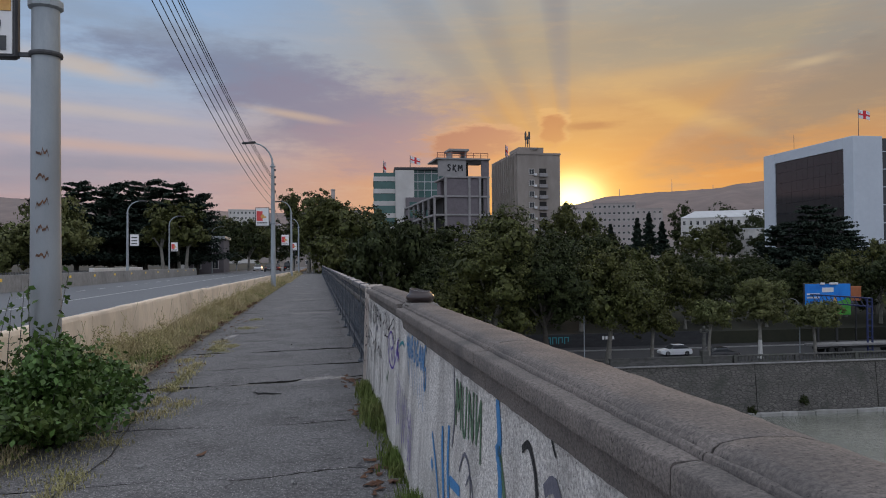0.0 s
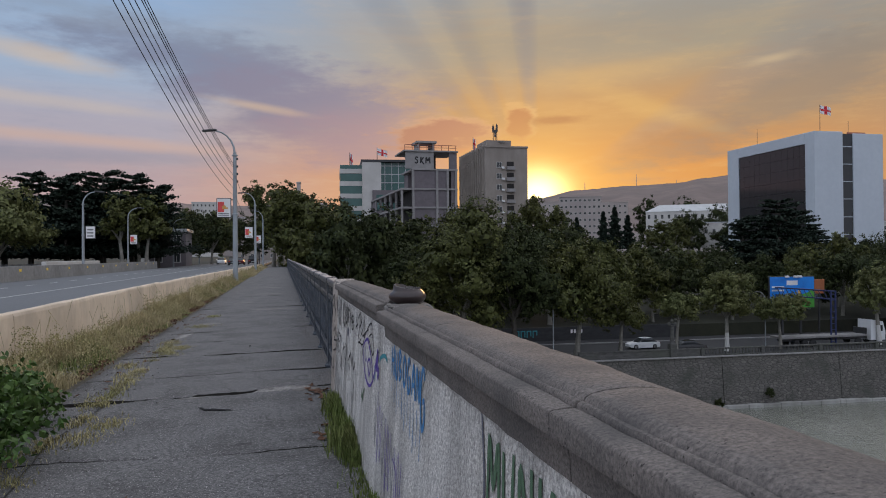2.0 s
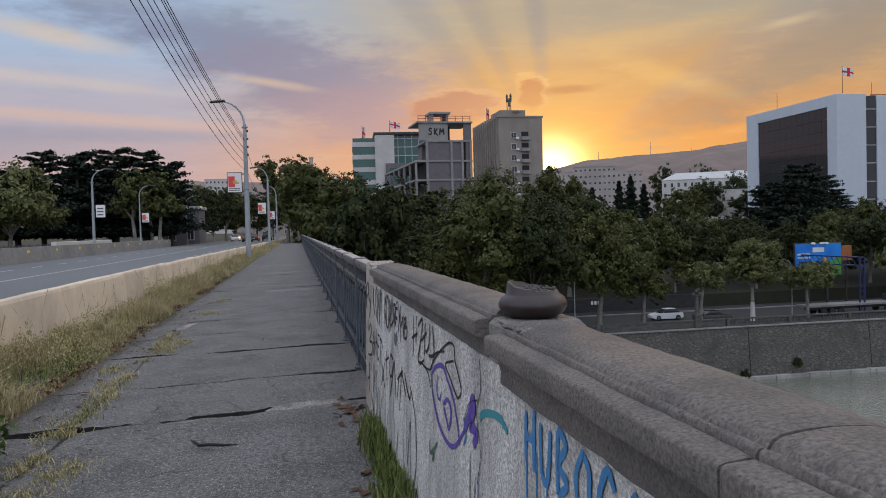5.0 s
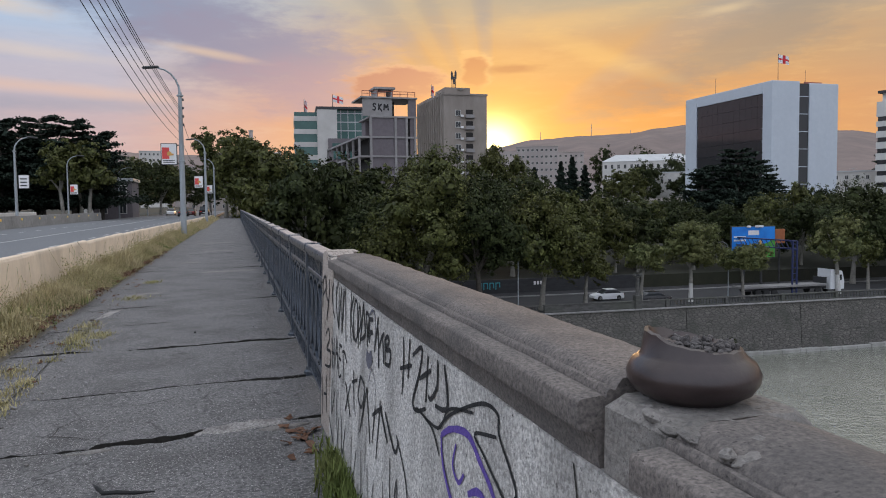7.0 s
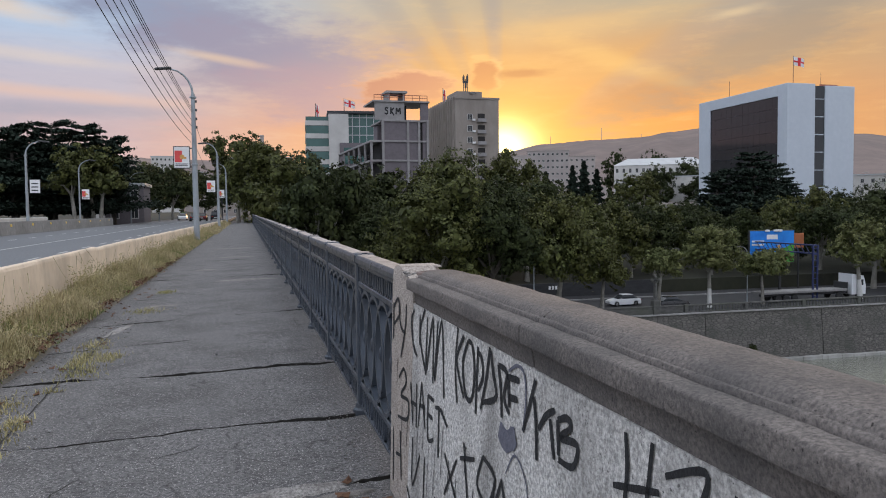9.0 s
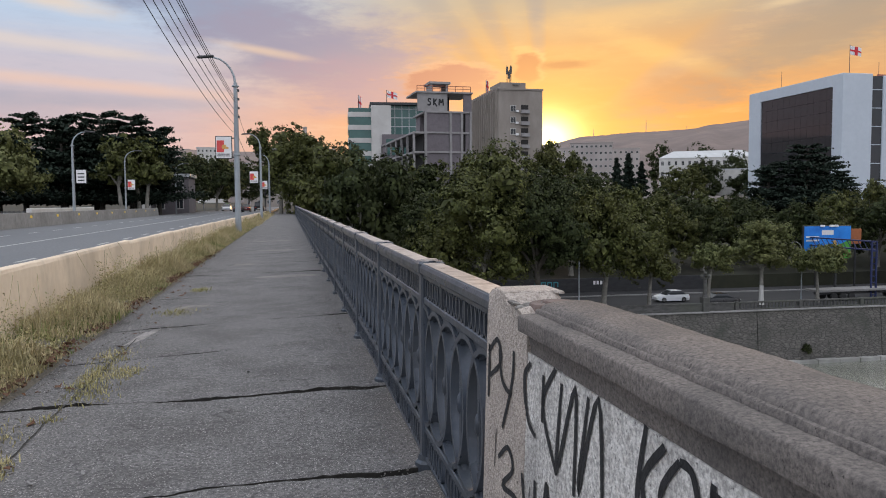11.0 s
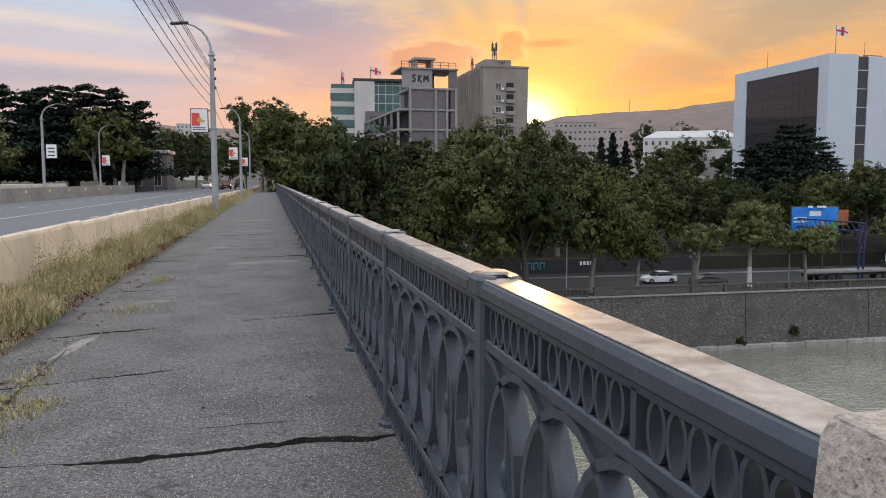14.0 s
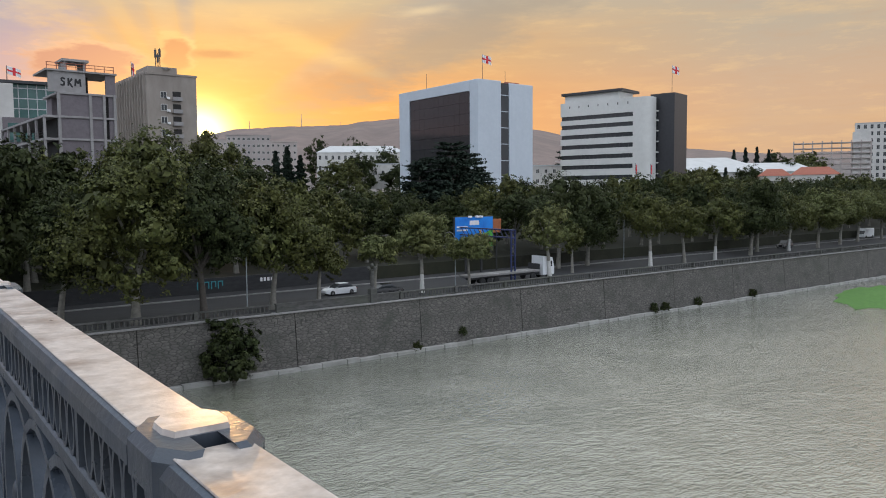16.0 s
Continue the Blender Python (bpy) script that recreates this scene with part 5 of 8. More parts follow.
    line("graffiti_tag", [(3.61, 0.82), (3.58, 0.85), (3.46, 0.88), (3.35, 0.89), (3.27, 0.87)], 0.026, "teal_paint")
    line("graffiti_tag", [(3.87, 0.77), (3.83, 0.72), (3.86, 0.67)], 0.016, "blue_paint")
    line("graffiti_tag", [(4.56, 0.5), (4.53, 0.45), (4.37, 0.54)], 0.018, "green_paint")
    line("graffiti_tag", [(4.53, 0.45), (4.44, 0.47), (4.48, 0.43)], 0.018, "green_paint")
    # spindly lettering low down
    for j in range(9):
        y = 3.75 - j * 0.125
        z = 0.62 - 0.02 * j
        line("graffiti_tag", [(y, z + 0.05 * rng.random()), (y - 0.04, z - 0.26), (y - 0.07, z - 0.36 + 0.1 * rng.random()), (y - 0.09, z - 0.05 + 0.06 * rng.random())], 0.012, "violet_paint" if j % 3 else "grey_paint")
    line("graffiti_tag", [(2.95, 0.42), (2.80, 0.36), (2.76, 0.10)], 0.011, "violet_paint")
    for pts in ([(5.30, 0.50), (5.22, 0.18), (5.16, 0.46), (5.08, 0.12)], [(5.20, 0.62), (5.00, 0.50), (4.92, 0.30), (4.98, 0.14)], [(5.42, 0.36), (5.36, 0.10)], [(6.30, 0.30), (6.24, 0.06), (6.12, 0.28)], [(5.98, 0.32), (5.94, 0.06)], [(5.80, 0.30), (5.72, 0.08), (5.62, 0.28)]):
        line("graffiti_tag", pts, 0.013, "black_paint")
    line("graffiti_tag", [(5.86, 0.68), (5.78, 0.76), (5.68, 0.70), (5.66, 0.56)], 0.008, "grey_paint")
    # green-grey scrawl, blue patches and the dark loop
    word(w, "MUNИ", 1.15, 0.74, 0.15, 0.22, 0.026, M["green_paint"])
    line("graffiti_tag", [(1.22, 1.0), (1.18, 0.80), (1.22, 0.62)], 0.020, "grey_paint")
    line("graffiti_tag", [(1.02, 0.56), (0.92, 0.66), (0.80, 0.62), (0.76, 0.52)], 0.018, "grey_paint")
    line("graffiti_tag", [(0.86, 0.54), (0.78, 0.60), (0.70, 0.52)], 0.016, "grey_paint")
    for pts, wd, c in (([(1.50, 0.66), (1.46, 0.52), (1.36, 0.32)], 0.06, "blue_paint"), ([(1.82, 0.56), (1.66, 0.44), (1.42, 0.20)], 0.035, "blue_paint"), ([(1.32, 0.70), (1.30, 0.50), (1.20, 0.30)], 0.055, "blue_paint"), ([(1.24, 0.46), (0.98, 0.48)], 0.05, "blue_paint"),
                       ([(1.80, 0.42), (1.74, 0.38)], 0.045, "blue_paint"), ([(0.34, 1.0), (0.30, 0.88), (0.30, 0.80)], 0.06, "blue_paint"), ([(0.34, 0.84), (0.28, 0.74), (0.28, 0.66)], 0.06, "blue_paint"), ([(0.30, 0.84), (0.22, 0.70), (0.12, 0.52)], 0.04, "green_paint"),
                       ([(0.0, 0.90), (-0.08, 0.93), (-0.16, 0.84), (-0.18, 0.68)], 0.028, "black_paint"), ([(-0.24, 0.84), (-0.34, 0.88), (-0.44, 0.76), (-0.48, 0.60)], 0.05, "grey_paint"), ([(-0.3, 1.0), (-0.34, 0.96)], 0.012, "black_paint"), ([(-0.6, 0.7), (-0.8, 0.82), (-1.0, 0.6), (-1.2, 0.8)], 0.04, "blue_paint")):
        line("graffiti_tag", pts, wd, c)


def oval(cy, cz, ry, rz, w, depth, n=20, x0=0.0):
    """An upright oval hoop of flat bar."""
    b = B()
    for i in range(n):
        a = 2 * math.pi * i / n
        for k in (1.0, -1.0):
            for d in (0, depth):
                b.v.append((x0 + d, cy + (ry + k * w / 2) * math.sin(a), cz + (rz + k * w / 2) * math.cos(a)))
    for i in range(n):
        p, q = i * 4, ((i + 1) % n) * 4
        b.f += [(p, q, q + 1, p + 1), (p + 2, p + 3, q + 3, q + 2), (p, p + 2, q + 2, q), (p + 1, q + 1, q + 3, p + 3)]
    return b


PITCH = 2.13


def railing_panel(y0, first=False, rough=False):
    """A post at its start and the run of cast ironwork after it."""
    n = PITCH
    label = "blue-grey cast-iron bridge railing with overlapping ovals" if not first else "short blue-grey cast-iron railing run beside the wall"
    r = thing("railing_panel", label, "railing", Matrix.Translation((0.605, y0, 0.0)), "bridge railing panels")
    ir = M["iron"]
    a = 0.045
    if not first:
        part("post", B().box(0.0, 0.085, -0.045, 0.045, 0.0, 1.13, 0.012), ir, r)
        part("post_foot", B().lathe([(0.075, -0.05), (0.078, 0.03), (0.062, 0.045), (0.055, 0.075)], 8, (0.042, 0, 0)), ir, r)
        # eight-sided cap, hollow where the run before it ends
        cap = B()
        ring = [(-0.016, -0.055), (0.012, -0.100), (0.030, -0.100), (0.030, -0.030), (0.088, -0.030), (0.088, -0.100), (0.104, -0.100), (0.134, -0.055), (0.134, 0.060), (0.104, 0.104), (0.012, 0.104), (-0.016, 0.060)]
        for zz, grow in ((1.112, -0.012), (1.124, 0.0), (1.172, 0.0), (1.186, -0.010)):
            cap.v += [(x + grow * (1 if x > 0.059 else -1), y + grow * (1 if y > 0 else -1) * (abs(y) > 0.04), zz) for x, y in ring]
        cap.f = [(q * 12 + i, q * 12 + (i + 1) % 12, q * 12 + 12 + (i + 1) % 12, q * 12 + 12 + i) for q in range(3) for i in range(12)] + [tuple(range(11, -1, -1)), tuple(range(36, 48))]
        pc = part("post_cap", cap, ir, r, "bevelled iron post cap, hollow at one end")
        plate = B()
        rim = [(0.022, -0.026), (0.098, -0.026), (0.106, 0.000), (0.106, 0.040), (0.088, 0.070), (0.030, 0.070), (0.012, 0.040), (0.012, 0.000)]
        for zz, k_ in ((1.184, 1.0), (1.194, 0.94)):
            plate.v += [(0.06 + (x - 0.06) * k_, 0.025 + (y - 0.025) * k_, zz) for x, y in rim]
        plate.f = [(i, (i + 1) % 8, 8 + (i + 1) % 8, 8 + i) for i in range(8)] + [tuple(range(7, -1, -1)), tuple(range(8, 16))]
        part("cap_plate", plate, M["rail_top"], pc, "worn plate, paled by painted sky sheen")
    part("handrail", B().run([(0.0, 1.115), (-0.010, 1.124), (-0.010, 1.152), (-0.002, 1.170), (0.008, 1.175), (0.106, 1.175), (0.116, 1.170), (0.120, 1.155), (0.120, 1.115)], 0.09 if not first else 0.005, n - 0.062), ir, r)
    # thin top skin: worn paint with sky sheen put into its colour
    part("handrail_top", B().box(0.004, 0.108, 0.09 if not first else 0.005, n - 0.062, 1.1745, 1.178, 0.0012), M["rail_top"], r, "worn paint on the flat handrail top, paled by painted sky sheen")
    part("mid_rail", B().box(0.012, 0.075, a, n - a, 0.945, 0.985, 0.006), ir, r)
    part("bottom_rail", B().box(0.012, 0.075, a, n - a, 0.215, 0.255, 0.006), ir, r)
    part("sill_rail", B().box(0.018, 0.07, a, n - a, 0.045, 0.075, 0.006), ir, r)
    part("top_bar", B().box(0.012, 0.085, a, n - a, 1.09, 1.115, 0.004), ir, r)
    k = 6
    span = (n - 2 * a) / k
    ov = oval(0, 0, span * 0.90, 0.338, 0.026, 0.062, 24 if not rough else 14)
    if rough:
        lat = B()
        for i in range(k - 1):
            lat.add([(p[0] + 0.012, p[1] + a + span * (i + 1), p[2] + 0.60) for p in ov.v], ov.f)
        for i in range(k):
            lat.box(0.03, 0.055, a + span * (i + 0.5) - 0.012, a + span * (i + 0.5) + 0.012, 0.26, 0.945)
        for i in range(20):
            y = a + (n - 2 * a) * (i + 0.5) / 20
            lat.box(0.02, 0.07, y - 0.012, y + 0.012, 0.985, 1.1).box(0.02, 0.07, y - 0.012, y + 0.012, 0.075, 0.215)
        part("lattice", lat, ir, r)["kind"] = "stuff"
        return r
    ome = fix(ov.mesh("oval", ir, True))
    for i in range(k - 1):
        part("oval", ome, None, r).location = (0.012, a + span * (i + 1), 0.60)
    for s, y in ((1, a), (-1, n - a)):
        half, m_ = B(), 10
        for i in range(m_ + 1):
            t0 = math.pi * i / m_
            half.v += [(d, y + s * (span * 0.90 + e) * math.sin(t0), 0.60 + (0.338 + e) * math.cos(t0)) for e in (-0.013, 0.013) for d in (0.012, 0.074)]
        half.f = [f for i in range(m_) for f in ((i * 4, i * 4 + 2, i * 4 + 6, i * 4 + 4), (i * 4 + 1, i * 4 + 5, i * 4 + 7, i * 4 + 3), (i * 4, i * 4 + 4, i * 4 + 5, i * 4 + 1), (i * 4 + 2, i * 4 + 3, i * 4 + 7, i * 4 + 6))]
        part("half_oval", half, ir, r)
    # solid webs between the ovals' heads, the bosses, the thin uprights
    bos = fix(B().lathe([(0.003, -0.050), (0.014, -0.030), (0.017, 0.0), (0.014, 0.030), (0.003, 0.050)], 8).mesh("boss", ir, True))
    upr = B().box(0.030, 0.052, -0.014, 0.014, 0.255, 0.945).mesh("upright", ir)
    for i in range(k):
        y = a + span * (i + 0.5)
        part("boss", bos, None, r).location = (0.030, y, 0.60)
        part("upright", upr, None, r).location = (0, y, 0)
    c = span * 0.30
    for zz, sg in ((0.945, -1), (0.255, 1)):
        web = B().add([(0.028, -c, 0), (0.028, c, 0), (0.028, 0, sg * 0.10), (0.05, -c, 0), (0.05, c, 0), (0.05, 0, sg * 0.10)], [(0, 1, 2), (3, 5, 4), (0, 2, 5, 3), (1, 4, 5, 2), (0, 3, 4, 1)])
        wme = fix(web.mesh("corner_web", ir))
        for i in range(k):
            part("corner_web", wme, None, r).location = (0, a + span * (i + 0.5), zz)
    # small ovals of the friezes, in groups with a mullion between
    so = fix(oval(0, 0, 0.031, 0.056, 0.012, 0.055, 12).mesh("frieze_oval", ir, True))
    sb = fix(oval(0, 0, 0.031, 0.068, 0.012, 0.050, 10).mesh("base_oval", ir, True))
    mul = B().box(0.012, 0.08, -0.012, 0.012, 0.985, 1.10).mesh("mullion", ir)
    groups = 4
    gl = (n - 2 * a) / groups
    for g in range(groups):
        if g:
            part("mullion", mul, None, r).location = (0, a + gl * g, 0)
        for i in range(6):
            y = a + gl * g + 0.045 + (gl - 0.09) * (i + 0.5) / 6
            part("frieze_oval", so, None, r).location = (0.016, y, 1.042)
            part("base_oval", sb, None, r).location = (0.018, y, 0.145)
    return r


build_parapet()
FIRST_POST = 9.22
first = railing_panel(FIRST_POST - PITCH, True)
# the run beside the wall is shorter: what lies inside the end pillar is left off
for o in list(first.children):
    if o.name.split(".")[0] in ("oval", "boss", "upright", "mullion", "frieze_oval", "base_oval", "corner_web") and o.location.y + first.location.y < WALL_Y1 + 0.06:
        bpy.data.objects.remove(o)
for o in first.children:
    if o.data.vertices and o.name.split(".")[0] in ("handrail", "handrail_top", "mid_rail", "bottom_rail", "sill_rail", "top_bar", "half_oval"):
        lim = WALL_Y1 - 0.02 - first.location.y
        if o.name.split(".")[0] in ("half_oval",):
            bm = bmesh.new()
            bm.from_mesh(o.data)
            bmesh.ops.delete(bm, geom=[v for v in bm.verts if v.co.y < lim], context="VERTS")
            bm.to_mesh(o.data)
            bm.free()
        else:
            for v in o.data.vertices:
                v.co.y = max(v.co.y, lim)
            o.data.update()
near = railing_panel(FIRST_POST)
for i in range(1, 8):
    copy_thing(near, Matrix.Translation((0.605, FIRST_POST + PITCH * i, 0)))
far = railing_panel(FIRST_POST + PITCH * 8, rough=True)
for i in range(9, 50):
    copy_thing(far, Matrix.Translation((0.605, FIRST_POST + PITCH * i, 0)))
# ---------------------------------------------------------------- trees
def cards(centres, size, rng, flat=0.0, droop=0.25, facing=None):
    """Small folded leaf clumps at the given places, as one mesh's corners and faces; they may face outwards from their bough."""
    n = len(centres)
    d = rng.normal(size=(n, 3))
    if facing is not None:
        d = facing + 0.42 * d
    d[:, 2] = d[:, 2] * (1 - flat) + flat * 2.0
    d /= np.linalg.norm(d, axis=1)[:, None]
    r = rng.normal(size=(n, 3))
    u = np.cross(d, r)
    u /= np.linalg.norm(u, axis=1)[:, None]
    v = np.cross(d, u)
    s = (size * rng.uniform(0.6, 1.35, n))[:, None]
    c = np.asarray(centres)
    quad = np.stack([c - u * s, c - v * s * 0.62 + d * s * droop, c + u * s, c + v * s * 0.62 + d * s * droop], axis=1)
    return quad.reshape(-1, 3)


def leaf_mesh(name, pts, mat):
    me = bpy.data.meshes.new(name)
    n = len(pts) // 4
    me.vertices.add(len(pts))
    me.vertices.foreach_set("co", pts.astype(np.float32).ravel())
    me.loops.add(n * 4)
    me.loops.foreach_set("vertex_index", np.arange(n * 4, dtype=np.int32))
    me.polygons.add(n)
    me.polygons.foreach_set("loop_start", np.arange(0, n * 4, 4, dtype=np.int32))
    me.materials.append(mat)
    me.update()
    me.validate()
    return me


def broad_tree(seed, height, radius, stem, mat, bark, leaves=5200, size=0.30, base_wash=False, label="broad-leaved plane tree with a full green crown", lean=0.0):
    """Tapered trunk, forking limbs, and a crown of leaf clumps in uneven lobes with gaps."""
    rng = np.random.default_rng(seed)
    r = random.Random(seed)
    t = thing("tree", label, "tree", Matrix.Translation((0, 0, -500)), "")
    th = 0.018 * height + 0.05
    bend = Vector((r.uniform(-0.4, 0.4) + lean, r.uniform(-0.4, 0.4), 0))
    trunk = B()
    fork = Vector((bend.x, bend.y, stem))
    path = [(0, 0, -0.3), (bend.x * 0.2, bend.y * 0.2, stem * 0.3), (bend.x * 0.5, bend.y * 0.5, stem * 0.65), tuple(fork)]
    trunk.tube(path, [th * 1.5, th * 1.1, th * 0.95, th * 0.85], 10)
    lobes = []
    k = r.randint(6, 8)
    ch = height - stem
    for i in range(k):
        a = 2 * math.pi * (i + r.uniform(-0.3, 0.3)) / k
        q = radius * r.uniform(0.45, 0.72)
        z = stem + ch * r.uniform(0.18, 0.62)
        tip = Vector((bend.x + q * math.cos(a), bend.y + q * math.sin(a), z))
        mid = fork.lerp(tip, 0.5) + Vector((0, 0, 0.10 * ch))
        trunk.tube([tuple(fork), tuple(mid), tuple(tip)], [th * 0.6, th * 0.38, th * 0.12], 6)
        lobes.append((tip, radius * r.uniform(0.36, 0.52)))
    top = Vector((bend.x + r.uniform(-0.2, 0.2) * radius, bend.y, stem + ch * 0.70))
    trunk.tube([tuple(fork), tuple(fork.lerp(top, 0.5)), tuple(top)], [th * 0.7, th * 0.45, th * 0.12], 6)
    lobes.append((top, radius * 0.50))
    for i in range(14):
        a, q = r.uniform(0, 6.28), radius * r.uniform(0.15, 0.80)
        lobes.append((Vector((bend.x + q * math.cos(a), bend.y + q * math.sin(a), stem + ch * (r.uniform(0.10, 0.92) - 0.26 * (q / radius) ** 2))), radius * r.uniform(0.26, 0.42)))
    part("trunk", trunk, bark, t, smooth=True)
    if base_wash:
        part("limewash", B().tube([(0, 0, -0.2), (bend.x * 0.2, bend.y * 0.2, stem * 0.3), (bend.x * 0.42, bend.y * 0.42, stem * 0.55)], [th * 1.52, th * 1.14, th * 1.02], 10), M["lime"], t, "whitewashed lower trunk", smooth=True)
    pts, out = [], []
    w = np.array([q ** 2 for _, q in lobes])
    for (c, q), m_ in zip(lobes, (leaves * w / w.sum()).astype(int)):
        twigs = max(3, m_ // 26)
        d = rng.normal(size=(twigs, 3))
        d /= np.linalg.norm(d, axis=1)[:, None]
        rad = q * rng.uniform(0.55, 1.08, twigs)[:, None]
        tw = np.array(c) + d * rad * np.array([1.0, 1.0, 0.82 * min(1.3, ch / (1.6 * radius))])
        pick = tw[rng.integers(0, twigs, m_)]
        away = rng.normal(size=(m_, 3))
        away *= np.where(np.sum(away * (pick - np.array(c)), axis=1) < 0, -0.6, 1.0)[:, None]
        pts.append(pick + away * 0.16 * q * np.array([1, 1, 0.75]))
        out.append((pick - np.array(c)) / q + 0.45 * away + np.array([0, 0, 0.15]))
    pts, out = np.concatenate(pts), np.concatenate(out)
    out /= np.maximum(np.linalg.norm(out, axis=1), 1e-6)[:, None]
    top_z = np.quantile(pts[:, 2], 0.998)
    pts[:, 2] = stem * 0.9 + (pts[:, 2] - stem * 0.9) * (height - stem * 0.9) / max(0.1, top_z - stem * 0.9)
    # dense inner foliage, so that the crown is not seen through everywhere
    core = []
    sz = (height - stem * 0.9) / max(0.1, top_z - stem * 0.9)
    for c, q in lobes:
        cc = np.array([c.x, c.y, stem * 0.9 + (c.z - stem * 0.9) * sz])
        m_ = 110
        d = rng.normal(size=(m_, 3))
        d /= np.linalg.norm(d, axis=1)[:, None]
        core.append(cards(cc + d * q * 0.55 * rng.random((m_, 1)) ** 0.4, q * 0.17, rng, 0.0, 0.25, d))
    part("crown", leaf_mesh("crown", np.concatenate([cards(pts, size, rng, 0.0, 0.25, out)] + core), mat), None, t)
    return t


def cedar(seed, height, radius, label="dark cedar with flat tiers of needles"):
    rng = np.random.default_rng(seed)
    r = random.Random(seed)
    t = thing("cedar_tree", label, "tree", Matrix.Translation((0, 0, -500)))
    b, pts = B(), []
    b.tube([(0, 0, -0.3), (0.1, 0.1, height * 0.5), (0.2, 0, height)], [height * 0.028, height * 0.018, 0.05], 8)
    n = 15
    for i in range(n):
        f = i / (n - 1)
        z = height * (0.16 + 0.82 * f)
        reach = radius * (1 - 0.62 * f) * r.uniform(0.7, 1.1)
        for k in range(r.randint(3, 5)):
            a = r.uniform(0, 6.28)
            tip = (reach * math.cos(a), reach * math.sin(a), z + reach * r.uniform(0.02, 0.16))
            b.tube([(0.1, 0.05, z - 0.3), tip], [0.11, 0.03], 5)
            m_ = int(210 * (0.5 + reach / radius))
            u = rng.uniform(0.25, 1.08, m_)
            w = rng.normal(size=(m_, 3)) * np.array([0.16, 0.16, 0.045]) * reach
            pts.append(np.array([0.1, 0.05, z - 0.15]) + u[:, None] * (np.array(tip) - np.array([0.1, 0.05, z - 0.3])) + w * (0.5 + u[:, None] * 0.8))
    pts = np.concatenate(pts)
    part("trunk", b, M["bark_dark"], t, smooth=True)
    part("crown", leaf_mesh("crown", cards(pts, 0.26, rng, flat=0.6), M["needle"]), None, t)
    return t


def cone_tree(seed, height, radius, label="slim dark conifer among distant houses"):
    rng = np.random.default_rng(seed)
    t = thing("conifer", label, "tree", Matrix.Translation((0, 0, -500)))
    part("trunk", B().tube([(0, 0, -0.2), (0, 0, height * 0.95)], [height * 0.025, 0.03], 7), M["bark_dark"], t)
    m_ = 1500
    u = rng.uniform(0.06, 1, m_)
    a = rng.uniform(0, 6.28, m_)
    q = radius * (1 - u) ** 0.8 * (0.75 + 0.35 * np.sin(u * 40 + a)) * rng.uniform(0.6, 1.05, m_) + 0.05
    part("crown", leaf_mesh("crown", cards(np.stack([q * np.cos(a), q * np.sin(a), u * height], 1), 0.045 * height ** 0.9, rng, flat=0.2), M["needle"]), None, t)
    return t


def place(proto, used, x, y, z, s=1.0, turn=0.0, sz=None):
    """The prototype itself the first time, a copy after that."""
    m_ = Matrix.LocRotScale((x, y, z), Euler((0, 0, turn)), (s, s, sz or s))
    if proto.name not in used:
        used.add(proto.name)
        proto.matrix_basis = m_
        return proto
    o = copy_thing(proto, m_)
    o.matrix_basis = m_
    return o


used = set()
# the row by the river: place, crown top, radius, stem, leaf, bark, limewash
ROW = [(14.6, 92.0, 2.2, 3.6, 4.2, "leaf_dark", "bark", 0), (20.4, 86.2, 7.9, 6.3, 4.6, "leaf", "bark", 0), (26.9, 85.2, 4.9, 4.9, 5.0, "leaf_dark", "bark_dark", 0), (35.2, 87.0, 3.2, 4.8, 4.0, "leaf", "bark", 0), (40.9, 87.0, -1.9, 2.9, 3.9, "leaf", "bark", 0),
       (48.8, 87.6, -3.5, 2.4, 4.2, "leaf_light", "bark", 0), (56.1, 87.8, -0.9, 3.6, 4.3, "leaf_light", "bark", 1), (64.2, 88.2, -3.9, 3.0, 3.8, "leaf_light", "bark", 0), (79.7, 88.6, 0.2, 3.0, 4.8, "leaf_light", "bark", 1), (88.0, 92.0, -3.0, 2.4, 4.0, "leaf", "bark", 0),
       (91.5, 98.6, 4.6, 5.4, 4.6, "leaf_dark", "bark", 0), (99.0, 99.0, 3.6, 5.0, 4.6, "leaf_dark", "bark", 0), (106.0, 91.0, 1.4, 4.2, 4.6, "leaf", "bark", 1), (115.5, 91.0, 0.2, 3.8, 4.6, "leaf", "bark", 0), (124.4, 90.8, 0.6, 4.0, 4.6, "leaf", "bark", 1),
       (138.0, 92.0, 3.4, 6.0, 4.6, "leaf_dark", "bark", 0), (147.0, 96.0, 4.0, 5.8, 4.6, "leaf", "bark", 0), (154.0, 93.0, 0.4, 4.0, 4.6, "leaf", "bark", 1), (166.0, 93.0, 2.0, 4.8, 4.6, "leaf_light", "bark", 0), (180.0, 95.0, 1.0, 4.8, 4.8, "leaf", "bark", 0), (193.0, 97.0, 1.5, 5.0, 4.8, "leaf_light", "bark", 0), (208.0, 98.0, 1.8, 5.4, 4.8, "leaf", "bark", 0)]
for i, (x, y, top, rad, stem, lf, bk, wash) in enumerate(ROW):
    big = rad > 4.5
    lab = "tall plane tree with a broad olive-green crown beside the river road" if big else "young plane tree with a thin yellow-green crown beside the river road"
    t = broad_tree(100 + i, top - QUAY, rad * (1.2 if big else 1.12), stem, M[lf], M[bk], int(560 * rad ** 2) + 1600, 0.17 if big else 0.14, bool(wash), lab, lean=0.9 if i == 0 else 0.0)
    t.matrix_basis = Matrix.Translation((x, y, QUAY))

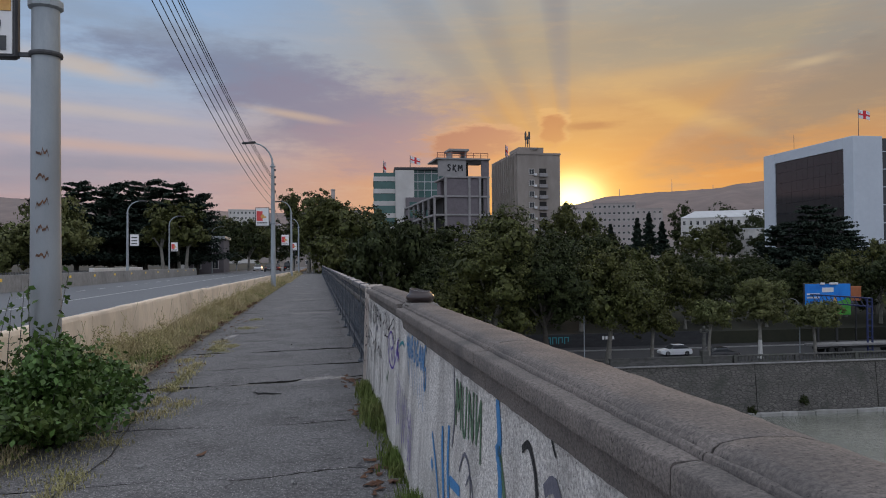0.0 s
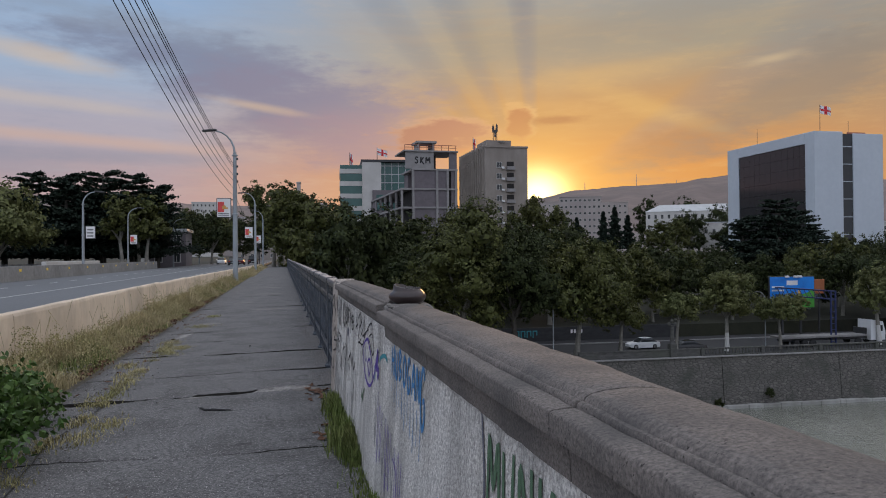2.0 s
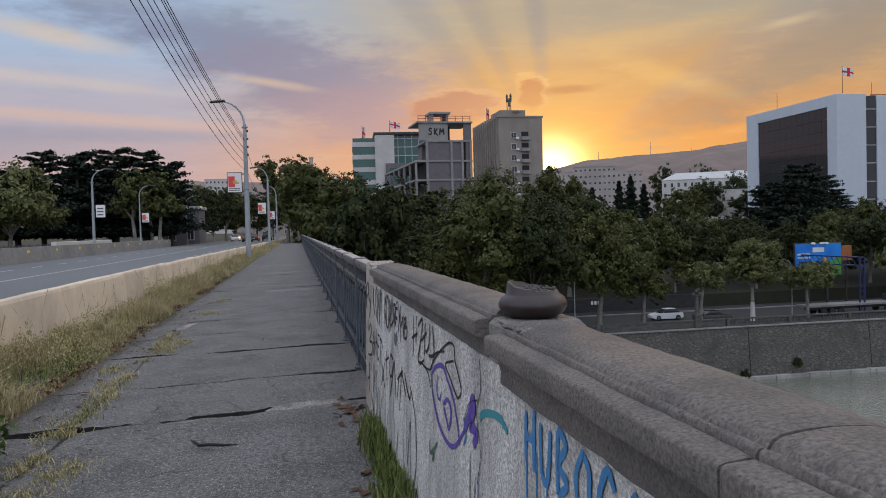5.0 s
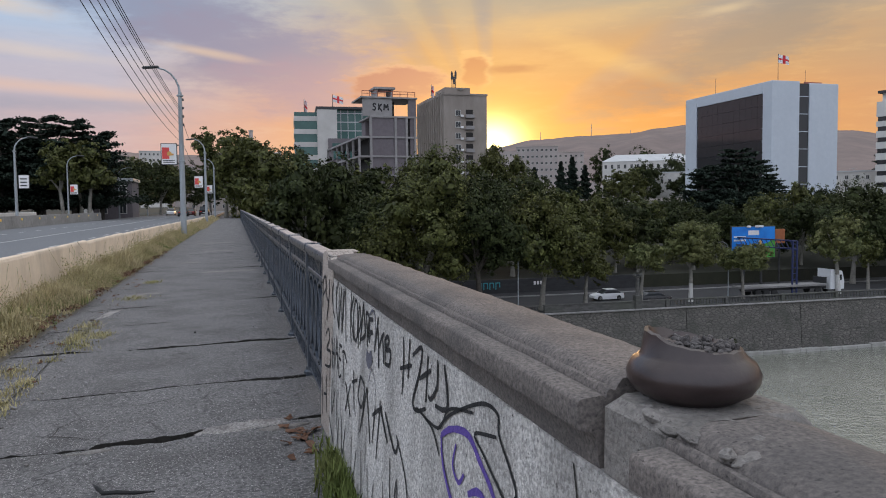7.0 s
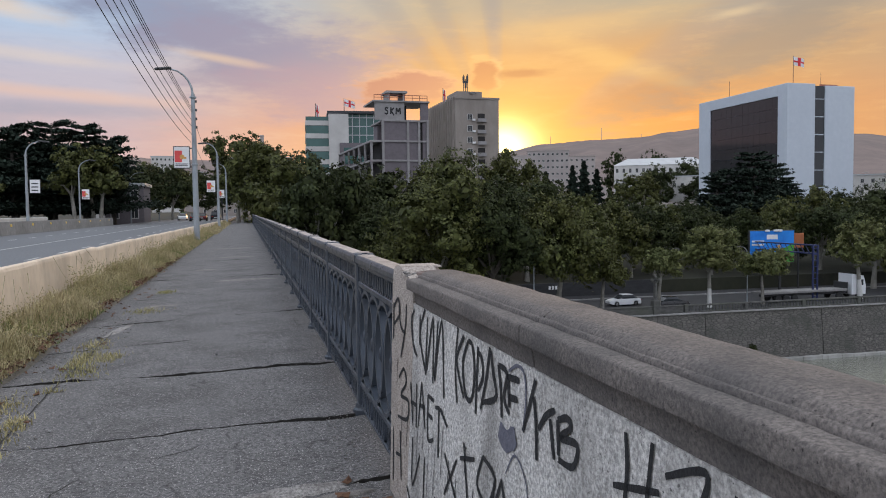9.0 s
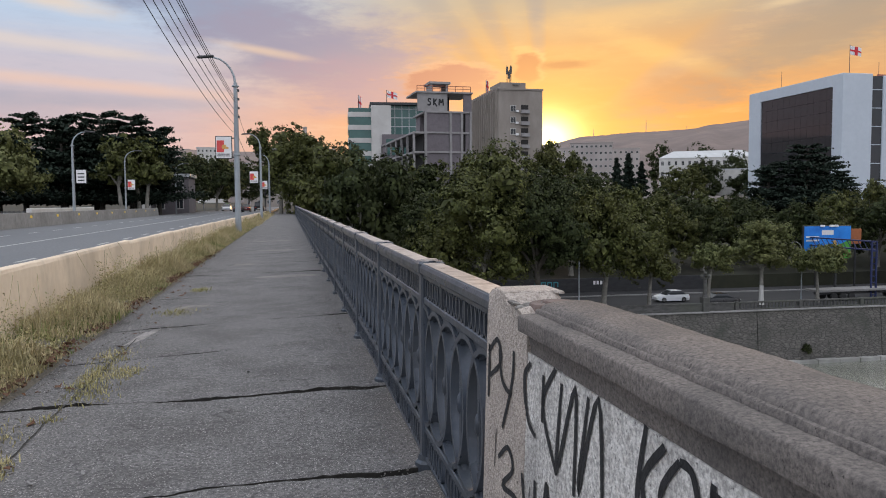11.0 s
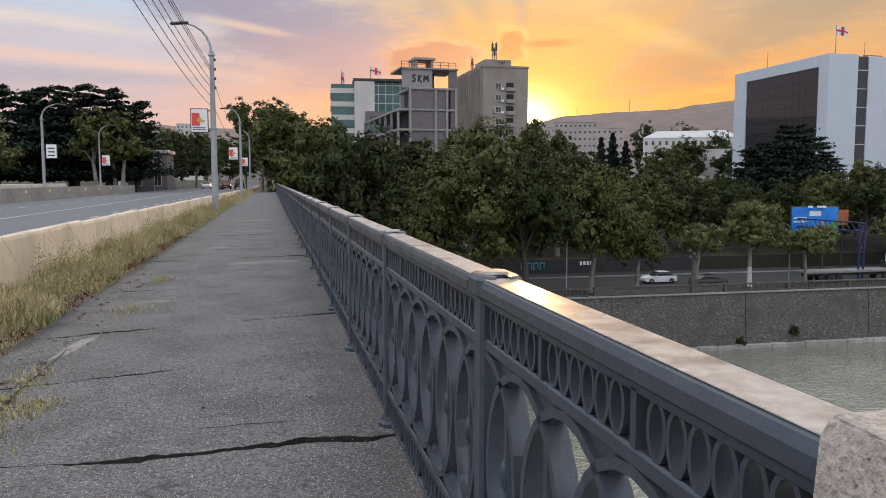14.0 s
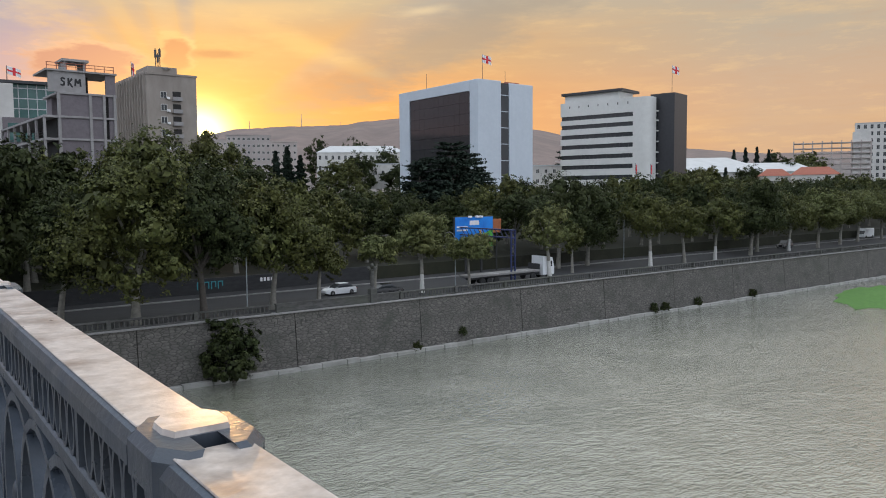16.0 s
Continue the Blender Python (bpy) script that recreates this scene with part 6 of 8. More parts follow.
# the wood behind: five kinds, copied
PARK = [broad_tree(300 + i, 15, 5.6, 4.0, M[c], M["bark"], 6000, 0.24, False, "park tree with a dense dark green crown") for i, c in enumerate(("leaf", "leaf_dark", "leaf", "leaf_dark", "leaf_dark"))]
rng = random.Random(21)


def crown_line(x):
    pts = [(5, 9.0), (20, 8.5), (30, 9.6), (38, 7.0), (46, 6.4), (56, 4.6), (64, 3.8), (72, 2.2), (84, 3.4), (95, 5.0), (105, 3.6), (115, 3.0), (128, 5.6), (142, 6.2), (157, 7.4), (170, 5.0), (186, 5.2), (240, 6.5)]
    for (x0, h0), (x1, h1) in zip(pts, pts[1:]):
        if x <= x1:
            return h0 + (h1 - h0) * (x - x0) / (x1 - x0)
    return 6.0


for row, (y0, x0, x1, step, drop) in enumerate(((107.5, 16, 240, 7.6, 2.2), (117, 12, 260, 8.2, 0.5), (131, 22, 290, 11.0, 0.2), (150, 36, 330, 18.0, 0.0))):
    x = x0
    while x < x1:
        px, py = x + rng.uniform(-1.6, 1.6), y0 + rng.uniform(-2.5, 2.5)
        z = ground_height(px, py)
        top = crown_line(px * 107 / (py - 8)) * (0.85 + 0.15 * py / 115) - drop + rng.uniform(-1.3, 0.7)
        s = max(0.55, (top - z) / 15)
        if not (142 < px < 176 and py > 180):
            place(PARK[rng.randrange(5)], used, px, py, z, min(s, 1.15) * rng.uniform(0.85, 1.05), rng.uniform(0, 6.28), s)
        x += step * rng.uniform(0.8, 1.2)
# by the bridge's far end
for i, (x, y, z, top, s) in enumerate(((8.8, 99.5, -11.1, 8.4, 1.05), (13.5, 104.5, -9, 7.0, 0.95), (5.2, 112, -6, 9.0, 1.0), (4.2, 121, -1, 11.8, 0.95), (9.5, 122, -4, 10.6, 1.05), (15, 128, -6, 9.8, 1.05), (6, 140, 0, 12.0, 1.0), (-1.4, 121, -0.3, 13.4, 0.88), (1.0, 133, -0.3, 13.2, 0.9), (-0.6, 150, -0.3, 12.5, 0.9), (3.5, 165, -0.3, 12, 1.0), (0, 185, -0.3, 12, 1.0),
                                       (-50, 114, -0.3, 9.0, 1.1), (-57, 112, -0.3, 11, 1.2), (-19, 150, -0.3, 10.0, 0.85), (-20, 164, -0.3, 11.6, 0.95), (-15.5, 176, -0.3, 11.8, 0.85), (-21, 182, -0.3, 12.6, 0.95), (-15, 198, -0.3, 13, 0.95), (-24, 210, -0.3, 14, 1.1), (-14, 230, -0.3, 14.5, 1.1), (-8, 260, -0.3, 15, 1.3))):
    place(PARK[(i * 3 + 1) % 5], used, x, y, z, s, i * 1.7, (top - z) / 15)
for sd, x, y, top, rad in ((365, -35.6, 105.5, 11.4, 7.2), (366, -46.0, 106.0, 10.6, 6.6)):
    t = broad_tree(sd, top, rad, 2.2, M["leaf_light"], M["bark"], 11000, 0.24, False, "broad bright green tree beside the far footway")
    t.matrix_basis = Matrix.Translation((x, y, -0.3))
pair = broad_tree(360, 10.9, 3.3, 4.2, M["leaf"], M["bark"], 3400, 0.24, False, "slender plane tree beside the road with a pale trunk")
for x, y, h in ((-21.8, 112, 1.0), (-18.9, 113, 1.0), (-20.4, 116.5, 0.92)):
    place(pair, used, x, y, -0.3, 1.0, x, h)
ced = [cedar(500 + i, 15, 5.5) for i in range(3)]
for i, (x, y, top, s) in enumerate(((-36.5, 122, 14.2, 1.0), (-31.0, 120, 13.9, 1.1), (-26.4, 122, 14.3, 0.95), (-22.2, 121, 14.0, 1.05), (-18.8, 123, 12.6, 0.9), (-28.5, 128, 12.5, 1.3), (-33.5, 130, 12, 1.3), (-23, 130, 12.0, 1.3), (-42, 128, 12, 1.2))):
    place(ced[i % 3], used, x, y, -0.3, s, i * 2.1, (top + 0.3) / 15)
for i, (x, y, top, s) in enumerate(((108.5, 150, 13.2, 1.45), (101, 152, 9.5, 1.3), (116, 154, 10.5, 1.3), (123, 158, 8.0, 1.2), (262, 205, 17, 1.3), (332, 330, 25, 1.9))):
    z = ground_height(x, y)
    place(ced[i % 3], used, x, y, z, s, i * 1.3, (top - z) / 15)
con = cone_tree(600, 12, 2.2)
for i, (x, y, top, s) in enumerate(((146, 330, 21, 1.9), (154, 335, 23.5, 2.2), (139, 345, 19, 1.8), (163, 340, 20, 2.0), (300, 240, 15, 1.2), (345, 250, 15, 1.3), (372, 250, 17, 1.4), (520, 330, 33, 2), (505, 330, 31, 2), (535, 330, 34, 2), (560, 335, 33, 2), (262, 250, 17, 1.6))):
    place(con, used, x, y, 3.0 if y > 250 else 0, s, i, (top - 3) / 12)
for i, (x, y, top, s) in enumerate(((190, 330, 22, 1.5), (205, 320, 17, 1.4), (178, 322, 18, 1.5), (160, 300, 16, 1.4), (215, 345, 26, 1.5), (240, 420, 36, 1.8), (222, 430, 37, 1.7), (262, 190, 10, 1.1), (300, 215, 11, 1.3), (330, 240, 13, 1.3), (395, 250, 16, 1.5), (420, 240, 19, 1.6), (452, 250, 22, 1.8), (480, 260, 26, 1.8), (470, 360, 32, 2.2), (430, 370, 30, 2.2), (590, 350, 34, 2.2), (62, 185, 16.5, 1.1), (70, 188, 14, 1.0))):
    z = min(4.0, ground_height(x, y))
    place(PARK[(i * 2 + 1) % 5], used, x, y, z, s, i * 0.9, (top - z) / 15)
bush = broad_tree(700, 6.4, 3.2, 0.2, M["leaf_dark"], M["bark_dark"], 3600, 0.20, False, "dense green shrub growing out of the embankment wall")
bush.matrix_basis = Matrix.Translation((28.6, EDGE - 0.4, WATER + 0.2))
bush2 = broad_tree(701, 2.2, 1.3, 0.2, M["leaf_dark"], M["bark_dark"], 700, 0.14, False, "small shrub at the foot of the embankment wall")
for x, z in ((58.5, WATER + 1.2), (51.5, WATER + 0.2), (96, WATER + 0.3), (98.5, WATER + 0.2), (107, WATER + 0.2), (123, WATER + 0.2)):
    place(bush2, used, x, EDGE - 0.1, z, 0.7 if x > 90 else 0.5, x)


# ---------------------------------------------------------------- buildings
def window_grid(parent, origin, along, cols, rows, w, h, dx, dz, normal, frame_m, pane_m, depth=0.12):
    """Windows on a facade: each a frame with a pane set back in it."""
    o, a, nn = Vector(origin), Vector(along).normalized(), Vector(normal).normalized()
    rot = Matrix((a, nn, Vector((0, 0, 1)))).transposed()
    fr = B()
    for p, s in (((0, 0, h / 2), (w + 0.16, depth, 0.12)), ((0, 0, -h / 2), (w + 0.16, depth, 0.12)), ((-w / 2, 0, 0), (0.12, depth, h)), ((w / 2, 0, 0), (0.12, depth, h)), ((0, 0, 0), (0.07, depth * 0.7, h))):
        fr.obox(rot @ Vector(p), s, rot)
    fme = fr.mesh("window", frame_m)
    pme = B().obox((0, 0, 0), (w, 0.03, h), rot).mesh("pane", pane_m)
    for r_ in range(rows):
        for c in range(cols):
            wn = part("window", fme, None, parent)
            wn.location = o + a * (c * dx) + Vector((0, 0, r_ * dz)) + nn * 0.03
            part("pane", pme, None, wn, "").location = nn * 0.02


def flag(x, y, z, h, label, limp=False, grow=1.0):
    f = thing("flagpole", label, "flag", Matrix.Translation((x, y, z)))
    part("pole", B().tube([(0, 0, 0), (0, 0, h)], [0.10, 0.06], 6), M["steel"], f)
    n, b = 10, B()
    w, t = (2.6 * grow, 1.7 * grow) if not limp else (0.7, 3.2)
    for i in range(n + 1):
        u = i / n
        y_ = 0.25 * math.sin(u * 7)
        for v in (0, 0.4, 0.6, 1):
            b.v.append((0.1 + u * w, y_, h - 0.1 - v * t - u * 0.7))
    quads = [(i, k, (i * 4 + k, i * 4 + k + 1, i * 4 + k + 5, i * 4 + k + 4)) for i in range(n) for k in range(3)]
    m_ = len(b.v)
    front, rear = list(b.v), [(p[0], p[1] + 0.03, p[2]) for p in b.v]
    edge = [i * 4 for i in range(n + 1)] + [n * 4 + 1, n * 4 + 2] + [i * 4 + 3 for i in range(n, -1, -1)] + [2, 1]
    b.v = front + rear
    b.f = [q for _, _, q in quads] + [tuple(i + m_ for i in reversed(q)) for _, _, q in quads]
    b.f += [(p, p + m_, q + m_, q) for p, q in zip(edge, edge[1:] + edge[:1])]
    part("cloth", b, M["flag_white"], f)
    for nm, off in (("red_cross", -0.02), ("red_cross", 0.05)):
        rd = B()
        rd.v = [(p[0], p[1] + off, p[2]) for p in front]
        rd.f = [q for i, k, q in quads if k == 1 or i in (4, 5)]
        part(nm, rd, M["flag_red"], f)


def office_block_glass():
    b = thing("office_block", "white office block with a wall of dark mirror glass", "building")
    x0, x1, y0, y1, zt, zb = 147.2, 170.0, 187.6, 230.5, 35.8, -4.0
    part("wall", B().box(x0 + 0.8, x1, y0 + 4, y1, zb, zt - 1.2), M["bb_white"], b)
    part("corner_slab", B().box(x0, 156.5, y0, y0 + 4.0, zb, zt, 0.1), M["bb_white"], b)
    part("corner_slab", B().box(160.0, x1, y0 + 0.2, y0 + 4.0, zb, zt - 0.4, 0.1), M["bb_white"], b)
    part("glass_slot", B().box(156.5, 160.0, y0 + 0.55, y0 + 4.0, zb, zt - 0.5), M["dark_glass"], b)
    for z in (6.5, 11.5, 16.6, 21.6, 26.6, 31.6):
        part("slot_beam", B().box(156.5, 160.0, y0 + 0.40, y0 + 0.60, z - 0.10, z + 0.10), M["bb_white"], b)
    part("fin_wall", B().box(x0, x0 + 0.9, y1 - 6.2, y1, zb, zt, 0.08), M["bb_white"], b)
    part("eave", B().box(x0, x0 + 0.9, y0 + 4.0, y1 - 6.2, zt - 3.2, zt, 0.08), M["bb_white"], b)
    n, rows = 12, 11
    w, h = (y1 - 6.2 - y0 - 4.0) / n, (zt - 3.2 - zb) / rows
    for i in range(n):
        for j in range(rows):
            tl = 0.006 * noise.noise((i * 3.1, j * 2.7, 0))
            ya, za = y0 + 4.0 + i * w, zb + j * h
            q = B().add([(x0 + 0.35, ya + 0.03, za + 0.03), (x0 + 0.35 + tl * 2, ya + w - 0.03, za + 0.03), (x0 + 0.35 + tl * 3, ya + w - 0.03, za + h - 0.03), (x0 + 0.35 + tl, ya + 0.03, za + h - 0.03),
                         (x0 + 0.5, ya + 0.03, za + 0.03), (x0 + 0.5, ya + w - 0.03, za + 0.03), (x0 + 0.5, ya + w - 0.03, za + h - 0.03), (x0 + 0.5, ya + 0.03, za + h - 0.03)], [(0, 1, 2, 3), (4, 7, 6, 5), (0, 3, 7, 4), (1, 5, 6, 2), (0, 4, 5, 1), (3, 2, 6, 7)])
            part("glass_pane", q, M["dark_glass"], b)
    part("roof_rail", B().box(160, 166, 190, 190.2, zt - 0.6, zt + 0.3), M["roof_red"], b)
    flag(151, 190, zt, 8.0, "red and white flag on a tall pole on the office roof", grow=1.4)
    part("mast", B().tube([(162, 192, zt - 1.2), (162, 192, zt + 4.0)], 0.06, 5), M["steel"], b)
    part("mast", B().tube([(148.6, 216, zt - 0.2), (148.6, 216, zt + 5.0)], 0.07, 5), M["steel"], b)


def striped_block():
    ang = math.atan2(243.6 - 234.3, 238.9 - 200.0)
    b = thing("striped_office", "cream office block with bands of dark windows and a black end", "building", Matrix.Translation((243.6, 200.0, 0)) @ Matrix.Rotation(ang, 4, "Z"))
    zt, zb, ln = 38.6, -3.0, 40.0
    # local x: into the block, local y: along the banded front, from the near corner backwards
    levels = [zb, 6.6, 8.3, 10.9, 12.6, 15.1, 16.8, 19.3, 21.0, 23.5, 25.2, 27.6, 29.3, 31.3, 33.0, zt]
    for i in range(0, len(levels) - 1, 2):
        part("spandrel", B().box(0, 18, 3.2, ln, levels[i], levels[i + 1]), M["st_white"], b)
    for i in range(1, len(levels) - 1, 2):
        part("window_band", B().box(0.35, 17.6, 7.0, ln - 0.4, levels[i], levels[i + 1]), M["win"], b, "band of dark windows")
        for k in range(17):
            part("mullion", B().box(0.28, 0.36, 7.0 + k * 1.93, 7.12 + k * 1.93, levels[i], levels[i + 1]), M["black_clad"], b)
        part("pier", B().box(0, 3, 3.2, 7.0, levels[i], levels[i + 1]), M["st_white"], b)
    cor = B()
    for i in range(9):
        a = math.pi / 2 * i / 8
        cor.v += [(3.2 - 3.2 * math.cos(a), 3.2 - 3.2 * math.sin(a), zb), (3.2 - 3.2 * math.cos(a), 3.2 - 3.2 * math.sin(a), zt)]
    cor.v += [(3.2, 3.2, zb), (3.2, 3.2, zt)]
    cor.f = [(2 * i, 2 * i + 2, 2 * i + 3, 2 * i + 1) for i in range(8)] + [tuple([2 * i + 1 for i in range(9)] + [19])]
    part("rounded_corner", cor, M["st_white"], b, smooth=True)
    part("end_wall", B().box(3.2, 6.0, 0, 3.2, zb, zt), M["st_white"], b)
    for i in range(1, len(levels) - 1, 2):
        part("end_window", B().box(6.0, 7.2, -0.1, 3.2, levels[i] - 0.3, levels[i + 1]), M["win"], b)
        part("end_ledge", B().box(5.9, 7.6, -0.6, 3.2, levels[i + 1], levels[i + 1] + 0.5), M["st_white"], b)
    part("black_stair_tower", B().box(7.2, 19.5, -7.0, 3.0, zb, zt + 1.4), M["black_clad"], b, "black-clad stair tower")
    part("roof_house", B().box(2.0, 14, 14, ln - 1, zt, zt + 3.2), M["st_white"], b)
    part("roof_slab", B().box(0.6, 16, 12, ln, zt + 3.2, zt + 4.2), M["black_clad"], b, "dark overhanging roof slab")
    for k in range(7):
        part("vent", B().box(-0.05, 0.1, 9 + k * 4.4, 9.4 + k * 4.4, zt - 2.3, zt - 1.4), M["void"], b)
    flag(252, 196, zt, 12.0, "red and white flag on a tall pole on the striped block", grow=1.7)
    flag(206, 176, -2, 13.0, "limp red and white flag on a pole", limp=True)
    flag(214, 176, -2, 13.0, "limp red and white flag on a pole", limp=True)


def tower_block():
    b = thing("panel_tower", "brown-grey panel tower with a ribbed side and small balconies", "building", Matrix.Translation((57.0, 210.0, 0)) @ Matrix.Rotation(radians(1), 4, "Z"))
    w, d, zt, zb = 12.8, 27.0, 32.4, -2.0
    part("wall", B().box(0, w, 0, d, zb, zt, 0.05), M["tower"], b)
    part("parapet", B().box(-0.2, w + 0.2, -0.2, d + 0.2, zt, zt + 0.5), M["tower"], b)
    for k in range(12):
        y = 1.2 + k * 2.42
        part("rib", B().box(-0.55, 0, y, y + 0.4, zb, zt + 0.9), M["tower"], b)
        part("window_strip", B().box(-0.06, 0.02, y + 0.6, y + 1.9, zb + 6, zt - 1.2), M["win"], b)
        for j in range(9):
            part("spandrel", B().box(-0.12, 0.02, y + 0.4, y + 2.42, 3.4 + j * 3.2, 4.8 + j * 3.2), M["tower"], b)
    window_grid(b, (4.2, -0.05, 5.0), (1, 0, 0), 1, 8, 1.5, 1.6, 1, 3.2, (0, -1, 0), M["pale_house"], M["win"])
    for j in range(8):
        z = 3.6 + j * 3.2
        bal = part("balcony", B().box(6.3, 8.8, -0.9, 0, z, z + 0.15).box(6.3, 8.8, -0.92, -0.86, z + 0.15, z + 1.0), M["frame_con"], b)
        part("balcony_opening", B().box(6.5, 8.6, -0.06, 0.05, z + 0.2, z + 2.4), M["void"], b)
        part("air_conditioner", B().box(4.9, 5.7, -0.55, -0.05, z + 0.3, z + 0.9, 0.05), M["white"], b)
    part("roof_house", B().box(1.0, 8.5, 2, 12, zt + 0.5, zt + 2.4), M["tower"], b)
    for x, h in ((3.4, 7.2), (4.5, 7.4), (4.0, 6)):
        part("mast", B().tube([(x, 3, zt), (x, 3, zt + h)], 0.12, 5).box(x - 0.25, x + 0.25, 2.8, 3.2, zt + h - 2.4, zt + h - 0.4), M["steel"], b)
    part("dish", B().lathe([(0.1, 0), (0.7, 0.15), (1.1, 0.5)], 12, (5.6, 2, zt + 1.6)), M["roof_grey"], b)
    flag(54.5, 214, zt, 3.4, "small flag on the tower's roof", limp=True)


def concrete_frame():
    b = thing("unfinished_building", "unfinished concrete-framed building with open floors", "building", Matrix.Translation((25.4, 148.0, 0)) @ Matrix.Rotation(radians(3), 4, "Z"))
    fc = M["frame_con"]
    zs = [-4.0, 0.2, 3.8, 7.5, 11.2, 14.9, 18.8]
    # right block: frame with infill
    w = 9.2
    for z in zs[1:]:
        part("floor_beam", B().box(-0.2, w, -0.25, 10, z - 0.35, z, 0.02), fc, b)
    for x in (0, 4.9, 7.1, w - 0.35):
        part("column", B().box(x - 0.2, x + 0.25, -0.3, 0.2, -4, 18.8, 0.02), fc, b)
    for i in range(len(zs) - 1):
        part("infill", B().box(0.25, 4.7, 0.0, 0.25, zs[i], zs[i + 1] - 0.35), M["block"], b)
        part("infill", B().box(5.15, 6.9, 0.0, 0.25, zs[i], zs[i + 1] - 0.35), M["block"], b)
        part("dark_bay", B().box(7.35, 8.0, 0.3, 0.5, zs[i], zs[i + 1] - 0.35), M["void"], b)
        part("infill", B().box(7.9, w - 0.3, 0.0, 0.25, zs[i], zs[i + 1] - 0.35), M["block"], b)
    part("core", B().box(0.3, w - 0.3, 6, 9.5, -4, 18.5), M["block"], b)
    part("upper_wall", B().box(-1.4, 4.4, 0.3, 0.7, 18.8, 22.2), fc, b)
    part("upper_wall", B().box(7.6, w, 0.3, 0.7, 18.8, 22.2), M["block"], b)
    part("upper_slab", B().box(-1.8, w + 0.2, 0, 9, 22.2, 22.5), fc, b)
    part("upper_back", B().box(4.4, 6.0, 5, 5.3, 18.8, 22.2), M["void"], b)
    part("roof_house", B().box(1.6, 2.0, 2, 6, 22.5, 24.2).box(4.6, 5.0, 2, 6, 22.5, 24.2).box(1.2, 5.4, 1.6, 6.4, 24.2, 24.6), fc, b)
    for k in range(8):
        part("guard_post", B().box(-1.6 + k * 1.5, -1.5 + k * 1.5, 0.1, 0.2, 22.5, 23.6), M["roof_red"], b)
    part("guard_rail", B().box(-1.6, 9.0, 0.1, 0.2, 23.5, 23.6).box(-1.6, 9.0, 0.1, 0.2, 23.0, 23.08), M["roof_red"], b)
    # low wing with open floors, running back to the left
    wing = [-4.0, 0.2, 3.8, 7.5, 11.2, 14.9]
    for z in wing[1:]:
        part("wing_slab", B().box(-2.4, -0.2, -0.2, 10, z - 0.4, z, 0.02).box(-2.4, 4.2, 10.0, 36, z - 0.4, z, 0.02), fc, b)
        if z < 14:
            part("guard_rail", B().box(-2.42, -2.36, 0, 36, z + 0.95, z + 1.02).box(-2.42, -2.36, 0, 36, z + 0.5, z + 0.55), M["steel"], b)
    for k in range(7):
        part("wing_column", B().box(-2.4, -2.0, k * 5.9, k * 5.9 + 0.4, -4, 14.5, 0.02), fc, b)
    part("wing_back", B().box(-0.4, -0.2, 0.4, 10, -4, 14.5), M["void"], b)
    part("wing_back", B().box(3.6, 4.0, 10.0, 36, -4, 14.5), M["void"], b)
    for k in range(5):
        part("inner_column", B().box(1.0, 1.4, 10.6 + k * 5.6, 11.0 + k * 5.6, -4, 14.5), M["block"], b)
    tg = B()
    y = 0.4
    for ch in "SKM":
        for s in GLYPH[ch]:
            for p, q in zip(s, s[1:]):
                a, c = Vector((y + p[0] * 0.95, 19.9 + p[1] * 1.3)), Vector((y + q[0] * 0.95, 19.9 + q[1] * 1.3))
                d = (c - a).normalized() * 0.14
                tg.add([(a.x - d.y, 0.285, a.y + d.x), (a.x + d.y, 0.285, a.y - d.x), (c.x + d.y, 0.285, c.y - d.x), (c.x - d.y, 0.285, c.y + d.x)], [(0, 1, 2, 3)])
        y += 1.15
    part("graffiti_word", tg, M["black_paint"], b, "black painted letters SKM")


def glass_office():
    b = thing("glass_office", "modern office with green glass and pale panels", "building", Matrix.Translation((14.6, 196, 0)) @ Matrix.Rotation(radians(-4), 4, "Z"))
    part("glass_wing", B().box(0, 5.6, 0, 16, -2, 25.0), M["green_glass"], b)
    for j in range(8):
        part("floor_band", B().box(-0.12, 5.6, -0.12, 16, 0.4 + j * 3.2, 1.6 + j * 3.2), M["pale_house"], b)
    part("pale_core", B().box(5.6, 10.5, -1.0, 15, -2, 25.6, 0.05), M["pale_house"], b)
    part("green_top", B().box(10.5, 21.5, 2.5, 15, 17, 26.0), M["green_glass"], b)
    for j in range(4):
        part("glazing_bar", B().box(10.5, 21.5, 2.38, 2.5, 18.4 + j * 2.2, 18.6 + j * 2.2), M["roof_grey"], b)
    for j in range(6):
        part("glazing_bar", B().box(11.6 + j * 1.8, 11.75 + j * 1.8, 2.4, 2.5, 17, 26), M["roof_grey"], b)
    part("lower_wing", B().box(8.2, 21.5, -1.6, 2.4, -2, 18.4), M["block"], b)
    part("lower_glass", B().box(9.2, 21.0, -1.75, -1.6, 13.2, 17.2), M["green_glass"], b)
    part("roof_slab", B().box(5.4, 19, 1, 14, 26.0, 26.6), M["black_clad"], b)
    flag(17.2, 197, 25, 3.4, "small flag on the glass office roof", limp=True)
    flag(24.2, 196, 26.4, 3.2, "small flag on the glass office roof")


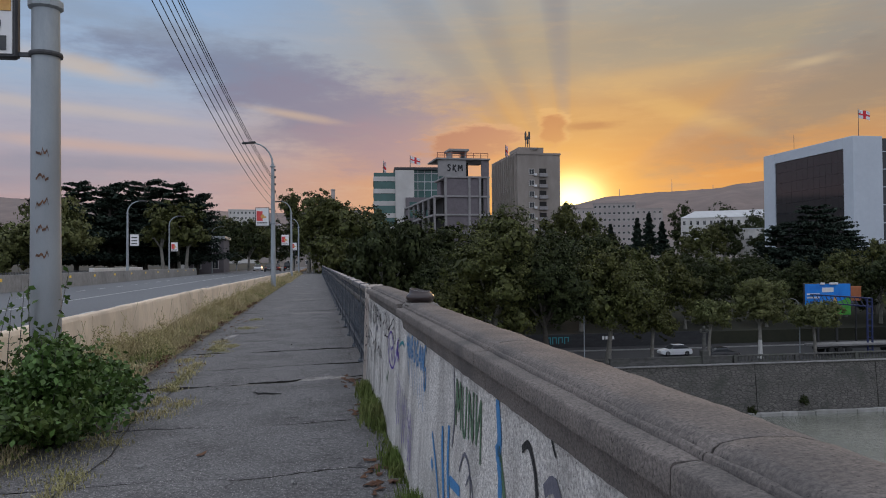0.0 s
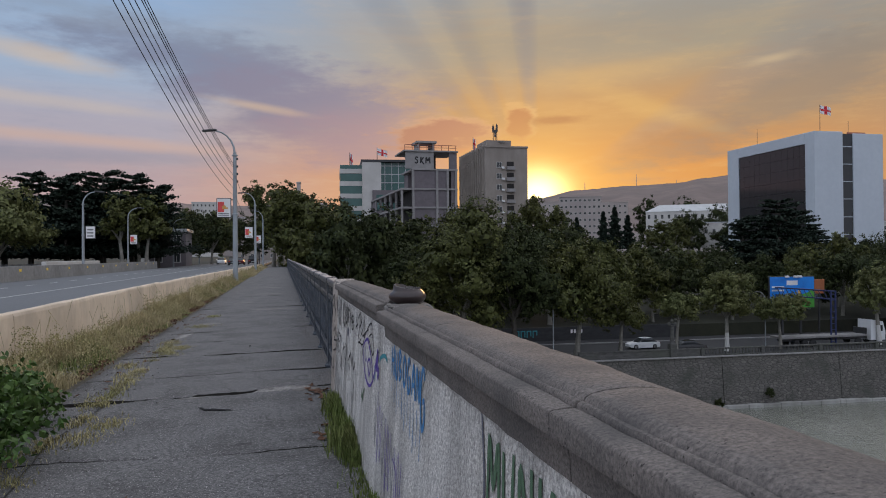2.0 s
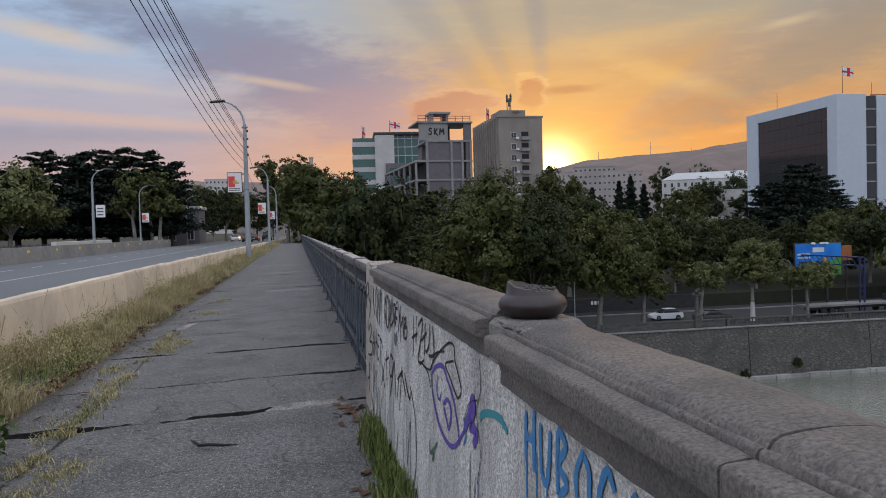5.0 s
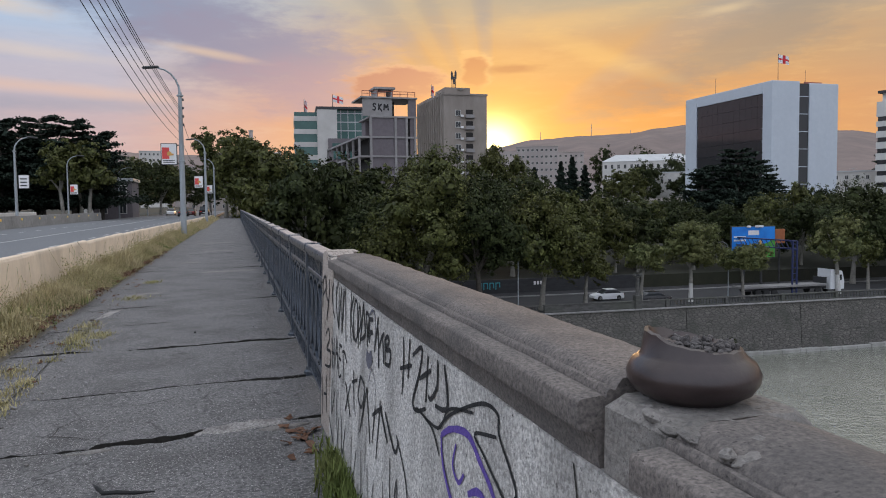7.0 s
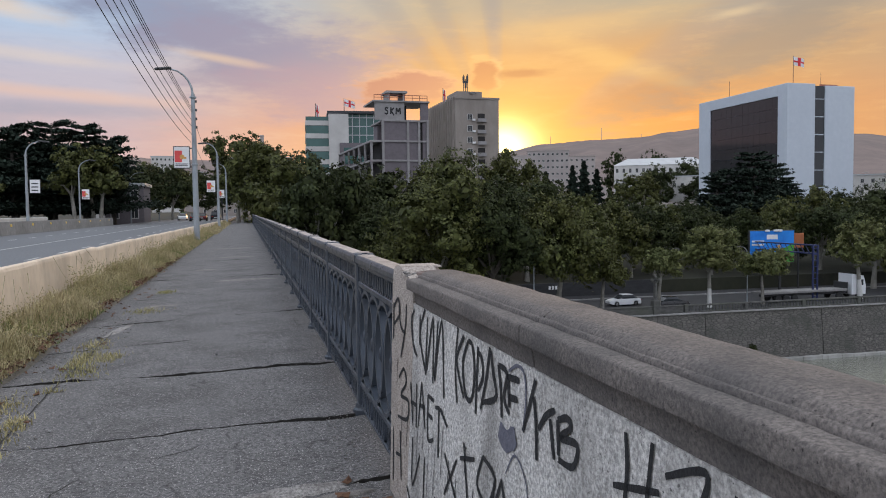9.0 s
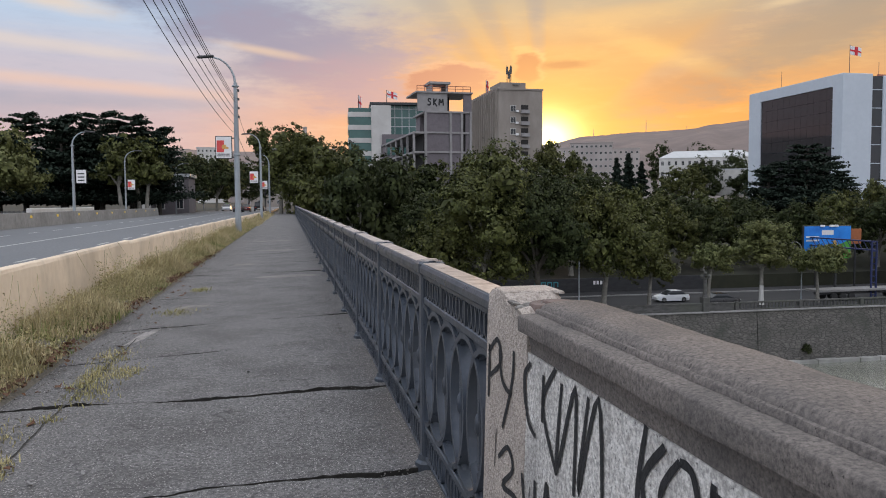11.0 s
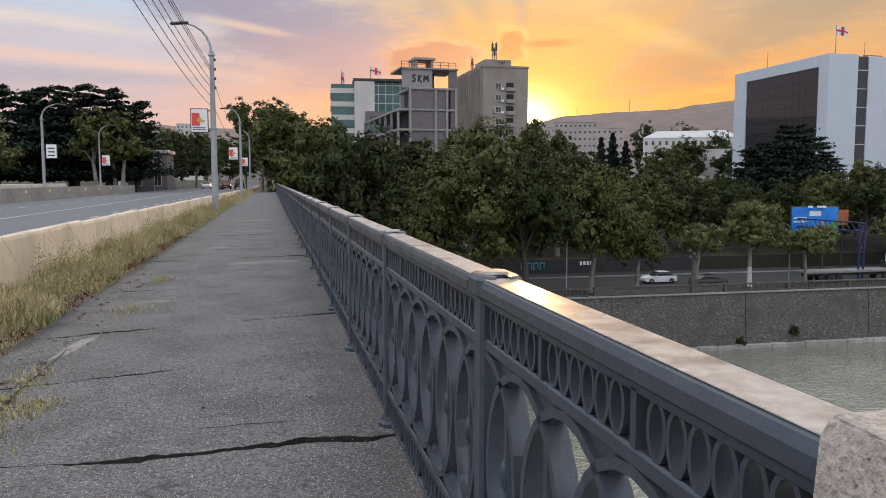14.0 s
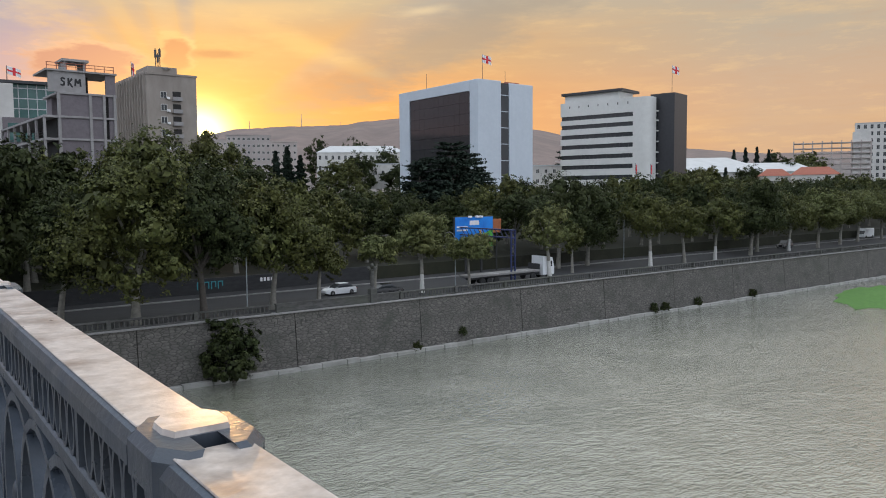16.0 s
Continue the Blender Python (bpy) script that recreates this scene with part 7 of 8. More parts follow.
def simple_house(name, label, x, y, z, w, d, h, turn, wall, roof, cols, rows, ww=1.2, wh=1.6, pitch=0.0, overhang=0.4):
    b = thing(name, label, "building", Matrix.Translation((x, y, z)) @ Matrix.Rotation(radians(turn), 4, "Z"))
    part("wall", B().box(-w / 2, w / 2, 0, d, -4, h), M[wall], b)
    if pitch:
        o = overhang
        part("roof", B().add([(-w / 2 - o, -o, h), (w / 2 + o, -o, h), (w / 2 + o, d + o, h), (-w / 2 - o, d + o, h), (-w / 2 + d * 0.3, d / 2, h + pitch), (w / 2 - d * 0.3, d / 2, h + pitch)], [(0, 1, 5, 4), (2, 3, 4, 5), (1, 2, 5), (3, 0, 4), (0, 3, 2, 1)]), M[roof], b)
    else:
        part("roof", B().box(-w / 2 - 0.3, w / 2 + 0.3, -0.3, d + 0.3, h, h + 0.5), M[roof], b)
    if cols:
        dx, dz = w / cols, h / rows
        window_grid(b, (-w / 2 + dx / 2, -0.03, dz / 2), (1, 0, 0), cols, rows, min(ww, dx * 0.6), min(wh, dz * 0.6), dx, dz, (0, -1, 0), M["pale_house"], M["win"])
    return b


office_block_glass(), striped_block(), tower_block(), concrete_frame(), glass_office()
simple_house("mansion", "long white classical building with a grey hipped roof", 232, 400, 14, 52, 24, 12, -30, "pale_house", "roof_grey", 14, 2, 1.4, 2.4, 4.5)
simple_house("mansion_wing", "low white wing with a flat roof", 205, 330, 8, 36, 18, 8, -30, "pale_house", "roof_grey", 10, 1, 1.4, 2)
simple_house("mansion_wing", "low white wing with a flat roof", 232, 345, 8, 26, 14, 6, -30, "pale_house", "roof_grey", 6, 1, 1.4, 2)
simple_house("apartment_block", "pale apartment block far off, haze painted into its colour", 212, 520, 10, 30, 14, 33, -20, "far_wall", "far_wall", 9, 7, 1.6, 1.6)
simple_house("apartment_block", "pale apartment block far off, haze painted into its colour", 248, 545, 10, 24, 14, 31, -20, "far_wall", "far_wall", 6, 6, 1.6, 1.6)
simple_house("apartment_block", "apartment block far off, haze painted into its colour", 232, 640, 10, 20, 14, 38, -20, "far_wall", "far_wall", 5, 6)
simple_house("hall", "long pale hall with a light metal roof", 388, 260, 3, 96, 30, 9, -50, "pale_house", "roof_grey", 18, 1, 2.0, 3.0, 5.5, 0.8)
simple_house("hall", "long pale hall with a light metal roof", 440, 350, 8, 120, 34, 12, -50, "far_wall", "roof_grey", 0, 1, 1, 1, 5.0, 0.8)
simple_house("red_roof_house", "low house with red roof tiles", 318, 172, 2, 18, 12, 6, -55, "pale_house", "roof_red", 5, 1, 1.2, 1.4, 3.4)
simple_house("red_roof_house", "low house with red roof tiles", 300, 180, 2, 12, 10, 5.5, -55, "pale_house", "roof_red", 4, 1, 1.2, 1.4, 3.0)
simple_house("stone_palace", "tall pale stone building with arched windows and cornices", 676, 300, 5, 44, 30, 52, -64, "pale_house", "roof_grey", 9, 9, 2.2, 3.4)
simple_house("small_block", "small cream building with a grey roof", 236, 252, 0, 22, 14, 13, -40, "pale_house", "roof_grey", 6, 3)
simple_house("small_block", "cream building beside the white office block", 180, 215, 0, 12, 12, 10, -38, "pale_house", "roof_grey", 3, 3)
simple_house("apartment_block", "white slab of flats on the far hillside", -57, 600, 6, 20, 12, 37, 5, "pale_house", "roof_grey", 7, 9)
simple_house("apartment_block", "white slab of flats on the far hillside", -36, 610, 6, 16, 12, 26, 5, "far_wall", "roof_grey", 5, 10)
simple_house("gable_house", "small pale house with a grey roof behind the trees", -25, 172, 0, 10, 8, 6.5, 15, "pale_house", "roof_grey", 3, 2, 1, 1.2, 2.6)
simple_house("corner_house", "dark grey house beside the road", -19.5, 138, 0, 6, 9, 6.0, 0, "block", "roof_grey", 2, 2, 1.2, 1.6)
simple_house("street_block", "dark brick block at the end of the street", -6.5, 330, 0, 24, 14, 12, 0, "tower", "roof_grey", 6, 3)
simple_house("flats", "brown flats behind the park trees", 4, 420, 4, 40, 14, 26, -3, "tower", "roof_grey", 10, 7)
chim = thing("chimney_stack", "thin pale factory chimney behind the trees", "chimney", Matrix.Translation((12.5, 600, 0)))
part("stack", B().tube([(0, 0, -4), (0, 0, 59)], [2.4, 1.5], 12), M["far_wall"], chim)
part("stack_rim", B().lathe([(1.5, 58), (1.8, 58.5), (1.8, 59.5), (1.4, 59.6)], 12), M["far_wall"], chim)
sc = thing("scaffolded_block", "unfinished tower block with open floors and a pale core", "building", Matrix.Translation((588, 300, 5)) @ Matrix.Rotation(radians(-62), 4, "Z"))
for j in range(9):
    part("floor_slab", B().box(-27, 27, 0, 10, j * 4, j * 4 + 0.7), M["far_wall"], sc)
for k in range(9):
    part("column", B().box(-27 + k * 6.6, -26.2 + k * 6.6, 0, 0.8, -4, 34), M["far_wall"], sc)
part("core", B().box(14, 26, 2, 10, -4, 40), M["pale_house"], sc)
# masts along the ridge
for i, az in enumerate((26.2, 29.0, 31.5, 33.3, 34.4, 35.2, 36.8, 22.5)):
    r_, h = 2740, 26 + 26 * (i in (5, 4, 0))
    mt = thing("radio_mast", "thin radio mast on the far ridge", "mast", Matrix.Translation((r_ * math.sin(radians(az)), r_ * math.cos(radians(az)), 2740 * math.tan(radians(4.2)))))
    part("pole", B().tube([(0, 0, -20), (0, 0, h + 28)], [2.0, 0.8], 5), M["far_wall"], mt)
tower_far = random.Random(4)
town = B()
for i in range(420):
    az, r_ = tower_far.uniform(14, 66), tower_far.uniform(800, 2000)
    s, h = tower_far.uniform(8, 26), tower_far.uniform(5, 14)
    x, y = r_ * math.sin(radians(az)), r_ * math.cos(radians(az))
    z = max(0, (r_ - 1500) / 400 * 50) if r_ > 1500 else 3
    town.obox((x, y, z + h / 2), (s, s * 0.7, h + 20), Matrix.Rotation(tower_far.uniform(0, 1.5), 3, "Z"))
tagged(part("distant_town", town, M["far_wall"]), "scatter of houses on the far slopes, paled by painted haze", "houses", "", "stuff")


# ---------------------------------------------------------------- lamps, wires, signs
def street_lamp(x, y, z, h, arm, side, label, sign=None, sign_z=4.0, thick=0.14, sign_side=-1):
    l = thing("street_lamp", label, "street lamp", Matrix.Translation((x, y, z)), "street lamps")
    part("pole", B().tube([(0, 0, -0.2), (0, 0, h * 0.45), (0, 0, h * 0.86)], [thick, thick * 0.86, thick * 0.62], 14), M["pole"], l, smooth=True)
    for zz in (h * 0.45, h * 0.84):
        part("collar", B().lathe([(thick * 0.9, -0.05), (thick * 1.1, -0.03), (thick * 1.1, 0.03), (thick * 0.9, 0.05)], 12, (0, 0, zz)), M["pole"], l)
    pts = [(0, 0, h * 0.85)] + [(side * arm * (1 - math.cos(a)), 0, h * 0.85 + h * 0.15 * math.sin(a)) for a in (0.3, 0.6, 0.9, 1.2, 1.5)]
    part("arm", B().tube(pts, [0.07, 0.06, 0.055, 0.05, 0.045, 0.045], 8), M["pole"], l, smooth=True)
    e = Vector(pts[-1])
    part("lamp_head", B().obox(e + Vector((side * 0.36, 0, 0.02)), (0.85, 0.26, 0.13), Matrix.Rotation(side * 0.10, 3, "Y"), 0.05), M["steel"], l, "flat grey lamp head")
    for k in range(4):
        part("bracket", B().box(-0.05, 0.05, -0.05, 0.05, 0, 0.12, 0.01), M["steel"], l).location = (thick * 0.85, 0, h * (0.66 + 0.05 * k))
    if sign:
        off = 0.0 if sign_side < 0 else 1.27
        s = part("sign_panel", B().box(-1.05, -0.22, -0.07, 0.07, sign_z, sign_z + 1.15, 0.02), M["steel"], l, "lit advertising panel")
        part("sign_face", B().box(-1.01, -0.26, -0.082, -0.07, sign_z + 0.04, sign_z + 1.11), M["white"], s)
        if sign == "red":
            part("print", B().box(-0.98, -0.62, -0.092, -0.083, sign_z + 0.32, sign_z + 0.92), M["red"], s)
            part("print", B().lathe([(0.12, -0.004), (0.12, 0.004)], 12).box(-0.1, 0.22, -0.1, 0, -0.003, 0.003), M["amber"], s).matrix_basis = Matrix.Translation((-0.62, -0.09, sign_z + 0.60)) @ Matrix.Rotation(radians(90), 4, "X")
            for q in range(2):
                part("text_bar", B().box(-0.95, -0.35, -0.09, -0.083, sign_z + 0.12 + q * 0.09, sign_z + 0.16 + q * 0.09), M["steel"], s)
        else:
            for q in range(3):
                part("text_bar", B().box(-0.9, -0.4, -0.09, -0.083, sign_z + 0.2 + q * 0.28, sign_z + 0.3 + q * 0.28), M["steel"], s)
        s.location.x = off
        for zz in (0.08, 1.05):
            part("sign_clamp", B().box(-0.24 if sign_side < 0 else -1.27, 0.0 if sign_side < 0 else -1.03, -0.03, 0.03, sign_z + zz - 0.03, sign_z + zz + 0.03), M["steel"], s)
    return l


street_lamp(-2.60, 5.5, 0, 8.9, 1.1, -1, "grey steel street lamp with a faded red scrawl", None, thick=0.145)
# food panel on the first pole
fs = thing("pole_sign", "white advertising panel with a bread picture on a pole", "sign", Matrix.Translation((-2.60, 5.5, 3.42)))
part("panel", B().box(-1.15, -0.24, -0.05, 0.05, 0.05, 1.6, 0.02), M["steel"], fs, "black frame")
part("face", B().box(-1.11, -0.28, -0.062, -0.05, 0.09, 1.56), M["white"], fs)
part("picture", B().box(-1.11, -0.29, -0.072, -0.062, 0.50, 1.5), M["amber"], fs, "golden bread picture")
part("clamp", B().lathe([(0.15, -0.02), (0.155, 0), (0.15, 0.02)], 14, (0, 0, 0.10)), M["steel"], fs)
part("bracket", B().box(-0.26, -0.12, -0.02, 0.02, 0.08, 0.12), M["steel"], fs)


def text_on(body, size, m_, mat, parent):
    cu = bpy.data.curves.new("lettering", "FONT")
    cu.body, cu.size, cu.extrude = body, size, 0.002
    tmp = new("lettering_source", cu)
    me = bpy.data.meshes.new_from_object(tmp.evaluated_get(bpy.context.evaluated_depsgraph_get()))
    bpy.data.objects.remove(tmp)
    me.materials.clear()
    me.materials.append(mat)
    o = part("lettering", me, None, parent)
    o.matrix_basis = m_
    return o


text_on("300", 0.22, Matrix.Translation((-0.70, -0.068, 0.30)) @ Matrix.Rotation(radians(90), 4, "X"), M["steel"], fs)
part("text_bar", B().box(-0.95, -0.33, -0.069, -0.062, 0.12, 0.26), M["steel"], fs)
scr = thing("pole_scrawl", "faded red scrawl sprayed on the lamp post", "graffiti", Matrix.Translation((-2.60, 5.5, 0)))
for k in range(5):
    z0, g = 2.55 - k * 0.24, B()
    for t0 in range(9):
        a, a2 = -1.9 + t0 * 0.09, -1.9 + (t0 + 1) * 0.09
        zz, z2 = (z0 + 0.09 * noise.noise((q * 0.7, k * 5.3, 2)) for q in (t0, t0 + 1))
        rr_ = 0.141
        g.add([(rr_ * math.cos(a), rr_ * math.sin(a), zz), (rr_ * math.cos(a2), rr_ * math.sin(a2), z2), (rr_ * math.cos(a2), rr_ * math.sin(a2), z2 + 0.025), (rr_ * math.cos(a), rr_ * math.sin(a), zz + 0.025)], [(0, 1, 2, 3)])
    part("letter", g, M["dead"], scr)
street_lamp(-2.7, 45.5, 0.0, 8.9, 1.15, -1, "grey street lamp with a red and white panel by the footway", "red", 3.8, 0.16)
street_lamp(-2.7, 79.0, 0.0, 8.0, 1.0, -1, "grey street lamp with a red and white panel by the footway", "red", 3.4)
street_lamp(-2.7, 110.0, 0.0, 8.0, 1.0, -1, "grey street lamp with a red and white panel by the footway", "red", 3.4)
street_lamp(-17.6, 73.0, 0.3, 7.2, 1.1, 1, "grey street lamp with a white panel across the road", "white", 2.95, 0.13, 1)
street_lamp(-17.9, 95.0, 0.0, 7.4, 1.1, 1, "grey street lamp with a small panel across the road", "red", 3.1, 0.10, 1)
street_lamp(-18.0, 134.0, 0.0, 8.0, 1.4, 1, "grey street lamp on the far side of the road", None)
street_lamp(-17.0, 165.0, 0.0, 8.0, 1.4, 1, "grey street lamp on the far side of the road", None)
for x, y, h in ((63.2, 90.0, 7.4), (31.3, 84.6, 7.0), (111.0, 101.0, 9.0)):
    street_lamp(x, y, QUAY, h, 0.9, -1, "thin grey street lamp on the river road", None, thick=0.08)
sig = thing("traffic_light", "dark traffic light over the end of the road", "traffic light", Matrix.Translation((-4.4, 150, 0)))
part("pole", B().tube([(0, 0, 0), (0, 0, 4.2)], 0.09, 8), M["steel"], sig)
part("signal_box", B().box(-0.2, 0.2, -0.15, 0.15, 3.0, 4.1, 0.05), M["black_clad"], sig)

for k, (x0, z0, x1, z1, sag) in enumerate(((-3.52, 9.6, -2.85, 5.15, 1.19), (-3.38, 9.3, -2.83, 5.6, 1.06), (-3.26, 9.05, -2.80, 6.0, 0.96), (-3.12, 8.8, -2.78, 6.3, 0.86), (-2.96, 8.2, -2.76, 6.7, 0.60), (-2.88, 8.1, -2.75, 6.8, 0.58), (-2.80, 8.0, -2.74, 6.9, 0.55))):
    wpath = []
    for i in range(25):
        t = i / 24
        wpath.append((x0 + (x1 - x0) * t, -6 + 51.5 * t, z0 + (z1 - z0) * t - sag * 4 * t * (1 - t)))
    tagged(part("overhead_wire", B().tube(wpath, 0.011, 5), M["wire"]), "thin black overhead cable slung between lamp posts", "cable", "overhead cables")
    wp = [(x1 + (-2.8 - x1) * i / 12, 45.5 + 33.5 * i / 12, z1 - 0.3 * i / 12 - 0.9 * 4 * (i / 12) * (1 - i / 12)) for i in range(13)]
    if k % 3 == 1:
        tagged(part("overhead_wire", B().tube(wp, 0.012, 5), M["wire"]), "thin black overhead cable slung between lamp posts", "cable", "overhead cables")

# billboard, gantry and the stone lamp on the quay
bb = thing("billboard", "blue billboard with a green picture above the river road", "billboard", Matrix.Translation((75.6, 101.2, 0)) @ Matrix.Rotation(radians(-4), 4, "Z"))
part("board", B().box(-3.7, 3.7, 0, 0.4, -7.0, -2.15, 0.04), M["steel"], bb)
part("poster", B().box(-3.6, 3.6, -0.03, 0, -6.9, -2.25), M["blue_board"], bb, "blue poster")
hillp = B()
hillp.v = [(3.6, -0.045, -6.9), (3.6, -0.045, -4.4)] + [(3.6 - i * 0.6, -0.045, -4.4 - 0.045 * i * i + 0.12 * math.sin(i * 2.0)) for i in range(1, 7)] + [(-0.3, -0.045, -6.9)]
hillp.f = [tuple(range(len(hillp.v)))]
part("green_field", hillp, M["green_board"], bb)
part("bottle_print", B().box(0.9, 1.35, -0.06, -0.046, -6.1, -4.3, 0.0), M["amber"], bb)
part("title_bar", B().box(-0.9, 0.9, -0.06, -0.031, -3.5, -2.8), M["white"], bb)
for q in range(2):
    part("text_bar", B().box(-3.3, -1.3, -0.045, -0.031, -3.9 - q * 0.5, -3.65 - q * 0.5), M["white"], bb)
for x in (-1.5, 1.5):
    part("leg", B().box(x - 0.15, x + 0.15, 0.1, 0.35, QUAY, -7.0), M["steel"], bb)
for x in (-1.2, 0.2, 0.9):
    part("floodlight", B().box(x, x + 0.5, -0.5, 0.0, -2.35, -2.05, 0.04), M["white"], bb)
ob_ = thing("small_billboard", "orange-brown backed billboard beside the blue one", "billboard", Matrix.Translation((80.9, 101.9, 0)))
part("board", B().box(-0.9, 0.9, 0, 0.3, -4.9, -2.7, 0.04), M["orange_board"], ob_)
part("leg", B().box(-0.1, 0.1, 0.05, 0.25, QUAY, -4.9), M["steel"], ob_)
ga = thing("sign_gantry", "dark blue lattice road-sign gantry over the river road", "gantry", Matrix.Translation((73.0, 89.2, QUAY)))
for x in (-0.35, 0.35):
    part("leg", B().box(x - 0.09, x + 0.09, -0.09, 0.09, 0, 7.4), M["navy"], ga)
for j in range(9):
    part("leg_brace", B().box(-0.35, 0.35, -0.05, 0.05, 0.5 + j * 0.8, 0.6 + j * 0.8), M["navy"], ga)
for z in (6.2, 7.3):
    part("beam_chord", B().box(-0.3, 0.3, -0.1, 12.0, z, z + 0.16), M["navy"], ga)
for j in range(12):
    part("beam_brace", B().tube([(0, j, 6.2), (0, j + 1, 7.4)], 0.06, 5), M["navy"], ga)
stl = thing("stone_lamp", "stone pillar lamp on the embankment parapet", "lamp", Matrix.Translation((46.0, EDGE + 1.05, QUAY + 1.1)))
part("plinth", B().box(-0.42, 0.42, -0.42, 0.42, -1.0, 0.7, 0.05), M["stone"], stl)
part("shaft", B().lathe([(0.34, 0.7), (0.24, 1.0), (0.20, 2.7), (0.30, 2.85)], 10), M["stone"], stl)
for dx in (-0.42, 0.42, 0):
    part("globe", B().lathe([(0.05, -0.2), (0.19, -0.08), (0.2, 0.06), (0.1, 0.2)], 10, (dx, 0, 3.05 + (0.35 if dx == 0 else 0))), M["stone"], stl)
part("cross_arm", B().box(-0.45, 0.45, -0.05, 0.05, 2.8, 2.9), M["stone"], stl)
gr = thing("wall_graffiti", "teal sprayed lettering on the park retaining wall", "graffiti", Matrix.Translation((32.5, 103.88, QUAY + 0.7)))
for i in range(4):
    q = i * 0.9
    part("letter", B().box(q, q + 0.14, -0.02, 0, 0, 1.0).box(q + 0.14, q + 0.7, -0.02, 0, 0.86, 1.0).box(q + 0.56, q + 0.7, -0.02, 0, 0.1 * i, 0.86), M["teal_paint"], gr)
gr = thing("wall_graffiti", "white sprayed marks on the park retaining wall", "graffiti", Matrix.Translation((41.0, 103.88, QUAY + 1.2)))
for i in range(4):
    part("letter", B().box(i * 0.5, i * 0.5 + 0.32, -0.02, 0, 0, 0.5), M["white"], gr)


# ---------------------------------------------------------------- vehicles
def car(x, y, z, turn, paint, label, kind="sedan", taxi=False):
    c = thing("car", label, "car", Matrix.Translation((x, y, z)) @ Matrix.Rotation(radians(turn), 4, "Z"))
    hl, hw = (2.2, 0.88) if kind == "sedan" else (2.25, 0.93)
    top = 1.43 if kind == "sedan" else 1.72

    def loft(sections):
        b = B()
        for xx, w, z0, z1 in sections:
            b.v += [(xx, -w, z0), (xx, w, z0), (xx, w * 0.98, (z0 + z1) / 2 + 0.05), (xx, w * 0.90, z1), (xx, -w * 0.90, z1), (xx, -w * 0.98, (z0 + z1) / 2 + 0.05)]
        n = len(sections)
        b.f = [(i * 6 + k, i * 6 + (k + 1) % 6, i * 6 + 6 + (k + 1) % 6, i * 6 + 6 + k) for i in range(n - 1) for k in range(6)] + [(5, 4, 3, 2, 1, 0), tuple(range((n - 1) * 6, n * 6))]
        return b
    body = [(-hl, hw * 0.80, 0.35, 0.80), (-hl + 0.15, hw * 0.95, 0.25, 0.92), (-1.2, hw, 0.2, 0.95), (0.9, hw, 0.2, 0.93), (hl - 0.4, hw * 0.97, 0.22, 0.82), (hl, hw * 0.8, 0.35, 0.66)]
    if kind != "sedan":
        body = [(-hl, hw * 0.9, 0.4, 1.02), (-hl + 0.1, hw, 0.3, 1.10), (0.8, hw, 0.3, 1.08), (hl - 0.3, hw * 0.97, 0.3, 1.0), (hl, hw * 0.85, 0.4, 0.85)]
    part("body", loft(body), M[paint], c, smooth=True)
    cab = [(-1.75, hw * 0.72, 0.9, 0.98), (-1.05, hw * 0.82, 0.9, top), (0.25, hw * 0.82, 0.9, top), (1.05, hw * 0.80, 0.88, 0.95)] if kind == "sedan" else [(-2.15, hw * 0.82, 1.0, 1.1), (-1.85, hw * 0.86, 1.0, top), (0.35, hw * 0.86, 1.0, top), (1.05, hw * 0.84, 1.0, 1.08)]
    part("glasshouse", loft(cab), M["win"], c, "dark windows", smooth=False)
    part("roof", B().box(-1.1 if kind == "sedan" else -1.9, 0.3, -hw * 0.74, hw * 0.74, top - 0.02, top + 0.03, 0.02), M[paint], c)
    tyre = fix(B().lathe([(0.16, -0.10), (0.30, -0.11), (0.33, -0.07), (0.33, 0.07), (0.30, 0.11), (0.16, 0.10)], 16).mesh("tyre", M["rubber"], True))
    rim = fix(B().lathe([(0.03, -0.112), (0.20, -0.105), (0.20, 0.105), (0.03, 0.112)], 12).mesh("rim", M["chrome"]))
    for xx in (-1.35, 1.35):
        for s in (-1, 1):
            wh = part("wheel", tyre, None, c)
            wh.matrix_basis = Matrix.Translation((xx, s * (hw - 0.08), 0.33)) @ Matrix.Rotation(radians(90), 4, "X")
            part("rim", rim, None, wh)
    for s in (-1, 1):
        part("tail_light", B().box(-hl - 0.01, -hl + 0.12, s * hw * 0.62 - 0.16, s * hw * 0.62 + 0.16, 0.66, 0.80, 0.02), M["tail"], c, "red tail light")
        part("headlight", B().box(hl - 0.14, hl + 0.01, s * hw * 0.6 - 0.15, s * hw * 0.6 + 0.15, 0.52, 0.66, 0.02), M["white"], c, "headlight")
        part("mirror", B().box(0.7, 0.85, s * (hw + 0.08) - 0.07, s * (hw + 0.08) + 0.07, 0.92, 1.04, 0.02), M[paint], c)
    part("plate", B().box(-hl - 0.02, -hl, -0.25, 0.25, 0.5, 0.6), M["white"], c)
    if taxi:
        part("roof_sign", B().box(-0.5, -0.2, -0.3, 0.3, top + 0.03, top + 0.16, 0.03), M["isle"], c, "green roof sign")
    return c


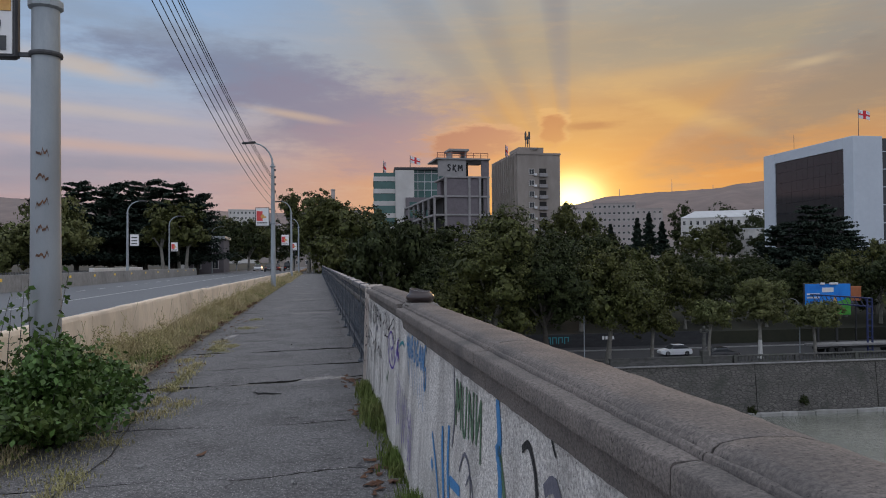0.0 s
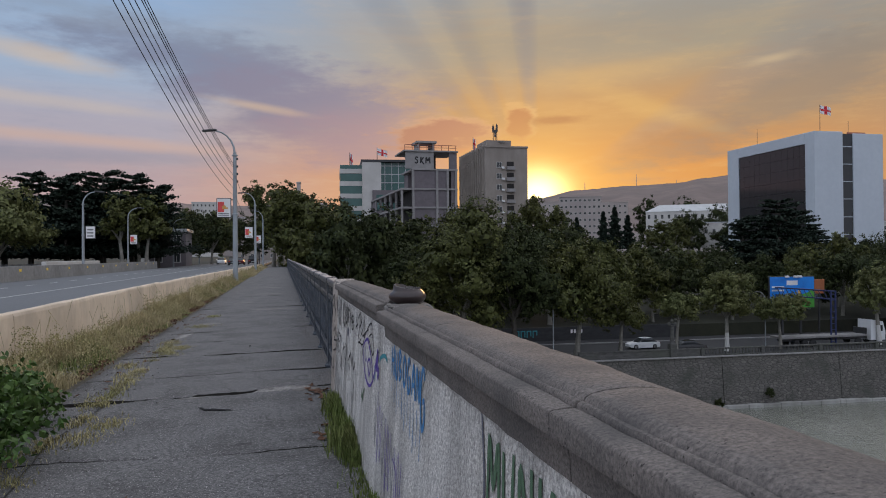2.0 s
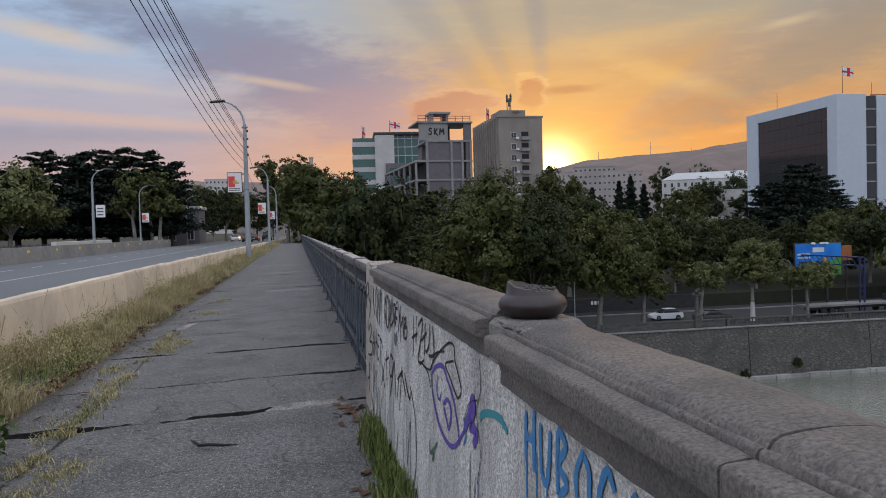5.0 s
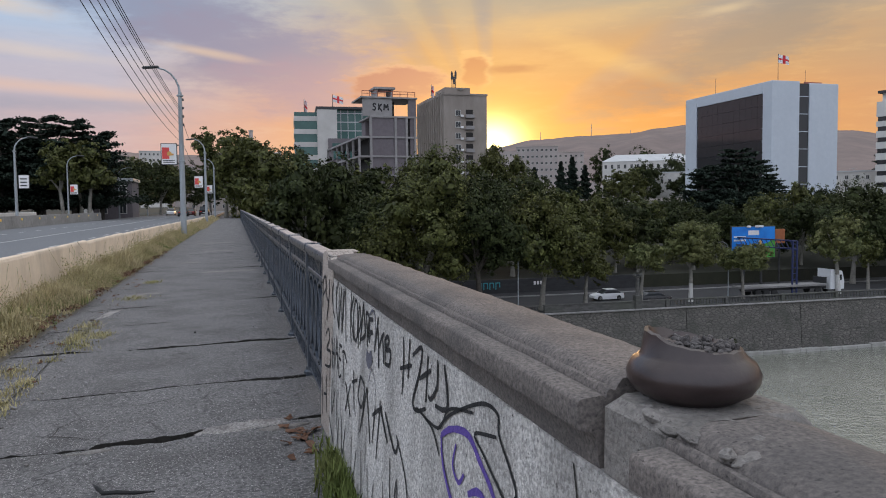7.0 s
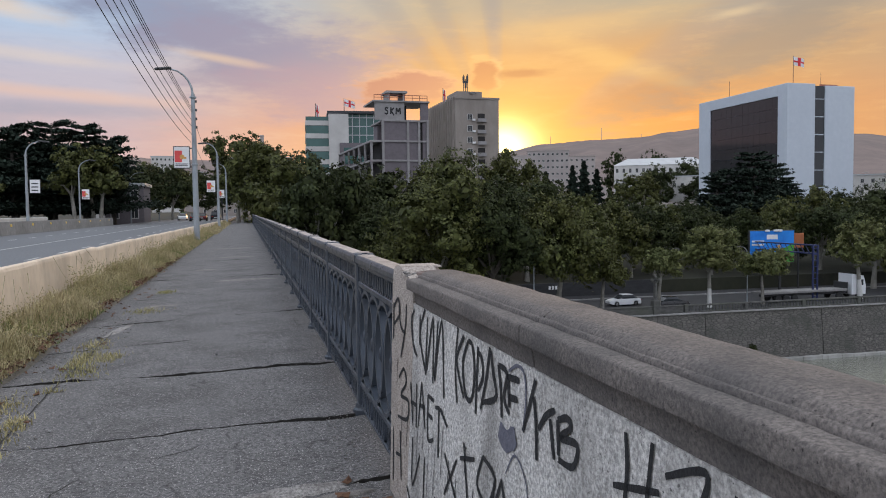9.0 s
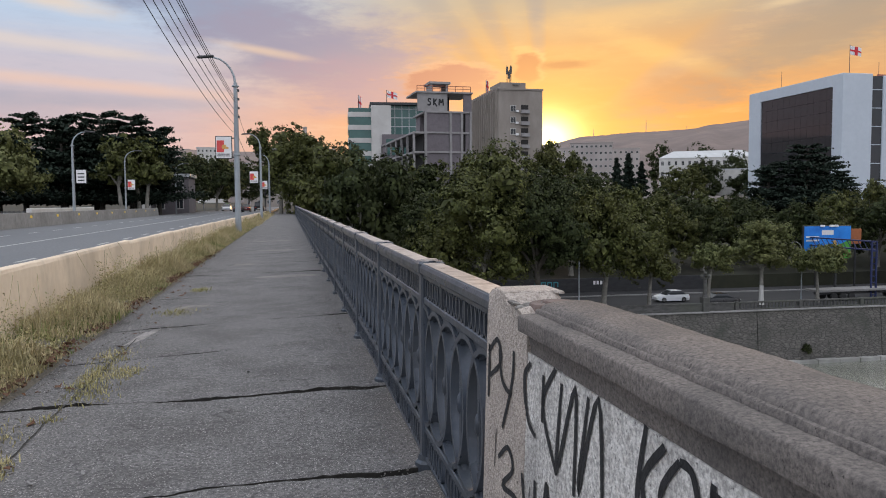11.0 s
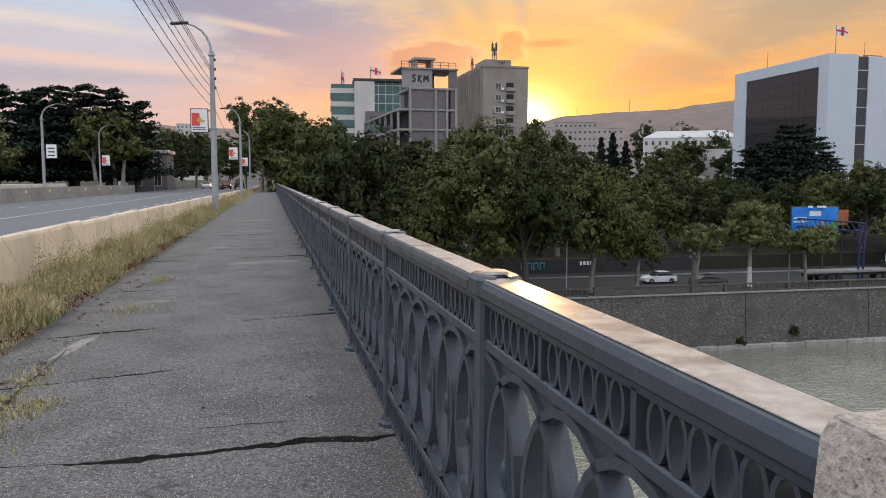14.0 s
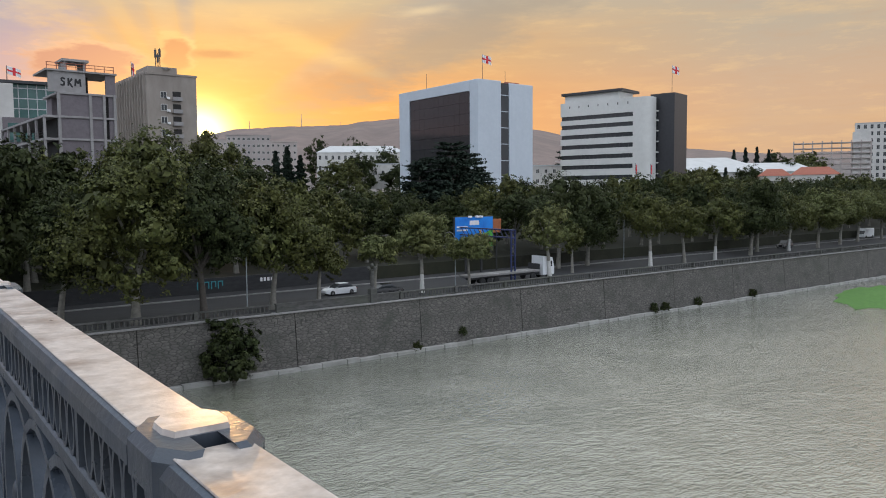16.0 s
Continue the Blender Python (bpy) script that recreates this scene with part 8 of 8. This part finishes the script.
car(-9.0, 146, 0, 90, "car_grey", "dark grey saloon car driving along the bridge road")
car(-5.9, 158, 0, 90, "car_black", "black estate car driving along the bridge road", "suv")
car(-12.6, 166, 0, -90, "car_white", "white car with a green roof sign on the road", "sedan", True)
car(-8.0, 150, 0, 90, "car_red", "dark red car far along the road")
car(51.5, 89.0, QUAY, 4, "car_black", "black saloon car on the river road")
car(160.5, 97.5, QUAY, 184, "car_black", "black off-road car on the river road", "suv")
car(47.0, 93.2, QUAY, 180, "car_white", "silver-white saloon car on the river road behind the trees")
van = thing("van", "white delivery van parked on the far side of the river road", "van", Matrix.Translation((208, 102, QUAY)) @ Matrix.Rotation(radians(184), 4, "Z"))
part("body", B().box(-3.2, 1.6, -1.0, 1.0, 0.4, 2.6, 0.12), M["car_white"], van)
part("cab", B().add([(1.6, -0.95, 0.4), (3.0, -0.95, 0.4), (3.0, -0.95, 1.1), (2.3, -0.9, 2.1), (1.6, -0.9, 2.2), (1.6, 0.95, 0.4), (3.0, 0.95, 0.4), (3.0, 0.95, 1.1), (2.3, 0.9, 2.1), (1.6, 0.9, 2.2)], [(0, 1, 2, 3, 4), (9, 8, 7, 6, 5), (1, 6, 7, 2), (2, 7, 8, 3), (3, 8, 9, 4), (0, 5, 6, 1)]), M["car_white"], van)
part("windscreen", B().add([(2.98, -0.8, 1.16), (2.98, 0.8, 1.16), (2.36, 0.78, 2.06), (2.36, -0.78, 2.06), (2.9, -0.8, 1.1), (2.9, 0.8, 1.1), (2.28, 0.78, 2.0), (2.28, -0.78, 2.0)], [(0, 1, 2, 3), (4, 7, 6, 5), (0, 4, 5, 1), (2, 6, 7, 3), (1, 5, 6, 2), (0, 3, 7, 4)]), M["win"], van)
tw = fix(B().lathe([(0.1, -0.14), (0.36, -0.14), (0.42, -0.1), (0.42, 0.1), (0.36, 0.14), (0.1, 0.14)], 16).mesh("wheel", M["rubber"], True))
for xx in (-2.2, 2.0):
    for s in (-1, 1):
        part("wheel", tw, None, van).matrix_basis = Matrix.Translation((xx, s * 0.9, 0.42)) @ Matrix.Rotation(radians(90), 4, "X")
tr = thing("flatbed_truck", "white-cabbed articulated lorry with an empty flat trailer", "truck", Matrix.Translation((73.0, 89.9, QUAY)) @ Matrix.Rotation(radians(2), 4, "Z"))
part("trailer_bed", B().box(-8.6, 4.9, -1.2, 1.2, 1.15, 1.45, 0.04), M["concrete"], tr, "grey flat trailer bed")
part("chassis", B().box(-8.0, 7.2, -0.45, 0.45, 0.75, 1.15, 0.04), M["steel"], tr)
part("headboard", B().box(4.8, 4.95, -1.2, 1.2, 1.45, 2.3, 0.02), M["steel"], tr)
cabm = B().add([(5.6, -1.2, 0.6), (7.9, -1.2, 0.6), (7.95, -1.2, 1.7), (7.6, -1.15, 3.1), (5.6, -1.15, 3.4), (5.6, 1.2, 0.6), (7.9, 1.2, 0.6), (7.95, 1.2, 1.7), (7.6, 1.15, 3.1), (5.6, 1.15, 3.4)], [(0, 1, 2, 3, 4), (9, 8, 7, 6, 5), (1, 6, 7, 2), (2, 7, 8, 3), (3, 8, 9, 4), (4, 9, 5, 0)])
cb = part("cab", cabm, M["car_white"], tr, "white driver's cab")
part("side_window", B().box(6.6, 7.5, -1.22, -1.16, 1.8, 2.6).box(6.6, 7.5, 1.16, 1.22, 1.8, 2.6), M["win"], cb)
part("windscreen", B().add([(7.97, -1.0, 1.75), (7.97, 1.0, 1.75), (7.70, 1.0, 2.8), (7.70, -1.0, 2.8), (7.85, -1, 1.7), (7.85, 1, 1.7), (7.6, 1, 2.8), (7.6, -1, 2.8)], [(0, 1, 2, 3), (4, 7, 6, 5), (0, 4, 5, 1), (2, 6, 7, 3), (1, 5, 6, 2), (0, 3, 7, 4)]), M["win"], cb)
tw2 = fix(B().lathe([(0.15, -0.16), (0.44, -0.16), (0.5, -0.11), (0.5, 0.11), (0.44, 0.16), (0.15, 0.16)], 18).mesh("wheel", M["rubber"], True))
for xx in (-6.2, -4.9, -3.6, 3.6, 6.9):
    for s in (-1, 1):
        part("wheel", tw2, None, tr).matrix_basis = Matrix.Translation((xx, s * 1.02, 0.5)) @ Matrix.Rotation(radians(90), 4, "X")
isl = B()
n_ = 26
isl.v = [(0, 0, 0.35)] + [(17 * math.cos(6.283 * i / n_) * (1 + 0.15 * math.sin(i * 2.2)), 6.5 * math.sin(6.283 * i / n_) * (1 + 0.2 * math.sin(i * 3.1)), 0.0) for i in range(n_)]
isl.f = [(0, 1 + i, 1 + (i + 1) % n_) for i in range(n_)]
isl.v += [(p[0], p[1], -1.2) for p in isl.v[1:]]
isl.f += [(1 + i, 1 + n_ + i, 1 + n_ + (i + 1) % n_, 1 + (i + 1) % n_) for i in range(n_)]
io = tagged(part("islet", isl, M["isle"]), "flat bright green islet of weed in the river", "islet")
io.matrix_basis = Matrix.Translation((142, 69.5, WATER + 0.04)) @ Matrix.Rotation(radians(18), 4, "Z")


# ---------------------------------------------------------------- weeds, shrub, litter
def blades(name, spots, heights, mat, label, seed, width=0.008, lean=0.35, droop=0.5):
    rng = np.random.default_rng(seed)
    n = len(spots)
    p = np.asarray(spots)
    h = np.asarray(heights)[:, None]
    a = rng.uniform(0, 6.283, n)
    d = np.stack([np.cos(a), np.sin(a), np.zeros(n)], 1)
    s = np.stack([-np.sin(a), np.cos(a), np.zeros(n)], 1) * width * rng.uniform(0.6, 1.4, (n, 1))
    le = rng.uniform(0.1, 1, (n, 1)) * lean
    up = np.array([0, 0, 1.0])
    mid = p + up * h * 0.6 + d * h * le * 0.45
    tip = p + up * h * (1 - droop * le * 0.6) + d * h * le * 1.3
    pts = np.stack([p - s, p + s, mid + s * 0.8, mid - s * 0.8, mid - s * 0.8, mid + s * 0.8, tip + s * 0.1, tip - s * 0.1], 1).reshape(-1, 3)
    o = new(name, leaf_mesh(name, pts, mat))
    return tagged(o, label, "grass", "", "stuff")


rs = np.random.default_rng(12)


def verge_spots(n, y0, y1, x0, x1, tall, seed):
    r = np.random.default_rng(seed)
    y = y0 + (y1 - y0) * r.random(n) ** 1.5
    x = r.uniform(x0, x1, n)
    dens = np.array([noise.noise((float(a) * 1.3, float(b) * 0.55, seed)) for a, b in zip(x, y)])
    keep = dens > -0.18
    x, y, dens = x[keep], y[keep], dens[keep]
    edge = np.clip((-2.22 - x + 0.3 * dens) / 0.6, 0.10, 1)
    z = 0.02 + 0.02 * np.sin((x + 3.3) * 2.1)
    return np.stack([x, y, z * 0 + 0.0], 1), tall * edge * (0.35 + 1.0 * np.clip(dens + 0.35, 0, 1)) * r.uniform(0.4, 1.2, len(x))


sp, hh = verge_spots(80000, -1.0, 60.0, -3.24, -2.32, 0.42, 31)
blades("dry_weeds", sp, hh, M["straw"], "tall dry straw-coloured weeds along the barrier", 41, 0.004, 0.6)
sp, hh = verge_spots(14000, -1.0, 60.0, -3.2, -2.3, 0.26, 32)
blades("green_weeds", sp, hh, M["grass"], "short green weeds along the verge", 42, 0.005, 0.7)
sp, hh = verge_spots(5000, 58.0, 118.0, -3.2, -2.1, 0.5, 33)
blades("far_weeds", sp, hh, M["straw"], "dry weeds along the far verge", 43, 0.02)
# fine leafy growth filling the weeds, and brown leaf litter at their foot
r_ = np.random.default_rng(57)
y = 6.0 + 54.0 * r_.random(60000) ** 1.7
x = -3.2 + 0.82 * r_.random(len(y)) ** 1.3
top = np.array([0.34 + 0.62 * noise.noise((float(a) * 2.2, float(b) * 0.9, 4)) + 0.25 * noise.noise((float(a) * 6, float(b) * 3.0, 2)) for a, b in zip(x, y)]) * np.clip((-2.32 - x) / 0.5, 0.12, 1)
keep = top > 0.05
x, y, top = x[keep], y[keep], top[keep]
o = new("leafy_weeds", leaf_mesh("leafy_weeds", cards(np.stack([x, y, np.clip(top, 0, 0.62) * r_.random(len(x)) ** 0.8], 1), 0.013, r_, 0.0, 0.2), M["weed"]))
tagged(o, "bushy yellow-green weeds along the barrier", "weeds", "", "stuff")
y = r_.uniform(5.5, 30.0, 3200)
x = -2.4 + r_.normal(size=len(y)) * 0.09
keep = np.array([noise.noise((5.0, float(b) * 0.8, 3)) for b in y]) > -0.05
x, y = x[keep], y[keep]
o = new("leaf_litter", leaf_mesh("leaf_litter", cards(np.stack([x, y, 0.035 + 0.02 * r_.random(len(x))], 1), 0.022, r_, 0.6, 0.25), M["dead"]))
tagged(o, "brown leaf litter gathered under the weeds", "leaves", "", "stuff")
# seed heads standing above the weeds
r_ = np.random.default_rng(61)
st_ = B()
for i in range(90):
    x, y = r_.uniform(-3.15, -2.5), 7 + 30 * r_.random() ** 1.3
    h = r_.uniform(0.45, 0.85)
    st_.tube([(x, y, 0), (x + r_.normal() * 0.04, y + r_.normal() * 0.04, h * 0.6), (x + r_.normal() * 0.08, y + r_.normal() * 0.08, h)], [0.0018, 0.0014, 0.004], 3)
tagged(part("weed_stalks", st_, M["straw"]), "thin dry straw-coloured weed stalks with seed heads", "weeds", "", "stuff")
# tufts in the seams of the footway
tufts = [(-1.95, 4.7, 0.30), (-2.05, 5.2, 0.25), (-1.62, 5.9, 0.22), (-1.5, 6.4, 0.18), (-1.85, 3.6, 0.22), (-2.2, 4.0, 0.3), (-1.9, 9.4, 0.2), (-1.75, 11.6, 0.25), (-1.65, 12.4, 0.2), (-1.9, 13.2, 0.22), (-1.72, 16.4, 0.26), (-2.1, 10.4, 0.2), (-1.9, 7.6, 0.2), (-1.7, 19.3, 0.2)]
for i, (x, y, s) in enumerate(tufts):
    r = np.random.default_rng(800 + i)
    m_ = 260
    sp = np.stack([x + r.normal(size=m_) * s * 0.45, y + r.normal(size=m_) * s * 0.9, np.full(m_, floor_z(x) - 0.005)], 1)
    o = blades("grass_tuft", sp, r.uniform(0.02, 0.06, m_), M["weed"], "low yellowed grass tuft in a seam of the footway", 900 + i, 0.004, 0.9)
    o["kind"] = "stuff"
# a long ragged seam in the footway near the verge, with crumbs and grass in it
seam = B()
rs_ = random.Random(404)
prev = None
for i in range(120):
    y = 1.2 + 0.11 * i
    x = -1.78 - 0.012 * (y - 6) + 0.10 * noise.noise((1.0, y * 0.6, 7.0)) + 0.03 * noise.noise((2.0, y * 3.0, 7.0))
    w_ = 0.006 + 0.022 * max(0.0, noise.noise((5.0, y * 1.7, 1.0)))
    row = [(x - w_, y, floor_z(x) + 0.0085), (x + w_, y, floor_z(x) + 0.0085)]
    if prev:
        seam.add(prev + row, [(0, 1, 3, 2)])
    prev = row
tagged(part("seam_crack", seam, M["dark_gap"], recalc=False), "long dirt-filled seam in the asphalt footway", "crack", "", "stuff")
r = np.random.default_rng(405)
y = 1.0 + 13.5 * r.random(5200)
dens = np.array([noise.noise((9.0, float(b) * 1.1, 3.0)) for b in y])
y = y[dens > 0.0]
x = -1.80 - 0.012 * (y - 6) + 0.10 * np.array([noise.noise((1.0, float(b) * 0.6, 7.0)) for b in y]) + r.normal(size=len(y)) * 0.06
blades("seam_grass", np.stack([x, y, SLOPE * (x - 0.55) - 0.004], 1), r.uniform(0.02, 0.075, len(y)), M["weed"], "low yellow-green grass in the footway's long seam", 406, 0.004, 0.9)
cr = B()
for i in range(700):
    y = rs_.uniform(1, 16)
    x = -1.95 + rs_.gauss(0, 0.22)
    q = rs_.uniform(0.003, 0.012)
    cr.obox((x, y, floor_z(x) + q * 0.3), (q * 2, q * 1.5, q), Matrix.Rotation(rs_.uniform(0, 3), 3, "Z"))
tagged(part("asphalt_crumbs", cr, M["broken"]), "loose asphalt crumbs along the footway's edge", "gravel", "", "stuff")
# green grass at the foot of the wall
n = 6500
r = np.random.default_rng(71)
y = r.uniform(-0.5, 7.3, n)
dens = np.array([noise.noise((3.0, float(b) * 0.9, 8)) for b in y])
keep = (dens > -0.12) | (r.random(n) < 0.15)
y, dens = y[keep], dens[keep]
x = 0.56 - np.abs(r.normal(size=len(y))) * 0.09 * (0.6 + np.clip(dens, 0, 1))
blades("wall_grass", np.stack([x, y, np.full(len(y), -0.01)], 1), (0.08 + 0.22 * np.clip(dens + 0.25, 0, 1)) * r.uniform(0.4, 1.2, len(y)), M["grass"], "bright green grass growing along the foot of the wall", 72, 0.005, 0.5)


def shrub(x, y, rx, ry, h, n, seed, size, label):
    r = np.random.default_rng(seed)
    t = thing("shrub", label, "shrub", Matrix.Translation((x, y, 0)))
    stems, pts = B(), []
    for i in range(70):
        a, q = r.uniform(0, 6.283), r.random() ** 0.6
        tip = np.array([rx * q * math.cos(a), ry * q * math.sin(a), h * (1.08 - 0.75 * q * q) * r.uniform(0.55, 1.1)])
        base = tip * np.array([0.25, 0.25, 0])
        mid = (base + tip) / 2 + np.array([0, 0, 0.12 * h])
        stems.tube([tuple(base), tuple(mid), tuple(tip)], [0.008, 0.006, 0.002], 4)
        k = n // 70
        u = r.random(k)[:, None]
        c = base + (mid - base) * np.minimum(u * 2, 1) + (tip - mid) * np.maximum(u * 2 - 1, 0)
        pts.append(c + r.normal(size=(k, 3)) * np.array([0.07, 0.07, 0.05]))
    part("stems", stems, M["bark_dark"], t)["kind"] = "stuff"
    part("foliage", leaf_mesh("foliage", cards(np.concatenate(pts), size, r, 0.35, 0.15), M["shrub"]), None, t)
    return t


shrub(-2.42, 4.9, 0.80, 1.30, 0.74, 13000, 81, 0.032, "leafy green shrub growing round the lamp post on the verge")
shrub(-2.45, 6.3, 0.55, 1.0, 0.56, 6500, 82, 0.030, "leafy green shrub on the verge")
shrub(-2.95, 3.3, 0.6, 0.9, 0.85, 5000, 83, 0.030, "leafy green shrub on the verge")
# trailing shoots on the pole
vine = thing("climbing_shoots", "thin leafy shoots climbing the lamp post", "plant", Matrix.Translation((-2.6, 5.34, 0)))
r = np.random.default_rng(84)
vs, vp_ = B(), []
for i in range(9):
    x0, h = r.uniform(-0.45, 0.35), r.uniform(0.8, 1.5)
    p = [(x0, r.uniform(-0.2, 0.05), 0.0), (x0 + r.normal() * 0.06, -0.05, h * 0.5), (x0 + r.normal() * 0.12, -0.02, h)]
    vs.tube(p, [0.006, 0.005, 0.002], 4)
    for k in range(34):
        u = r.random()
        q = np.array(p[0]) * (1 - u) ** 2 + 2 * u * (1 - u) * np.array(p[1]) + u * u * np.array(p[2])
        vp_.append(q + r.normal(size=3) * 0.03)
part("shoots", vs, M["bark_dark"], vine)["kind"] = "stuff"
part("foliage", leaf_mesh("foliage", cards(np.array(vp_), 0.034, r, 0.2, 0.15), M["shrub"]), None, vine)


def litter(x, y, size, mat, label, name, seed):
    r = np.random.default_rng(seed)
    b = B()
    n = 7
    top = [(size * (1 + 0.35 * r.normal()) * math.cos(6.283 * i / n), size * 0.55 * (1 + 0.3 * r.normal()) * math.sin(6.283 * i / n), 0.006 + abs(0.012 * r.normal())) for i in range(n)]
    b.v = [(0, 0, 0.016)] + top + [(p[0], p[1], p[2] - 0.004) for p in top]
    b.f = [(0, 1 + i, 1 + (i + 1) % n) for i in range(n)] + [(1 + i, 1 + n + i, 1 + n + (i + 1) % n, 1 + (i + 1) % n) for i in range(n)]
    o = tagged(part(name, b, mat), label, "litter" if name != "dead_leaf" else "leaf", "scattered litter")
    o.matrix_basis = Matrix.Translation((x, y, floor_z(x) + 0.004)) @ Matrix.Rotation(float(r.uniform(0, 3)), 4, "Z")


for i, (x, y) in enumerate(((-1.35, 3.75), (-1.55, 5.2), (-1.55, 9.5), (-1.3, 9.6), (-0.2, 3.0), (0.05, 2.9), (-1.7, 8.9), (-0.5, 12.0), (0.2, 12.1), (-0.9, 14.8))):
    litter(x, y, 0.020 if i % 2 else 0.032, M["concrete"], "scrap of pale paper lying on the asphalt", "paper_scrap", 1000 + i)
for i in range(46):
    r = random.Random(1100 + i)
    litter(r.uniform(0.28, 0.5), r.choice((7.45, 7.3, 3.1, 2.9, 5.4)) + r.gauss(0, 0.22), r.uniform(0.025, 0.055), M["dead"], "curled brown dead leaf on the asphalt", "dead_leaf", 1200 + i)
for i in range(30):
    r = random.Random(1300 + i)
    litter(-2.0 + r.gauss(0, 0.12), r.uniform(7, 22), r.uniform(0.03, 0.05), M["dead"], "curled brown dead leaf on the asphalt", "dead_leaf", 1400 + i)
litter(-0.95, 4.0, 0.05, M["dead"], "curled pinkish dead leaf on the asphalt", "dead_leaf", 1500)
gv = B()
r = random.Random(91)
for i in range(1500):
    x, y = 0.52 - abs(r.gauss(0, 0.12)), r.uniform(-1, 18)
    s = r.uniform(0.002, 0.006)
    gv.obox((x, y, floor_z(x) + s * 0.3), (s * 2, s * 1.6, s), Matrix.Rotation(r.uniform(0, 3), 3, "Z"))
tagged(part("grit", gv, M["broken"]), "loose grit and mortar crumbs along the wall's foot", "gravel", "", "stuff")
